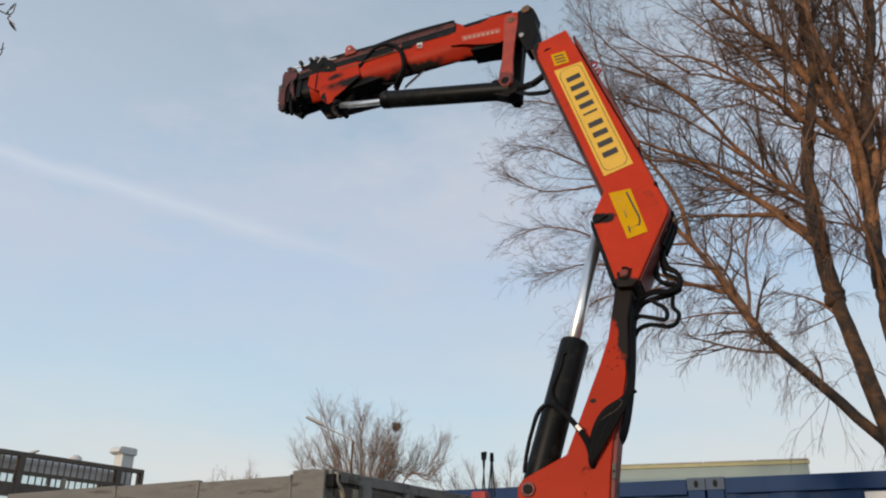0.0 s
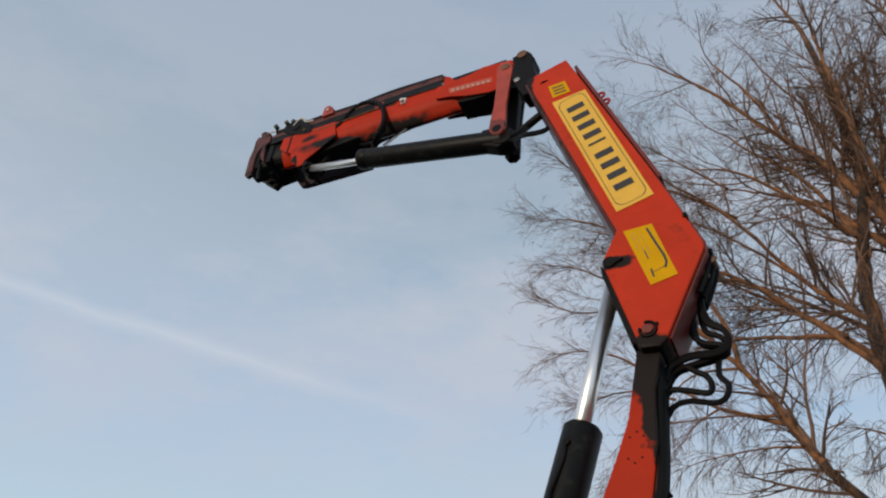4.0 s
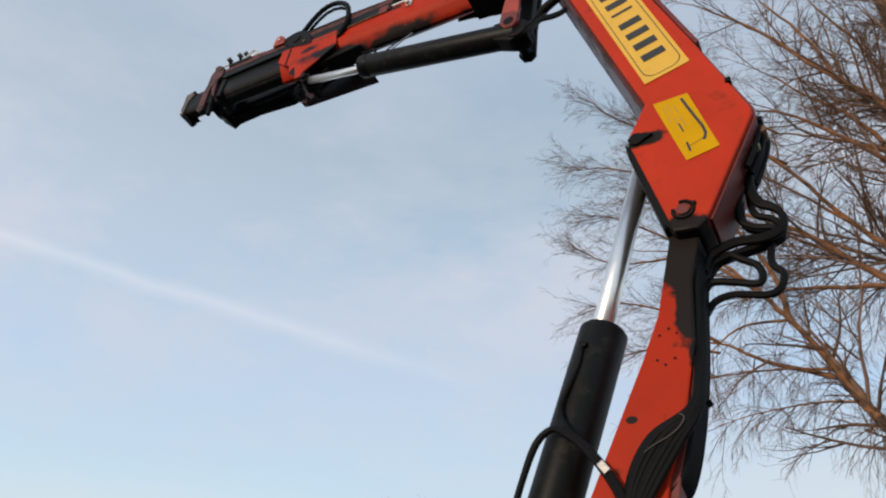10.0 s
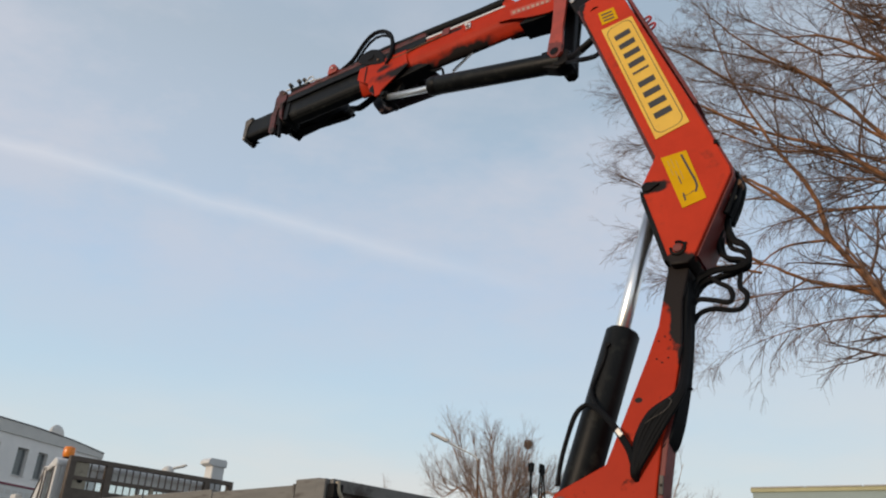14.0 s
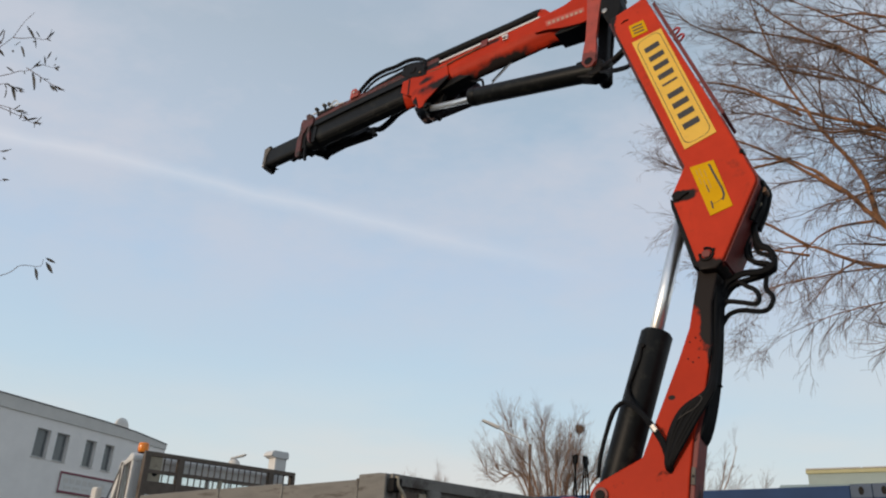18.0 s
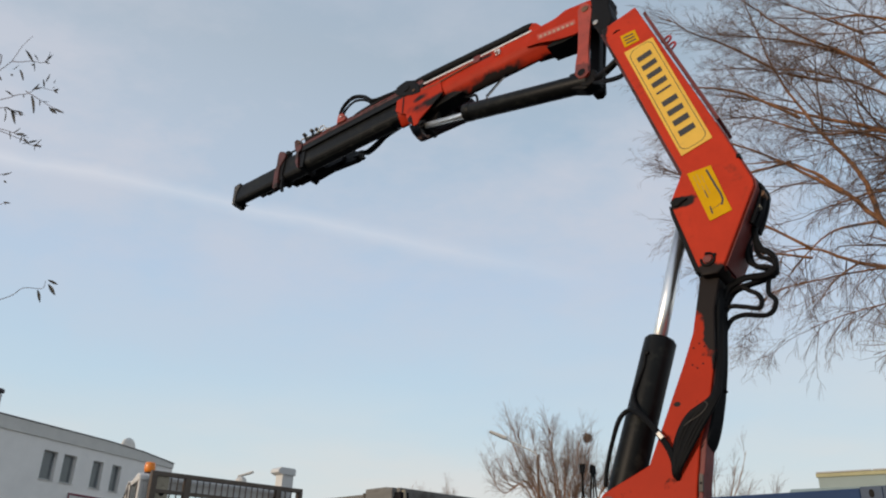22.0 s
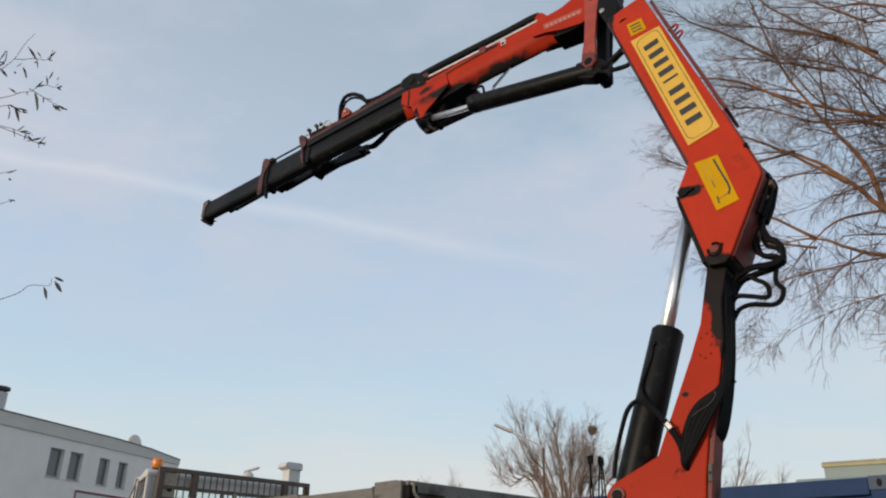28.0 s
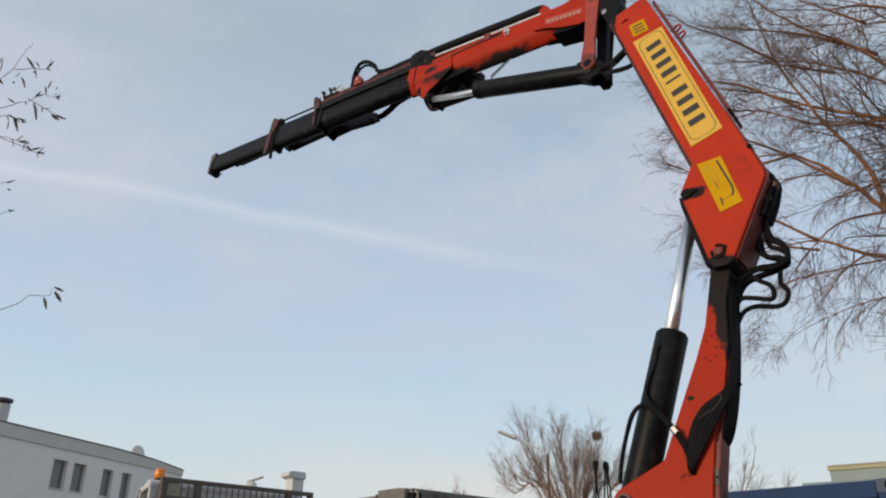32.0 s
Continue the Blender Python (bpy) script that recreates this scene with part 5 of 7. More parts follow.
wall = part("wall", holed_wall(X0, X1, 0.0, 7.92, openings, 0.0, 0.3), M_render, office, "white rendered front wall")
for i, (a, c, e, f) in enumerate(openings):
    if f - e > 2:
        part("entrance_recess", box(a, c, 0.9, 1.0, e, f, 0), M_parapet, office)
        part("entrance_door", box(a + 0.3, a + 1.2, 0.86, 0.9, 1.37, 3.6, 0.01), M_darkglass, office)
        continue
    win = part("window", box(a, c, 0.20, 0.24, e, f, 0), M_glass if e > 5 else M_darkglass, office, "narrow dark window")
    part("frame", holed_wall(a, c, e, f, [(a + 0.05, c - 0.05, e + 0.06, f - 0.05)], 0.17, 0.25), M_frame, win)
    part("sill", box(a - 0.04, c + 0.04, -0.04, 0.18, e - 0.04, e, 0.004), M_parapet, win)
# parapet in short bent panels
segs = 8
for k in range(segs):
    xa, xb = X0 + (X1 - X0) * k / segs, X0 + (X1 - X0) * (k + 1) / segs
    drop = lambda x: -0.30 * max(0.0, (x - 4.5) / 4.7) ** 1.5
    b = bmesh.new()
    v = [b.verts.new(p) for p in ((xa, -0.06, 7.90), (xb, -0.06, 7.90), (xb, -0.06, Z_ROOF + drop(xb)), (xa, -0.06, Z_ROOF + drop(xa)), (xa, 0.25, 7.90), (xb, 0.25, 7.90), (xb, 0.25, Z_ROOF + drop(xb)), (xa, 0.25, Z_ROOF + drop(xa)))]
    for q in ((0, 1, 2, 3), (5, 4, 7, 6), (3, 2, 6, 7), (1, 0, 4, 5), (0, 3, 7, 4), (2, 1, 5, 6)):
        b.faces.new([v[i] for i in q])
    par = part("parapet_panel", b, M_parapet, office)
    part("flashing", tube([(xa, -0.07, Z_ROOF + drop(xa) + 0.01), (xb, -0.07, Z_ROOF + drop(xb) + 0.01)], 0.028, 6), M_flash, par)
part("side_wall", box(X1 - 0.3, X1, 0.3, DEEP, 0, 7.9, 0), M_render, office)
part("side_wall", box(X0, X0 + 0.3, 0.3, DEEP, 0, 7.9, 0), M_render, office)
part("rear_wall", box(X0, X1, DEEP, DEEP + 0.3, 0, 7.9, 0), M_render, office)
part("roof", box(X0, X1, 0.3, DEEP, 7.75, 7.9, 0), M_flash, office)
part("floor_slab", box(X0 + 0.3, X1 - 0.3, 0.3, DEEP, 4.6, 4.8, 0), M_parapet, office)
sg = part("name_board", box(1.80, 5.6, -0.06, 0.0, 4.72, 5.70, 0), M_white, office, "white name board in a maroon frame")
for q in ((1.80, 5.6, 4.72, 4.82), (1.80, 5.6, 5.60, 5.70), (1.80, 1.88, 4.82, 5.60), (5.52, 5.6, 4.82, 5.60)):
    part("board_frame", box(q[0], q[1], -0.09, -0.06, q[2], q[3], 0.01), M_maroon, sg)
for k in range(7):
    part("text_bar", box(2.1 + k * 0.42, 2.4 + k * 0.42, -0.068, -0.0605, 5.2, 5.42, 0), M_parapet, sg)
for k in range(5):
    part("text_bar", box(2.2 + k * 0.6, 2.65 + k * 0.6, -0.068, -0.0605, 4.95, 5.05, 0), M_parapet, sg)
dish = part("roof_vent", cylinder_between((6.35, 0.9, 7.85), (6.35, 0.9, 8.35), 0.12, 12, 0.01), M_parapet, office)
b = bmesh.new()
bmesh.ops.create_uvsphere(b, u_segments=20, v_segments=10, radius=0.55)
b.transform(Matrix.Translation((6.35, 0.9, 8.60)) @ Matrix.Diagonal((1, 0.35, 1, 1)))
part("satellite_dish", b, M_parapet, office, "grey satellite dish", True)
part("roof_box", box(7.4, 8.4, 0.6, 1.4, 7.9, 8.45, 0.03), M_parapet, office)
stack = part("chimney", cylinder_between((-2.75, 1.0, 7.8), (-2.75, 1.0, 9.45), 0.36, 20, 0.01), M_frame, office, "round pale chimney", True)
part("chimney_cap", cylinder_between((-2.75, 1.0, 9.54), (-2.75, 1.0, 9.70), 0.43, 20, 0.05), M_flash, stack)
part("cap_leg", tube([(-2.75, 1.0, 9.4), (-2.75, 1.0, 9.57)], 0.05, 8), M_flash, stack)

# raised forecourt and a car parked on it
TERRACE = 1.37
fore = link_mesh("pavement", box(X0, X1, -9.0, -0.004, 0.0, TERRACE, 0.02), M_ground)
fore.matrix_world = OFFICE
tagged(fore, "raised asphalt forecourt of the office", "pavement", kind="structure")
car = thing("parked_car", "silver-grey parked car with dark windows", "car", OFFICE @ Matrix.Translation((-3.3, -5.3, TERRACE)))
part("body", prism([(-2.05, 0.32), (2.05, 0.32), (2.12, 0.55), (2.05, 0.80), (1.25, 0.95), (-1.75, 0.98), (-2.08, 0.90), (-2.12, 0.55)], -0.86, 0.86, 0.06), M_silver, car)
part("roof", prism([(-1.35, 1.36), (-1.0, 1.44), (0.0, 1.46), (0.35, 1.40), (0.40, 1.36)], -0.60, 0.60, 0.03), M_silver, car)
part("glasshouse", prism([(-1.78, 0.96), (-1.30, 1.37), (0.38, 1.37), (1.10, 0.94)], -0.66, 0.66, 0.05), M_darkglass, car, "dark car windows")
for y in (-0.675, 0.655):
    for xa, xb in ((-1.80, -1.33), (-0.42, -0.40), (1.10, 0.40)):
        part("pillar", prism([(xa - 0.03, 0.95), (xa + 0.05, 0.95), (xb + 0.05, 1.38), (xb - 0.03, 1.38)], y, y + 0.02, 0.004), M_silver, car)
for x in (-1.3, 1.3):
    for y in (-0.80, 0.62):
        wheel = part("wheel", cylinder_between((x, y, 0.31), (x, y + 0.18, 0.31), 0.31, 20, 0.03), M_rubber, car)
        part("rim", cylinder_between((x, y - 0.005, 0.31), (x, y + 0.185, 0.31), 0.19, 14, 0.01), M_steel, wheel)
for y in (-0.60, 0.60):
    part("headlight", box(2.03, 2.11, y - 0.16, y + 0.16, 0.58, 0.72, 0.02), M_frame, car)
    part("tail_light", box(-2.12, -2.04, y - 0.12, y + 0.12, 0.62, 0.82, 0.02), M_red2, car)

# ---- low hall with a yellow-green roof edge ----
HA = Vector((10.8, 24.8, 0))
HB = Vector((15.9, 21.2, 0))
hd = (HB - HA).normalized()
hn = Vector((-hd.y, hd.x, 0))
HALL = Matrix(((hd.x, hn.x, 0, HA.x), (hd.y, hn.y, 0, HA.y), (0, 0, 1, 0), (0, 0, 0, 1)))
hall = thing("hall", "low grey-green hall with a yellow-green fascia", "building", HALL)
HL = (HB - HA).length
part("front_wall", box(-0.2, 9.5, 0, 0.3, 0, 4.55, 0), M_green, hall)
part("side_wall", box(-0.2, 0.1, 0.3, 9.0, 0, 4.5, 0), M_green, hall)
part("side_wall", box(9.2, 9.5, 0.3, 9.0, 0, 4.5, 0), M_green, hall)
part("rear_wall", box(-0.2, 9.5, 9.0, 9.3, 0, 4.5, 0), M_green, hall)
part("roof", prism_x([(-0.4, 4.5), (0.6, 5.05), (9.3, 5.05), (9.3, 4.5)], -0.8, 9.7, 0.02), M_green, hall)
up = part("fascia", box(0.0, HL + 0.06, 0.55, 0.75, 5.36, 5.48, 0.02), M_straw, hall, "yellow-green fascia board")
part("upstand", box(0.05, HL + 0.02, 0.60, 8.5, 5.02, 5.44, 0), M_green, hall)
for k in range(4):
    part("fascia_cap", box((HL + 0.06) * k / 4 + 0.02, (HL + 0.06) * (k + 1) / 4 - 0.02, 0.52, 0.80, 5.48, 5.52, 0.01), M_frame, up)

# ---- trees ----
rng = np.random.default_rng(7)


class Twigs:
    """Collects tapered three-sided twigs into one mesh."""

    def __init__(self):
        self.v, self.f = [], []

    def add(self, pts, radii):
        n0 = len(self.v)
        side = None
        for i, (p, r) in enumerate(zip(pts, radii)):
            d = (pts[min(i + 1, len(pts) - 1)] - pts[max(i - 1, 0)]).normalized()
            side = d.orthogonal().normalized() if side is None else (side - d * side.dot(d)).normalized()
            up = d.cross(side)
            for k in range(3):
                a = 2.0944 * k
                q = p + side * (r * math.cos(a)) + up * (r * math.sin(a))
                self.v.append((q.x, q.y, q.z))
        for i in range(len(pts) - 1):
            a = n0 + 3 * i
            for k in range(3):
                j = (k + 1) % 3
                self.f.append((a + k, a + j, a + 3 + j, a + 3 + k))

    def mesh(self, name, mat):
        me = bpy.data.meshes.new(name)
        me.from_pydata(self.v, [], self.f)
        me.materials.append(mat)
        me.polygons.foreach_set("use_smooth", [True] * len(me.polygons))
        return new(name, me)


def rand_dir():
    v = Vector(rng.normal(size=3))
    return v.normalized()


def grow(tw, p, d, length, r, level, droop, lift, spread, keep=1.0, children=(7, 6, 4), wiggle=0.22):
    """One branch with its side branches, three levels deep."""
    steps = 5 if level < 2 else 4
    pts, q = [p.copy()], p.copy()
    dd = d.normalized()
    for i in range(steps):
        dd = (dd + rand_dir() * (wiggle if level < 2 else wiggle * 0.7) + Vector((0, 0, lift * (0.5 if level < 2 else 0.2) - droop * (0.25 + 0.5 * level) * (i / steps)))).normalized()
        q = q + dd * (length / steps)
        pts.append(q.copy())
    tip = 0.35 if level < 3 else 0.55
    radii = [r * (1 - (1 - tip) * i / steps) for i in range(steps + 1)]
    tw.add(pts, radii)
    if level >= 3:
        return
    n = max(1, int(children[level] * keep * rng.uniform(0.75, 1.25)))
    for k in range(n):
        t = rng.uniform(0.22, 1.0) if level > 0 else rng.uniform(0.3, 1.0)
        i = min(int(t * steps), steps - 1)
        f = t * steps - i
        base = pts[i].lerp(pts[i + 1], f)
        dirn = (pts[i + 1] - pts[i]).normalized()
        side = dirn.cross(rand_dir()).normalized()
        nd = (dirn * rng.uniform(0.55, 1.0) + side * rng.uniform(0.5, 1.0) * spread).normalized()
        grow(tw, base, nd, length * rng.uniform(0.38, 0.68) * (1.1 - 0.35 * t), max(radii[i] * 0.58, 0.0030), level + 1, droop, lift, spread, keep, children, wiggle)


def limb_tube(name, pts, r0, r1, parent, sides=9, mat=None):
    path = smooth_path(pts, 5)
    n = len(path)
    path = [p + rand_dir() * (0.02 * r0 / 0.1) for p in path]
    radii = [r0 + (r1 - r0) * (i / (n - 1)) ** 0.8 for i in range(n)]
    part(name, tube(path, 0, sides, radii=radii), mat or M_bark, parent, "", True)
    return path, radii


big = thing("bare_tree", "large bare tree with orange-brown limbs and hanging twigs", "tree", Matrix.Translation((11.15, 12.1, 0)))
T0 = Vector((11.15, 12.1, 0))
BRANCH_LINES = [
    ("trunk", [(11.2, 12.1, -0.1), (10.95, 12.3, 3.3), (10.6, 12.4, 5.8), (10.42, 12.6, 7.25)], 0.30, 0.205),
    ("bole", [(10.45, 12.58, 7.0), (10.4, 12.6, 7.3), (10.3, 12.6, 8.7), (10.4, 12.6, 10.4), (10.7, 12.4, 12.0), (10.8, 12.4, 14.5), (10.7, 12.6, 17.0)], 0.20, 0.07),
    ("trunk", [(11.3, 12.05, 2.6), (11.25, 12.1, 4.5), (11.1, 12.1, 6.6), (11.15, 12.1, 7.5)], 0.24, 0.175),
    ("bole", [(11.14, 12.1, 7.2), (11.2, 12.1, 8.6), (11.5, 11.9, 11.2), (12.0, 11.6, 14.2), (12.3, 11.5, 17)], 0.18, 0.07),
    ("low_limb", [(10.8, 12.4, 4.2), (9.9, 12.9, 5.4), (9.2, 13.3, 6.35), (9.0, 13.42, 6.75)], 0.17, 0.115),
    ("limb", [(9.08, 13.37, 6.6), (9.0, 13.42, 6.75), (8.7, 13.6, 7.45), (8.1, 13.9, 8.6), (7.5, 14.3, 9.6), (6.9, 14.6, 10.2), (6.2, 15.0, 10.4)], 0.115, 0.015),
    ("limb", [(8.15, 13.9, 8.5), (8.0, 14.0, 9.6), (7.4, 14.3, 11.0), (6.9, 14.6, 12.6), (6.6, 14.8, 14.5)], 0.07, 0.012),
    ("limb", [(8.75, 13.6, 7.35), (7.7, 14.2, 7.8), (7.0, 14.5, 8.2), (6.3, 14.9, 8.2)], 0.06, 0.01),
    ("limb", [(10.35, 12.6, 7.9), (10.1, 12.7, 8.4), (9.3, 13.2, 9.5), (8.4, 13.7, 10.5), (7.4, 14.3, 11.2), (6.6, 14.7, 11.8), (5.8, 15.2, 12.3)], 0.10, 0.012),
    ("limb", [(11.35, 12.0, 9.6), (11.45, 11.95, 10.3), (11.0, 12.2, 11.3), (10.3, 12.6, 13.0), (9.5, 13.1, 14.3), (8.5, 13.6, 15.8), (7.6, 14.2, 17)], 0.11, 0.015),
    ("limb", [(10.32, 12.6, 8.6), (10.35, 12.6, 9.1), (9.4, 13.2, 10.4), (8.4, 13.7, 12.1), (7.3, 14.3, 13.4), (6.4, 14.8, 14.8)], 0.09, 0.012),
    ("limb", [(11.1, 12.1, 7.2), (12.3, 11.5, 8.9), (13.5, 11.0, 10.5), (15.0, 10.5, 12.5)], 0.12, 0.02),
    ("limb", [(10.3, 12.6, 8.4), (10.4, 12.6, 8.9), (10.5, 14.2, 10.4), (10.2, 16.0, 12.0), (9.6, 17.4, 13.0)], 0.10, 0.015),
    ("limb", [(8.1, 13.9, 8.55), (7.4, 14.3, 8.5), (6.9, 14.6, 8.1), (6.5, 14.8, 7.6)], 0.035, 0.006),
    ("limb", [(7.75, 14.15, 7.8), (7.3, 14.4, 7.5), (7.0, 14.5, 7.1)], 0.03, 0.006),
    ("limb", [(9.9, 12.9, 9.0), (9.0, 13.4, 9.1), (8.2, 13.9, 9.2), (7.2, 14.4, 9.0)], 0.05, 0.008),
    ("limb", [(10.42, 12.58, 10.5), (10.5, 12.5, 11.0), (9.4, 12.4, 11.6), (8.2, 12.6, 12.4), (7.2, 12.9, 12.6)], 0.07, 0.01),
    ("limb", [(11.22, 12.1, 8.4), (11.3, 12.0, 9.0), (12.2, 12.8, 11.0), (12.6, 13.4, 13.2), (12.4, 14.0, 15.5)], 0.09, 0.012),
    ("limb", [(11.15, 12.1, 5.0), (12.0, 11.9, 6.2), (12.8, 11.6, 6.8), (13.6, 11.3, 7.0)], 0.06, 0.01),
    ("limb", [(10.95, 12.3, 3.6), (11.8, 12.8, 4.8), (12.8, 13.2, 5.6), (13.6, 13.4, 5.8)], 0.06, 0.01),
    ("limb", [(11.1, 12.1, 6.8), (10.6, 11.6, 7.8), (10.0, 11.3, 8.6), (9.4, 11.2, 9.2)], 0.05, 0.01),
    ("limb", [(10.5, 12.5, 6.4), (10.9, 13.4, 7.2), (11.2, 14.4, 7.8), (11.3, 15.2, 8.2)], 0.05, 0.01),
    ("limb", [(11.2, 12.1, 8.3), (11.6, 13.0, 9.0), (11.4, 14.0, 9.6), (11.0, 15.0, 10.0)], 0.05, 0.01),
    ("limb", [(10.35, 12.6, 7.8), (9.9, 12.0, 8.5), (9.5, 11.6, 9.4), (9.3, 11.4, 10.4)], 0.05, 0.01),
    ("limb", [(11.22, 12.1, 8.7), (11.27, 12.26, 9.7), (11.24, 12.27, 10.7), (11.13, 12.33, 11.5), (10.95, 12.43, 12.6), (10.6, 12.6, 13.7), (10.2, 12.8, 15.0), (9.6, 13.1, 16.4)], 0.12, 0.02),
    ("limb", [(11.22, 12.28, 10.7), (10.75, 12.5, 11.2), (10.3, 12.75, 11.9), (9.8, 13.0, 12.3), (9.2, 13.3, 12.6), (8.5, 13.7, 12.9)], 0.07, 0.012),
    ("limb", [(11.22, 12.1, 8.6), (11.5, 12.1, 9.5), (11.9, 11.9, 10.7), (12.15, 11.8, 12.2), (11.95, 11.9, 13.0), (11.7, 12.0, 14.5), (11.2, 12.2, 16.0)], 0.11, 0.02),
    ("limb", [(10.98, 12.4, 12.4), (11.0, 12.4, 13.2), (11.05, 12.4, 13.9), (11.3, 12.2, 14.8), (11.4, 12.2, 16.2)], 0.06, 0.012),
    ("limb", [(10.5, 12.5, 11.0), (10.4, 12.7, 11.6), (10.1, 12.9, 12.5), (9.7, 13.1, 13.2), (9.2, 13.4, 13.8), (8.6, 13.7, 14.6)], 0.06, 0.012),
    ("limb", [(10.45, 12.65, 8.35), (9.4, 13.3, 9.6), (8.4, 13.8, 10.35), (7.4, 14.3, 11.1)], 0.07, 0.012),
    ("spray", [(7.7, 14.2, 9.3), (6.6, 14.6, 10.3), (5.4, 14.8, 10.9), (4.5, 14.9, 11.0)], 0.040, 0.006),
    ("spray", [(6.9, 14.5, 10.2), (5.9, 14.8, 10.0), (5.1, 14.9, 9.9), (4.4, 15.0, 10.2)], 0.034, 0.006),
    ("spray", [(7.0, 14.5, 8.2), (6.1, 14.8, 8.9), (5.2, 14.9, 9.0), (4.6, 15.0, 8.8)], 0.034, 0.006),
    ("spray", [(7.2, 14.4, 11.2), (6.2, 14.7, 12.0), (5.2, 14.9, 12.3), (4.5, 15.0, 12.2)], 0.038, 0.006),
    ("spray", [(6.9, 14.6, 12.6), (6.0, 14.8, 13.4), (5.3, 15.0, 13.9), (4.8, 15.0, 14.3)], 0.034, 0.006),
    ("spray", [(7.0, 14.5, 8.0), (6.2, 14.8, 8.2), (5.5, 14.9, 8.0), (4.9, 15.0, 7.8)], 0.028, 0.005),
    ("spray", [(7.9, 14.2, 12.0), (7.2, 14.4, 12.3), (6.4, 14.6, 12.6), (5.5, 14.8, 12.7)], 0.034, 0.006),
    ("spray", [(8.6, 13.7, 12.1), (7.5, 14.2, 13.0), (6.3, 14.6, 13.5), (5.5, 14.8, 13.7)], 0.036, 0.006),
    ("spray", [(8.4, 13.7, 10.5), (7.4, 14.2, 10.7), (6.4, 14.6, 11.3), (5.6, 14.8, 11.4)], 0.034, 0.006),
    ("spray", [(9.4, 13.2, 10.4), (8.4, 13.6, 11.4), (7.4, 14.0, 12.1), (6.6, 14.3, 12.4)], 0.036, 0.006),
    ("spray", [(8.5, 13.7, 12.9), (7.6, 14.0, 13.7), (6.8, 14.3, 14.4)], 0.032, 0.006),
    ("limb", [(11.2, 12.1, 8.2), (11.0, 11.8, 9.6), (10.6, 11.5, 11.0), (10.1, 11.4, 12.6), (9.8, 11.3, 14.4), (9.6, 11.2, 16.2)], 0.11, 0.03),
    ("limb", [(11.2, 12.1, 8.8), (11.9, 12.2, 10.2), (12.1, 12.3, 11.6), (11.8, 12.4, 13.2), (11.9, 12.5, 15.0), (12.1, 12.5, 17.0)], 0.10, 0.03),
    ("drape", [(8.6, 13.6, 7.5), (7.8, 13.8, 7.5), (6.5, 13.8, 7.2), (5.5, 13.9, 6.9)], 0.030, 0.006),
    ("drape", [(8.9, 13.5, 6.9), (8.2, 13.6, 6.85), (7.2, 13.7, 6.6), (6.4, 13.8, 6.3)], 0.028, 0.005),
    ("drape", [(9.3, 13.2, 6.4), (8.9, 13.1, 6.35), (8.4, 13.0, 6.0)], 0.025, 0.005),
    ("drape", [(10.0, 12.85, 5.3), (9.8, 12.6, 5.7), (9.5, 12.4, 5.7)], 0.025, 0.005),
    ("limb", [(11.4, 11.95, 10.2), (11.5, 12.1, 11.0), (10.8, 12.5, 12.5), (9.8, 13.0, 13.9), (9.4, 13.25, 15.4), (8.7, 13.6, 16.8)], 0.09, 0.015),
]
tw = Twigs()
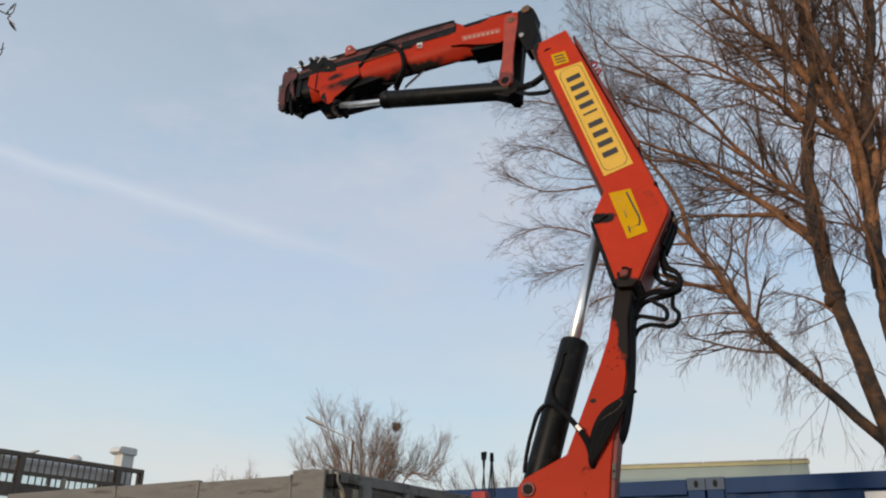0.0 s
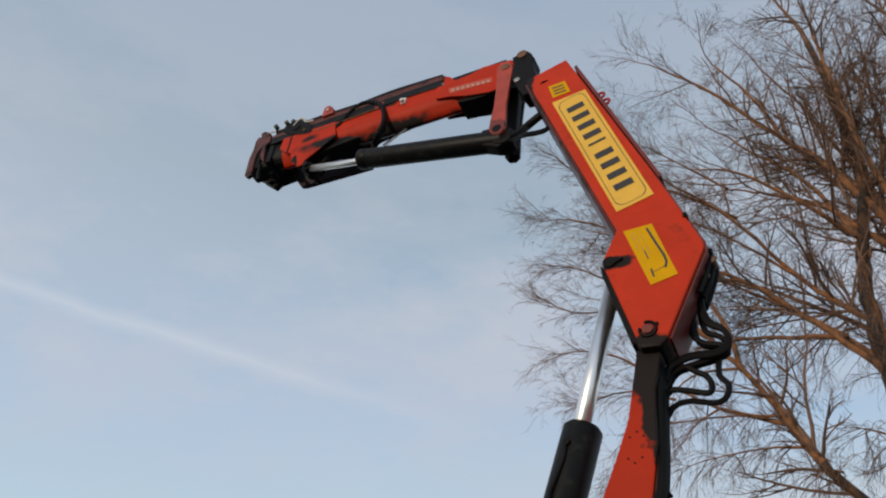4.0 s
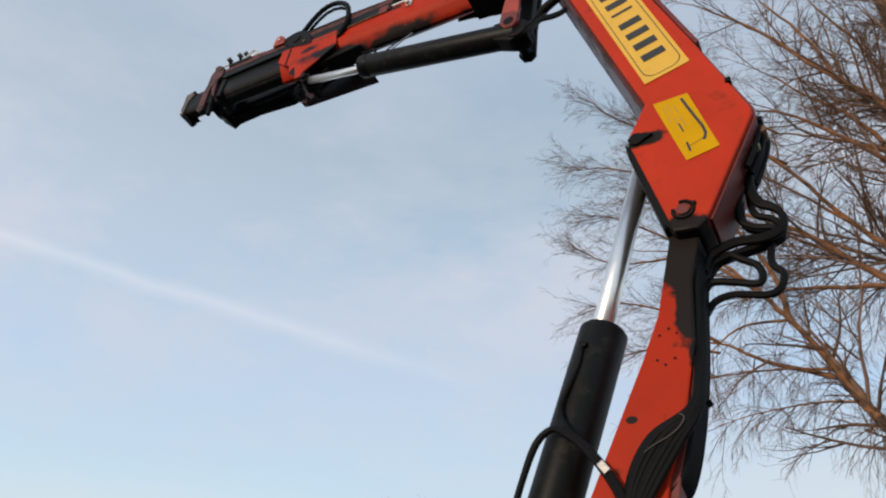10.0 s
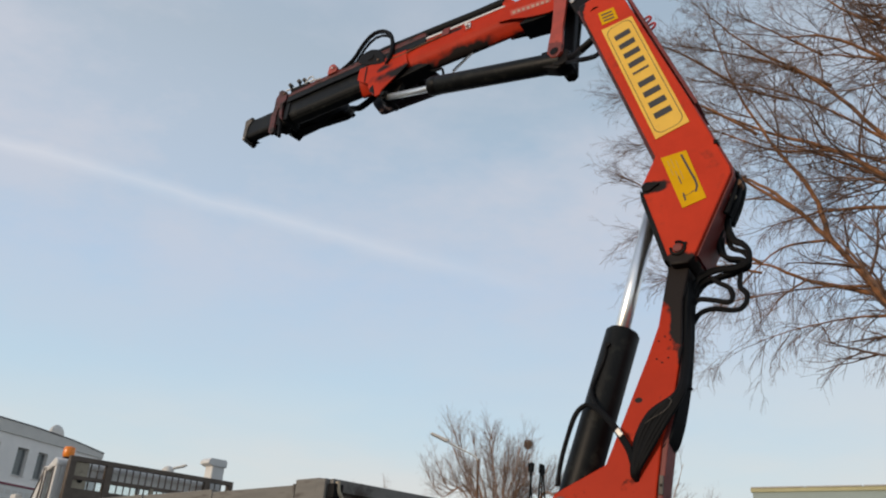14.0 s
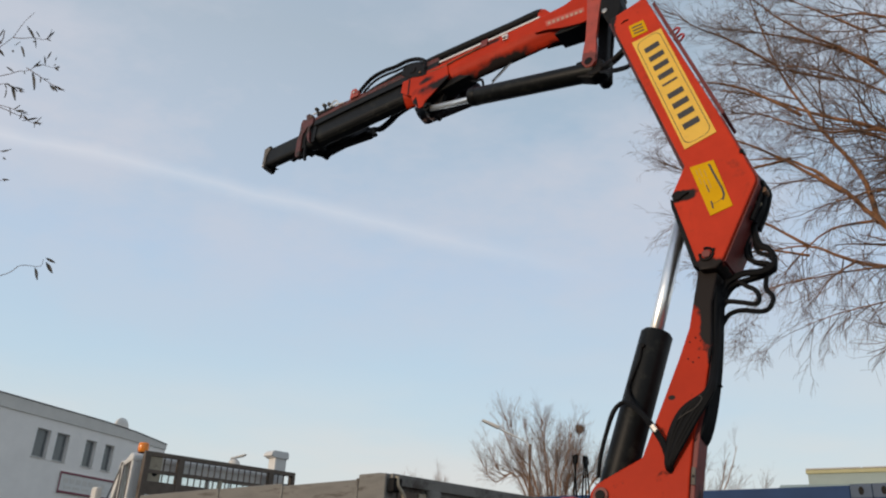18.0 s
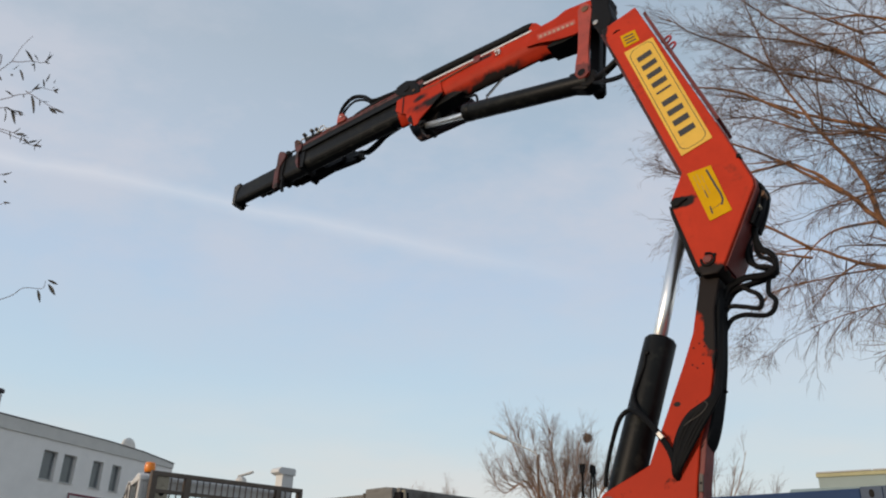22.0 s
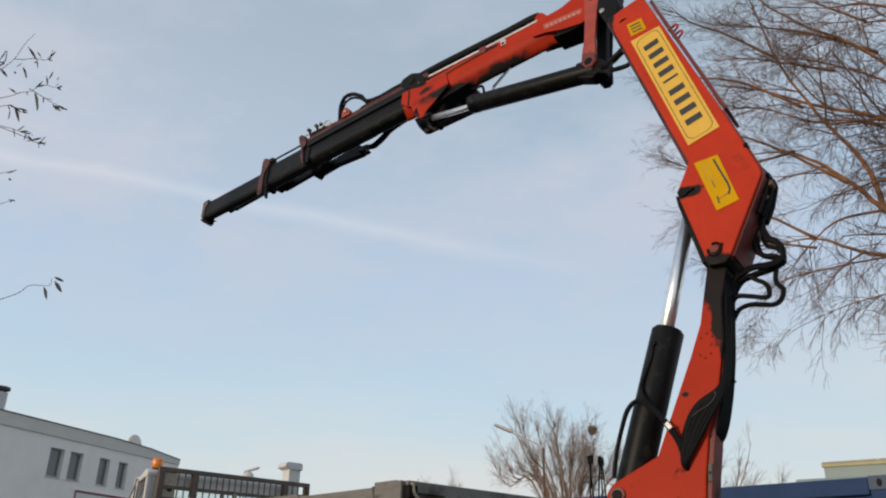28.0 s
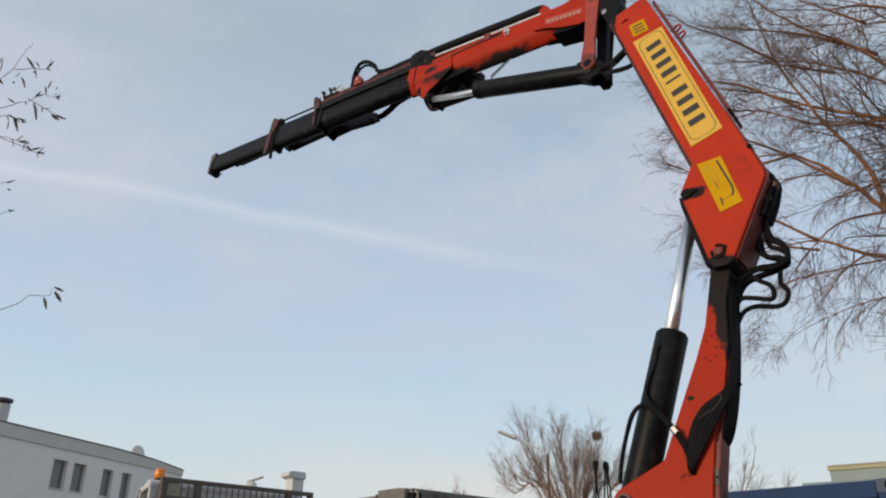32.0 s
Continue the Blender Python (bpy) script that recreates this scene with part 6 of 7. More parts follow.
for nm, pts, r0, r1 in BRANCH_LINES:
    thick_ = {"limb": 1.28 if pts[0][2] > 8.8 else 0.90, "spray": 1.0, "drape": 1.0, "bole": 1.05}.get(nm, 0.68)
    # trunks and low limb take the bark with shade in its colour
    path, radii = limb_tube("trunk" if nm in ("trunk", "bole") else "limb", [Vector(p) - T0 for p in pts], r0 * thick_, r1 * thick_, big, 10, M_shadebark if nm in ("trunk", "low_limb", "bole") else M_bark)
    n = len(path)
    total = sum((b_ - a_).length for a_, b_ in zip(path, path[1:]))
    if nm == "trunk":
        continue
    if nm == "drape":
        for k in range(int(total * 11)):
            i = min(int(rng.uniform(0.12, 1.0) * (n - 1)), n - 2)
            dirn = (path[i + 1] - path[i]).normalized()
            out = dirn * rng.uniform(0.2, 0.9) + Vector((rng.uniform(-0.4, 0.4), rng.uniform(-0.5, 0.5), rng.uniform(-0.8, 0.35)))
            grow(tw, path[i], out, rng.uniform(0.5, 1.1), 0.009, 1, 0.45, 0.0, 0.55, 1.0, (5, 5, 3), 0.18)
        continue
    if nm == "spray":
        for k in range(int(total * 10)):
            i = int(rng.uniform(0.15, 0.99) * (n - 1))
            dirn = (path[i + 1] - path[i]).normalized() if i < n - 1 else (path[-1] - path[-2]).normalized()
            out = dirn * 0.9 + Vector((-0.2, rng.uniform(-0.4, 0.4), rng.uniform(-0.55, 0.75)))
            grow(tw, path[i], out, rng.uniform(0.45, 0.95), 0.0075, 1, 0.10, 0.05, 0.6, 1.0, (5, 5, 3), 0.16)
        continue
    for k in range(int(total * {"limb": 2.5 if pts[0][2] < 8.8 else 3.1, "bole": 1.2, "low_limb": 2.0}[nm])):
        if nm == "limb" and rng.uniform() < 0.42 and pts[len(pts) // 2][2] < 10.0:
            continue
        t = rng.uniform((0.10 if pts[0][2] < 7.6 else 0.28) if nm == "limb" else 0.42, 1.0)
        i = min(int(t * (n - 1)), n - 2)
        dirn = (path[i + 1] - path[i]).normalized()
        side = dirn.cross(rand_dir()).normalized()
        nd = (dirn * 0.75 + side * rng.uniform(0.5, 1.0)).normalized()
        grow(tw, path[i], nd, rng.uniform(1.1, 2.5) * (1.15 - 0.35 * t), min(radii[i] * 0.6, 0.045), 0, 0.16, 0.16, 0.85, 1.0, (6, 5, 2))
    if nm == "low_limb" or (nm == "limb" and pts[0][2] < 9.2):
        for k in range(int(total * (8 if nm == "low_limb" else 4.5))):
            i = int(rng.uniform(0.25, 0.99) * (n - 1))
            out = Vector((rng.uniform(-0.5, 0.5), rng.uniform(-0.5, 0.5), rng.uniform(-0.7, 0.4)))
            grow(tw, path[i], out, rng.uniform(0.5, 1.3), 0.009, 1, 0.75, 0.0, 0.55, 1.0, (5, 5, 3), 0.20)
    grow(tw, path[-1], path[-1] - path[-2], 1.7, radii[-1], 0, 0.16, 0.1, 0.85)
    if nm == "limb" and path[-1].z < 13:
        for k in range(int(total * (1.3 if path[-1].z < 10.5 else 0.8))):
            i = int(rng.uniform(0.12, 0.99) * (n - 1))
            out = Vector((rng.uniform(-0.9, 0.1), rng.uniform(-0.3, 0.5), rng.uniform(-0.9, -0.1)))
            grow(tw, path[i], out, rng.uniform(0.5, 1.15), 0.013, 1, 0.55, 0.0, 0.5, 1.0, (7, 7, 3), 0.16)
crown = tw.mesh("crown", M_twig)
crown.parent = big
tagged(crown, kind="stuff")


def far_tree(x, y, h, w, stems, seed, label, mat=M_fartwig, dens=1.0):
    global rng
    rng = np.random.default_rng(seed)
    t = thing("bare_tree", label, "tree", Matrix.Translation((x, y, 0)), "small bare trees beyond the yard")
    tws = Twigs()
    path, radii = limb_tube("trunk", [(0, 0, -0.1), (0.05, 0, h * 0.15), (0, 0.1, h * 0.3)], 0.20, 0.13, t)
    for k in range(stems):
        a = 2 * math.pi * (k + rng.uniform(-0.3, 0.3)) / stems
        rr = w * rng.uniform(0.35, 1.0)
        top = h * rng.uniform(0.72, 0.92) * (1 - 0.22 * (rr / w) ** 2)
        dx, dy = math.cos(a) * rr, math.sin(a) * rr
        p0 = Vector((0, 0, h * rng.uniform(0.10, 0.3)))
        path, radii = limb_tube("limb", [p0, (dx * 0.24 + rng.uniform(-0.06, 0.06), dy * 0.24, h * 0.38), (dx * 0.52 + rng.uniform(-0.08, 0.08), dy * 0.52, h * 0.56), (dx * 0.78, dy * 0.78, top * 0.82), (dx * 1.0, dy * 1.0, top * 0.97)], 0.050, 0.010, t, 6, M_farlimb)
        n = len(path)
        for j in range(int(13 * dens)):
            tt = rng.uniform(0.2, 1.0)
            i = min(int(tt * (n - 1)), n - 2)
            dirn = (path[i + 1] - path[i]).normalized()
            nd = (dirn + dirn.cross(rand_dir()).normalized() * rng.uniform(0.35, 0.9) + Vector((0, 0, 0.45))).normalized()
            grow(tws, path[i], nd, h * rng.uniform(0.05, 0.115), 0.012, 1, 0.0, 0.12, 0.55, 1.0, (7, 6, 3), 0.06)
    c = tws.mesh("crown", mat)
    c.parent = t
    tagged(c, kind="stuff")
    return t


far_tree(5.3, 40.0, 12.0, 4.1, 24, 11, "multi-stemmed bare tree with a bird's nest", dens=2.8)
far_tree(-1.1, 46.0, 9.2, 1.9, 13, 12, "small slender bare tree", dens=0.9)
far_tree(11.6, 38.0, 9.9, 3.7, 12, 13, "small bare tree with open branching", mat=M_twig, dens=1.6)
far_tree(16.4, 33.0, 7.0, 1.2, 3, 14, "thin bare sapling beside the hall", dens=0.4)
nest = thing("bird_nest", "dark bird's nest of sticks in the bare tree", "nest", Matrix.Translation((6.6, 40.1, 9.15)))
tn = Twigs()
for k in range(150):
    c0 = rand_dir() * rng.uniform(0.05, 0.19)
    c0.z *= 0.7
    d0 = c0.cross(rand_dir()).normalized() * rng.uniform(0.1, 0.28)
    tn.add([c0 - d0, c0, c0 + d0], [0.012, 0.016, 0.010])
sticks = tn.mesh("sticks", M_nest)
sticks.parent = nest
tagged(sticks, kind="stuff")

# ---- street lamp ----
lamp = thing("street_lamp", "slim grey street lamp with a long slanting arm", "lamp", Matrix.Translation((2.9, 28.2, 0)))
part("pole", tube([(0, 0, 0), (0, 0, 3.5), (0, 0, 6.3)], 0, 10, radii=[0.06, 0.05, 0.035]), M_rust, lamp, "", True)
part("arm", pipe([(0, 0, 6.2), (-0.15, 0, 6.38), (-0.7, 0, 6.62), (-1.2, 0, 6.83)], 0.024, 8), M_parapet, lamp)
part("lamp_head", prism([(-1.15, 6.78), (-1.05, 6.86), (-1.66, 7.08), (-1.72, 7.03), (-1.60, 6.97)], -0.11, 0.11, 0.02), M_parapet, lamp)

far_lamp = thing("street_lamp", "pale street lamp head beyond the white truck", "lamp", Matrix.Translation((-10.50, 40.0, 0)))
part("pole", tube([(0, 0, 0), (0, 0, 4.0), (0, 0, 6.78 - 0.05)], 0, 10, radii=[0.07, 0.06, 0.04]), M_parapet, far_lamp, "", True)
part("lamp_head", prism([(-0.10, 6.78 - 0.03), (-0.08, 6.78 + 0.05), (0.60, 6.78 + 0.27), (0.66, 6.78 + 0.24), (0.50, 6.78 + 0.14)], -0.12, 0.12, 0.02), M_parapet, far_lamp)

# ---- leafy twigs that hang in beside the camera ----
hang = thing("overhanging_branch", "thin drooping branch with a few dry willow leaves", "branch", Matrix.Translation((-6.4, 5.0, 0)))
H0 = Vector((-6.4, 5.0, 0))
part("trunk", tube(smooth_path([(0, 0, -0.1), (0.1, 0, 2.5), (0.0, 0.1, 4.5), (0.2, 0, 7.0)], 5), 0, 10, radii=[0.16 - 0.005 * i for i in range(16)]), M_bark, hang, "", True)
rng = np.random.default_rng(5)


def leaf_mesh(bm_, p, d, size):
    d = d.normalized()
    s = (d.cross(Vector((0.3, 1, 0.1))).normalized() + rand_dir() * 0.45).normalized()
    s = (s - d * s.dot(d)).normalized()
    n_ = d.cross(s)
    prof = ((0.0, 0.02), (0.25, 0.09), (0.5, 0.11), (0.75, 0.075), (1.0, 0.0))
    rows = []
    for t_, w_ in prof:
        c_ = p + d * (size * t_) + n_ * (size * 0.22 * t_ * t_)
        rows.append((bm_.verts.new(c_ + s * (w_ * size) + n_ * (size * 0.05)), bm_.verts.new(c_), bm_.verts.new(c_ - s * (w_ * size) + n_ * (size * 0.05))))
    for a_, b_ in zip(rows, rows[1:]):
        bm_.faces.new((a_[0], b_[0], b_[1], a_[1]))
        bm_.faces.new((a_[1], b_[1], b_[2], a_[2]))


TWIGS = [
    ([(-3.6, 4.7, 4.74), (-3.45, 4.7, 4.94), (-3.32, 4.7, 5.06), (-3.27, 4.7, 5.11), (-3.22, 4.7, 5.22), (-3.18, 4.7, 5.33)], []),
    ([(-3.28, 4.7, 5.1), (-3.2, 4.7, 5.08), (-3.12, 4.7, 5.09), (-3.07, 4.7, 5.12), (-3.02, 4.7, 5.16)], [((-3.12, 4.7, 5.1), (-3.17, 4.7, 5.19)), ((-3.13, 4.7, 5.17), (-3.09, 4.7, 5.13)), ((-3.13, 4.7, 5.08), (-3.08, 4.7, 5.04)), ((-3.08, 4.7, 5.1), (-3.05, 4.7, 5.07)), ((-3.22, 4.7, 5.07), (-3.26, 4.7, 5.04)), ((-3.26, 4.7, 4.99), (-3.2, 4.7, 4.95)), ((-3.2, 4.7, 5.03), (-3.12, 4.7, 4.93))]),
    ([(-3.58, 4.7, 4.67), (-3.4, 4.7, 4.75), (-3.25, 4.7, 4.8), (-3.17, 4.7, 4.81), (-3.1, 4.7, 4.83), (-3.03, 4.7, 4.88), (-2.95, 4.7, 4.88), (-2.88, 4.7, 4.87)], [((-3.06, 4.7, 4.81), (-2.97, 4.7, 4.66)), ((-2.99, 4.7, 4.93), (-2.98, 4.7, 5.0)), ((-2.93, 4.7, 4.88), (-2.89, 4.7, 4.87)), ((-2.99, 4.7, 4.88), (-2.99, 4.7, 4.94)), ((-3.2, 4.7, 4.81), (-3.25, 4.7, 4.85)), ((-3.17, 4.7, 4.81), (-3.19, 4.7, 4.78)), ((-2.93, 4.7, 4.92), (-2.9, 4.7, 4.94))]),
    ([(-3.1, 4.7, 4.83), (-3.0, 4.7, 4.77), (-2.92, 4.7, 4.73), (-2.82, 4.7, 4.68)], [((-2.92, 4.7, 4.72), (-2.88, 4.7, 4.67)), ((-2.9, 4.7, 4.71), (-2.84, 4.7, 4.66)), ((-2.85, 4.7, 4.68), (-2.8, 4.7, 4.67))]),
    ([(-3.56, 4.7, 4.75), (-3.35, 4.7, 4.71), (-3.22, 4.7, 4.69), (-3.16, 4.7, 4.69), (-3.07, 4.7, 4.64)], [((-3.18, 4.7, 4.69), (-3.11, 4.7, 4.58)), ((-3.12, 4.7, 4.66), (-3.06, 4.7, 4.61)), ((-3.21, 4.7, 4.66), (-3.18, 4.7, 4.58)), ((-3.23, 4.7, 4.71), (-3.18, 4.7, 4.69))]),
    ([(-3.52, 4.7, 4.61), (-3.3, 4.7, 4.55), (-3.17, 4.7, 4.52), (-3.09, 4.7, 4.49), (-3.01, 4.7, 4.47)], [((-3.1, 4.7, 4.49), (-3.01, 4.7, 4.47))]),
    ([(-3.3, 4.7, 4.54), (-3.17, 4.7, 4.5), (-3.04, 4.7, 4.45), (-2.95, 4.7, 4.4), (-2.88, 4.7, 4.39)], [((-3.04, 4.7, 4.46), (-2.99, 4.7, 4.41)), ((-3.0, 4.7, 4.42), (-3.03, 4.7, 4.4)), ((-2.95, 4.7, 4.41), (-2.89, 4.7, 4.39))]),
    ([(-3.36, 4.7, 4.07), (-3.19, 4.7, 4.13), (-3.07, 4.7, 4.17)], [((-3.11, 4.7, 4.16), (-3.05, 4.7, 4.18)), ((-3.09, 4.7, 4.12), (-3.04, 4.7, 4.09))]),
    ([(-3.31, 4.7, 3.89), (-3.13, 4.7, 3.92), (-3.02, 4.7, 3.95)], [((-3.05, 4.7, 3.96), (-3.0, 4.7, 3.95)), ((-3.04, 4.7, 3.96), (-3.0, 4.7, 3.92))]),
    ([(-3.24, 4.7, 3.14), (-3.05, 4.7, 3.22), (-2.85, 4.7, 3.3), (-2.75, 4.7, 3.34), (-2.66, 4.7, 3.36), (-2.62, 4.7, 3.39)], [((-2.67, 4.7, 3.34), (-2.61, 4.7, 3.25)), ((-2.62, 4.7, 3.41), (-2.55, 4.7, 3.38)), ((-2.61, 4.7, 3.38), (-2.54, 4.7, 3.3))]),
    ([(-1.79, 2.3, 3.38), (-1.72, 2.3, 3.33), (-1.66, 2.3, 3.32), (-1.64, 2.3, 3.35)], [((-1.66, 2.3, 3.32), (-1.64, 2.3, 3.35)), ((-1.72, 2.3, 3.33), (-1.66, 2.3, 3.32))]),
    ([(-1.66, 2.3, 3.32), (-1.65, 2.3, 3.28), (-1.62, 2.3, 3.25)], [((-1.66, 2.3, 3.32), (-1.65, 2.3, 3.28)), ((-1.65, 2.3, 3.28), (-1.62, 2.3, 3.25))]),
    ([(-1.7, 2.3, 3.12), (-1.66, 2.3, 3.16), (-1.64, 2.3, 3.18)], [((-1.66, 2.3, 3.16), (-1.64, 2.3, 3.18))]),
]
part("bough", tube(smooth_path([(0.05, 0, 3.4), (2.0, -1.5, 3.6), (3.6, -2.4, 3.55), (4.6, -2.7, 3.3)], 5), 0, 7, radii=[0.022 - 0.0012 * i for i in range(16)]), M_bark, hang, "", True)
part("bough", tube(smooth_path([(0.05, 0, 3.2), (1.3, -0.1, 4.2), (2.2, -0.25, 4.6), (2.75, -0.3, 4.75)], 5), 0, 7, radii=[0.03 - 0.0014 * i for i in range(16)]), M_bark, hang, "", True)
part("bough", tube(smooth_path([(0.05, 0, 2.2), (1.2, -0.1, 2.9), (2.3, -0.25, 3.05), (3.1, -0.3, 3.12)], 5), 0, 7, radii=[0.02 - 0.0011 * i for i in range(16)]), M_bark, hang, "", True)
for pts, leaves in TWIGS:
    line = [Vector(p) - H0 + Vector((0, rng.uniform(-0.03, 0.03), 0)) for p in pts]
    path = smooth_path(line, 5)
    n = len(path)
    stem = part("twig", tube(path, 0, 5, radii=[0.0032 - 0.0018 * i / n for i in range(n)]), M_twig, hang)
    for p, q in leaves:
        b = bmesh.new()
        d0 = Vector(q) - Vector(p)
        leaf_mesh(b, Vector(p) - H0, d0 + Vector((0, rng.uniform(-0.03, 0.03), 0)), d0.length * 1.05)
        part("leaf", b, M_leaf, stem)
    if len(pts) > 3 and leaves and pts[0][2] > 4:
        for k in range(5):
            i = int(rng.uniform(0.45, 0.98) * (n - 1))
            along_ = (path[min(i + 1, n - 1)] - path[i - 1]).normalized()
            tip = along_ * 0.7 + Vector((rng.uniform(-0.4, 0.6), rng.uniform(-0.3, 0.3), rng.uniform(-1.0, 0.5)))
            b = bmesh.new()
            leaf_mesh(b, path[i], tip, rng.uniform(0.035, 0.075) * (1.0 if pts[0][1] > 4 else 0.6))
            part("leaf", b, M_leaf, stem)


# ---- what moves: the boom sways a little, the extensions run out, the outer arm dips and rises ----
BOOM_TURN = [(0, 0.92), (0.5, 0.99), (1, 0.93), (1.5, 0.90), (2, 0.67), (2.5, 1.05), (3, 0.71), (3.5, 0.46), (5.5, -0.10), (6, -0.19), (6.5, -0.80), (7, -0.87), (7.5, -1.14), (8, -1.22), (8.5, -1.03), (9, -0.52), (9.5, -0.33), (10, -0.42), (10.5, -0.56), (11, 0.06), (11.5, -0.25), (12, -0.23), (12.5, -0.41), (13, -0.17), (13.5, -0.22), (14, -0.07), (14.5, -0.31), (15, -0.07), (15.5, -0.07), (17.5, -0.01), (18, -0.00), (18.5, -0.03), (19, 0.00), (19.5, 0.01), (20, 0.03), (20.5, 0.05), (21, -1.40), (21.5, -1.68), (22, -0.77), (22.5, -0.44), (23, -0.26), (24, -0.18), (25, -0.16), (25.5, -0.05), (27.5, -0.25), (28, -0.16), (28.5, -0.11), (29, -0.01), (29.5, 0.04), (30, -0.03), (30.5, 0.02), (31, 0.14), (31.5, 0.32), (32, 0.45)]
ARM_TURN = [(0, -0.55), (0.5, -0.70), (1, -0.87), (1.5, -0.50), (2, -0.49), (2.5, -1.23), (3, 0.34), (3.5, 1.61), (5.5, 2.80), (6, 2.28), (6.5, 3.86), (7, 2.40), (7.5, 4.80), (8, 5.19), (8.5, 4.58), (9, 3.14), (9.5, 2.86), (10, 3.34), (10.5, 2.34), (11, 1.21), (11.5, 1.10), (12, 0.94), (12.5, 0.65), (13, 0.38), (13.5, 0.32), (14, 0.16), (14.5, 0.19), (15, 0.06), (15.5, -0.31), (17.5, -0.37), (18, -0.40), (18.5, -0.32), (19, -0.30), (19.5, -0.47), (20, -0.53), (20.5, -0.55), (21, -0.96), (21.5, -0.12), (22, -0.63), (22.5, -0.44), (23, -0.68), (24, -0.78), (25, -0.68), (25.5, -0.78), (27.5, -2.45), (28, -1.65), (28.5, -0.88), (29, -0.20), (29.5, 0.61), (30, 1.50), (30.5, 2.30), (31, 3.97), (31.5, 5.67), (32, 7.30)]
LOOP = [(0, -0.56), (3.5, -0.56), (5.5, -0.53), (6, -0.49), (7, -0.40), (8, -0.32), (9, -0.24), (10, -0.16), (11, -0.06), (12, 0.01), (13, 0.06), (14, 0.08), (15, 0.11)]
LOOP_RISE = [(0, -0.29), (3.5, -0.29), (5.5, -0.28), (6, -0.26), (6.5, -0.21), (7, -0.15), (8, -0.08), (9, -0.05), (10, 0.00), (15, 0.02)]
# the slack hose from its clip on the first extension back into the guide: arched, pulled flat, then arched again
ARCH = [(0.18, 0.255, -0.37), (0.09, 0.285, -0.36), (0.03, 0.33, -0.35), (-0.03, 0.41, -0.34), (-0.115, 0.488, -0.335), (-0.21, 0.495, -0.332), (-0.31, 0.44, -0.33), (-0.385, 0.34, -0.325), (-0.425, 0.20, -0.322), (-0.425, 0.09, -0.322), (-0.395, 0.03, -0.328), (-0.35, 0.01, -0.37), (-0.30, 0.02, -0.44), (-0.30, 0.02, -0.48)]
FLAT = [(0.73, 0.24, -0.36), (0.72, 0.314, -0.36), (0.676, 0.378, -0.36), (0.572, 0.44, -0.36), (0.391, 0.40, -0.36), (0.269, 0.36, -0.36), (0.108, 0.384, -0.36), (-0.055, 0.37, -0.36), (-0.198, 0.291, -0.35), (-0.253, 0.153, -0.33), (-0.24, 0.07, -0.33), (-0.20, 0.02, -0.38), (-0.20, 0.02, -0.48)]
RISEN = [(0.82, 0.24, -0.36), (0.817, 0.305, -0.36), (0.821, 0.395, -0.36), (0.778, 0.48, -0.36), (0.663, 0.52, -0.36), (0.501, 0.44, -0.36), (0.364, 0.318, -0.36), (0.135, 0.29, -0.37), (-0.10, 0.28, -0.40), (-0.60, 0.25, -0.40)]
LAST = [(0.88, 0.24, -0.36), (0.885, 0.297, -0.36), (0.899, 0.44, -0.36), (0.857, 0.545, -0.36), (0.74, 0.525, -0.36), (0.60, 0.417, -0.36), (0.515, 0.310, -0.36), (0.309, 0.275, -0.37), (0.034, 0.275, -0.39), (-0.60, 0.25, -0.40)]
RUN1 = [(0, -1.16), (3.5, -1.16), (5.5, -1.13), (6, -1.09), (6.5, -1.04), (7, -0.99), (7.5, -0.92), (8, -0.86), (8.5, -0.82), (9, -0.78), (9.5, -0.73), (10, -0.67), (10.5, -0.64), (11, -0.61), (11.5, -0.58), (12, -0.54), (12.5, -0.49), (13, -0.46), (13.5, -0.43), (14, -0.40), (14.5, -0.36), (15, -0.33), (15.5, -0.29), (17.5, -0.14), (18.5, -0.07), (19.5, -0.02), (20.2, 0.00), (32, 0.01)]
RUN2 = [(0, -1.70), (3.5, -1.70), (5.5, -1.64), (6, -1.61), (7.5, -1.49), (9, -1.32), (10, -1.22), (11, -1.16), (12, -1.09), (13, -1.02), (14, -0.95), (15, -0.89), (15.5, -0.85), (17.5, -0.66), (18.5, -0.57), (19.5, -0.48), (20, -0.44), (21, -0.39), (22, -0.33), (23, -0.27), (24, -0.22), (25, -0.14), (25.5, -0.12), (27.5, -0.03), (28, 0.00), (29, 0.03), (30, 0.08), (31, 0.12), (32, 0.14)]
RUN3 = [(0, -2.70), (2.5, -2.73), (3.5, -2.73), (5.5, -2.58), (6, -2.54), (6.5, -2.46), (7, -2.41), (7.5, -2.31), (8, -2.25), (8.5, -2.19), (9, -2.14), (9.5, -2.07), (10, -2.00), (10.5, -1.94), (11, -1.92), (11.5, -1.86), (12, -1.79), (12.5, -1.72), (13, -1.69), (13.5, -1.63), (14, -1.58), (14.5, -1.51), (15, -1.45), (15.5, -1.40), (17.5, -1.15), (18, -1.09), (18.5, -1.02), (19, -0.96), (19.5, -0.90), (20, -0.84), (20.5, -0.78), (21, -0.76), (21.5, -0.66), (22, -0.65), (22.5, -0.59), (23, -0.55), (24, -0.44), (25, -0.31), (25.5, -0.25), (27.5, -0.07), (28, -0.00), (28.5, 0.03), (29, 0.06), (29.5, 0.10), (30, 0.15), (30.5, 0.21), (31, 0.24), (31.5, 0.26), (32, 0.27)]


def value(rows, t):
    return float(np.interp(t, [r[0] for r in rows], [r[1] for r in rows]))


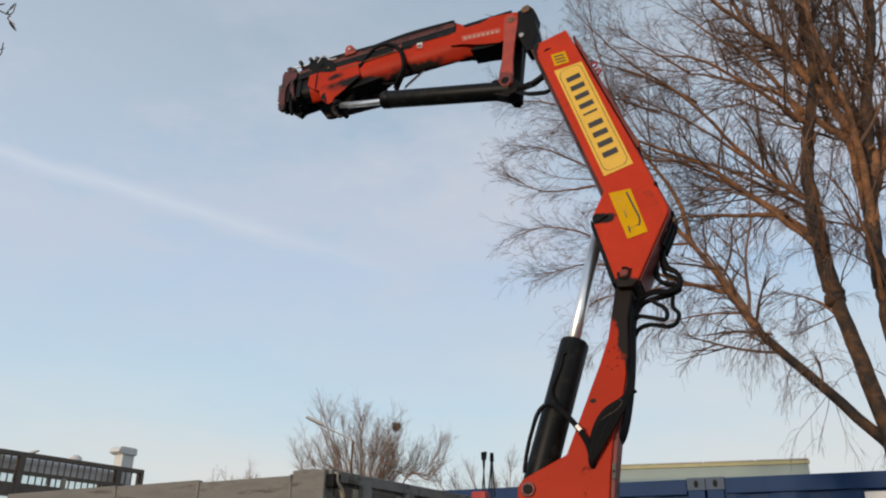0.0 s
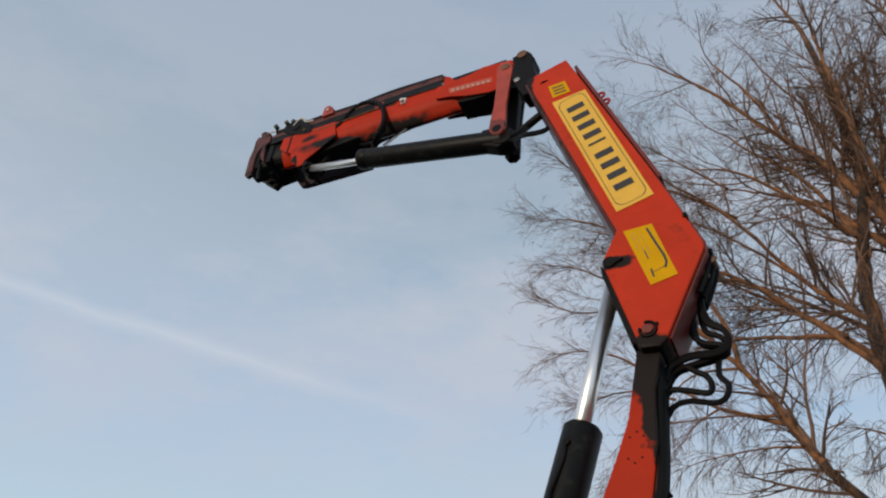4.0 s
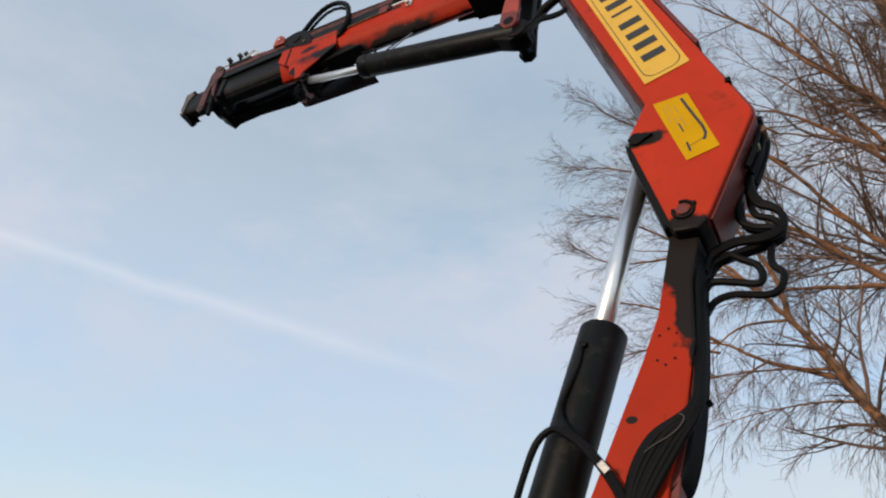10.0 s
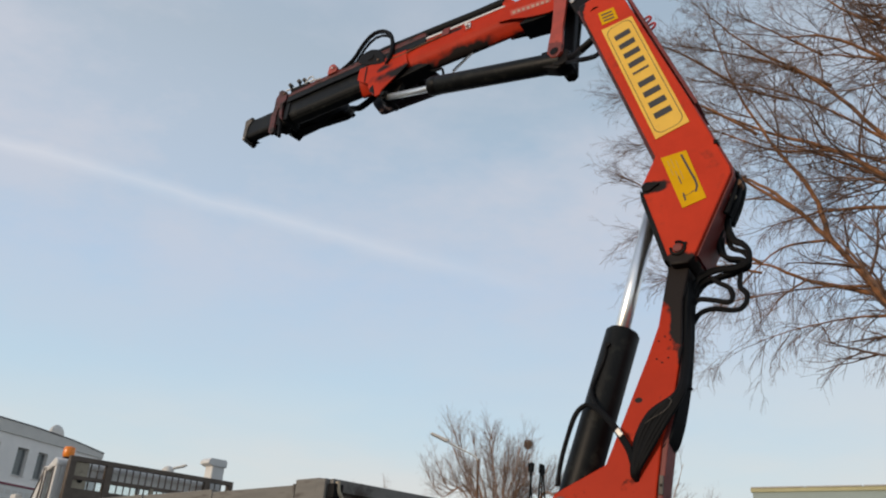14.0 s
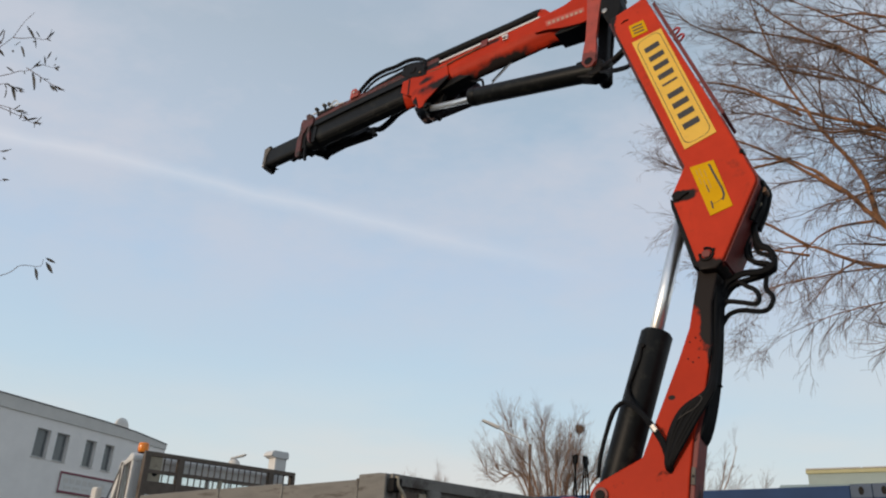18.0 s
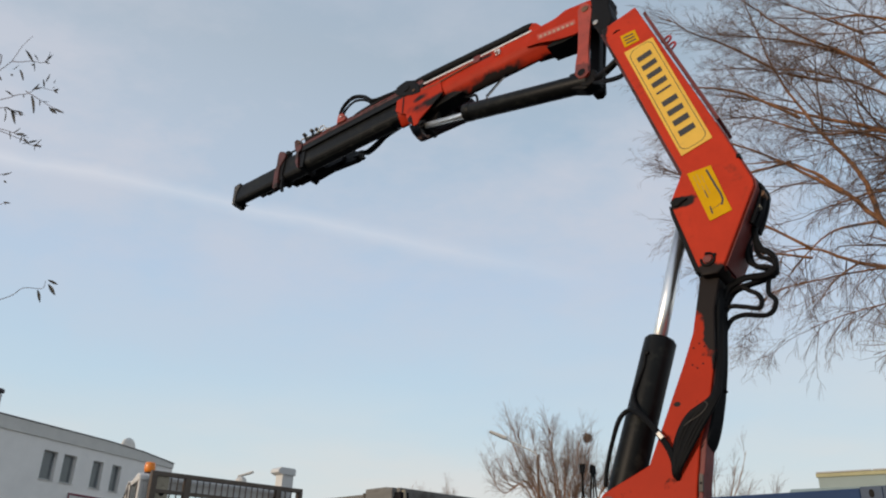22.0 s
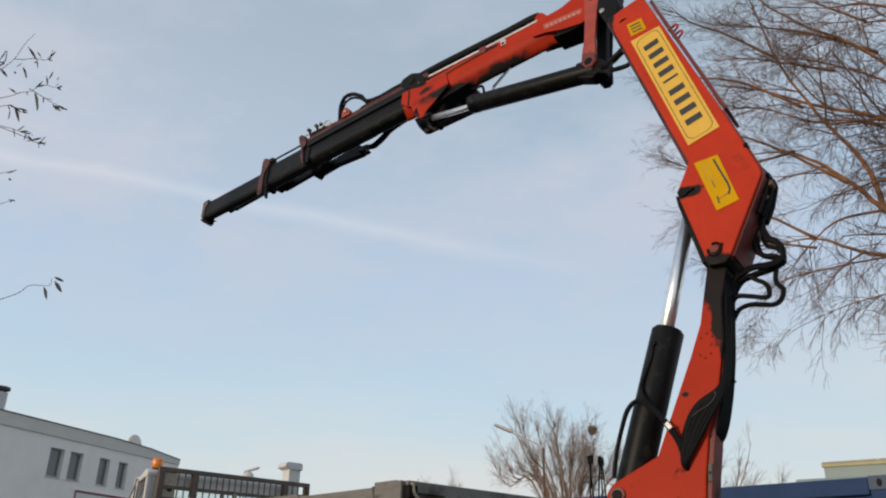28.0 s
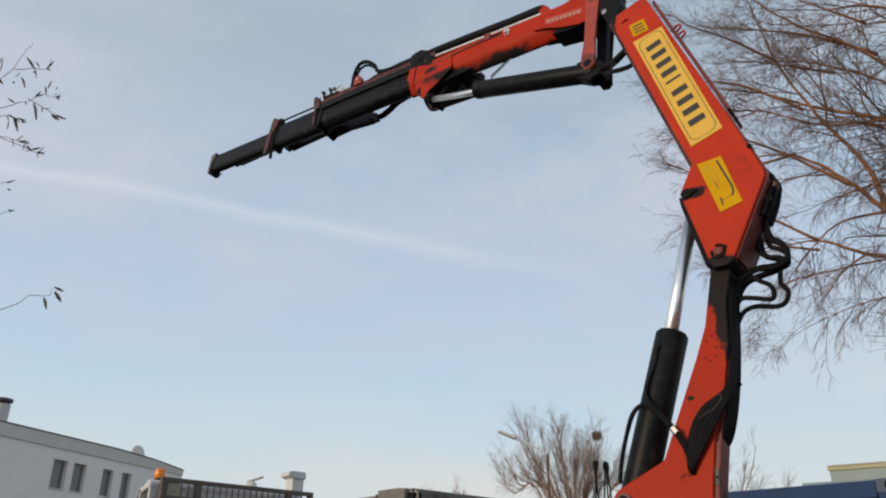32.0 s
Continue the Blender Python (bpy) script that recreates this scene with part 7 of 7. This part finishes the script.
def spaced(points, gap, count):
    """Points at even steps along a smooth line."""
    pts = np.array([tuple(p) for p in smooth_path(points, 6)])
    run = np.concatenate(([0.0], np.cumsum(np.linalg.norm(np.diff(pts, axis=0), axis=1))))
    steps = np.minimum(np.arange(count + 1) * gap, run[-1] - (count - np.arange(count + 1)) * 0.001)
    return np.stack([np.interp(steps, run, pts[:, i]) for i in range(3)], axis=1)


def turn_about(p, degrees):
    """A turn in the boom's plane, from x towards z."""
    return Matrix.Translation(p) @ Matrix.Rotation(radians(-degrees), 4, "Y") @ Matrix.Translation(-Vector(p))


def motions():
    times = sorted({r[0] for table in (BOOM_TURN, ARM_TURN, RUN1, RUN2, RUN3, LOOP) for r in table} | {16.5})
    swing = {t: turn_about((0, 0, 0), value(BOOM_TURN, t)) for t in times}
    lift_ = {t: swing[t] @ arm_pose(value(ARM_TURN, t)) for t in times}
    link_ = {t: lift_[t] @ turn_about(LEVER_PIN, -0.83 * (value(ARM_TURN, t) + 0.75)) for t in times}
    for ob in (boom, stay):
        walk(ob, [(t, swing[t]) for t in times])
    for ob in (lever, inner_lever):
        walk(ob, [(t, link_[t]) for t in times])
    walk(arm, [(t, lift_[t]) for t in times])
    rows_b, rows_r = [], []
    for t in times:
        base = arm_pose(value(ARM_TURN, t)).inverted() @ swing[t].inverted() @ link_[t]
        eye = base @ Q0
        a = math.degrees(math.atan2(Q2.z - eye.z, Q2.x - eye.x) - math.atan2(Q2.z - Q0.z, Q2.x - Q0.x))
        rows_b.append((t, lift_[t] @ Matrix.Translation(eye - Q0) @ turn_about(Q0, a)))
        rows_r.append((t, lift_[t] @ turn_about(Q2, a)))
    walk(knuckle, rows_b)
    walk(knuckle_rod, rows_r)
    for ob, table in ((ext1, RUN1), (ext2, RUN2), (ext3, RUN3)):
        walk(ob, [(t, lift_[t] @ Matrix.Translation(AX * value(table, t))) for t in times])
    keys = [t for t in times if t <= 15] + [19, 22, 28, 32]
    lines = {19: FLAT, 22: RISEN, 28: LAST, 32: LAST}
    for t in keys:
        if t <= 15:
            d_, up = value(LOOP, t), value(LOOP_RISE, t)
            lines[t] = [(0.735 + value(RUN1, t), 0.235, -0.37)] + [(a + d_, c + up, y) for a, c, y in ARCH]
    for row, off, gap in ((thick, Vector((0, 0, 0)), 0.052), (thin, Vector((0, -0.032, -0.022)), 0.074)):
        nodes = np.array([spaced([at(*p) + off for p in lines[t]], gap, len(row)) for t in keys])
        for k, ob in enumerate(row):
            poses = []
            for t in times:
                p, q = (Vector([float(np.interp(t, keys, nodes[:, k + e, i])) for i in range(3)]) for e in (0, 1))
                u = (q - p).normalized()
                w = u.cross(Vector((0, 1, 0.02))).normalized()
                v = w.cross(u)
                m = Matrix(((u.x, v.x, w.x, 0), (u.y, v.y, w.y, 0), (u.z, v.z, w.z, 0), (0, 0, 0, 1)))
                poses.append((t, lift_[t] @ Matrix.Translation((p + q) / 2) @ m))
            walk(ob, poses)


motions()
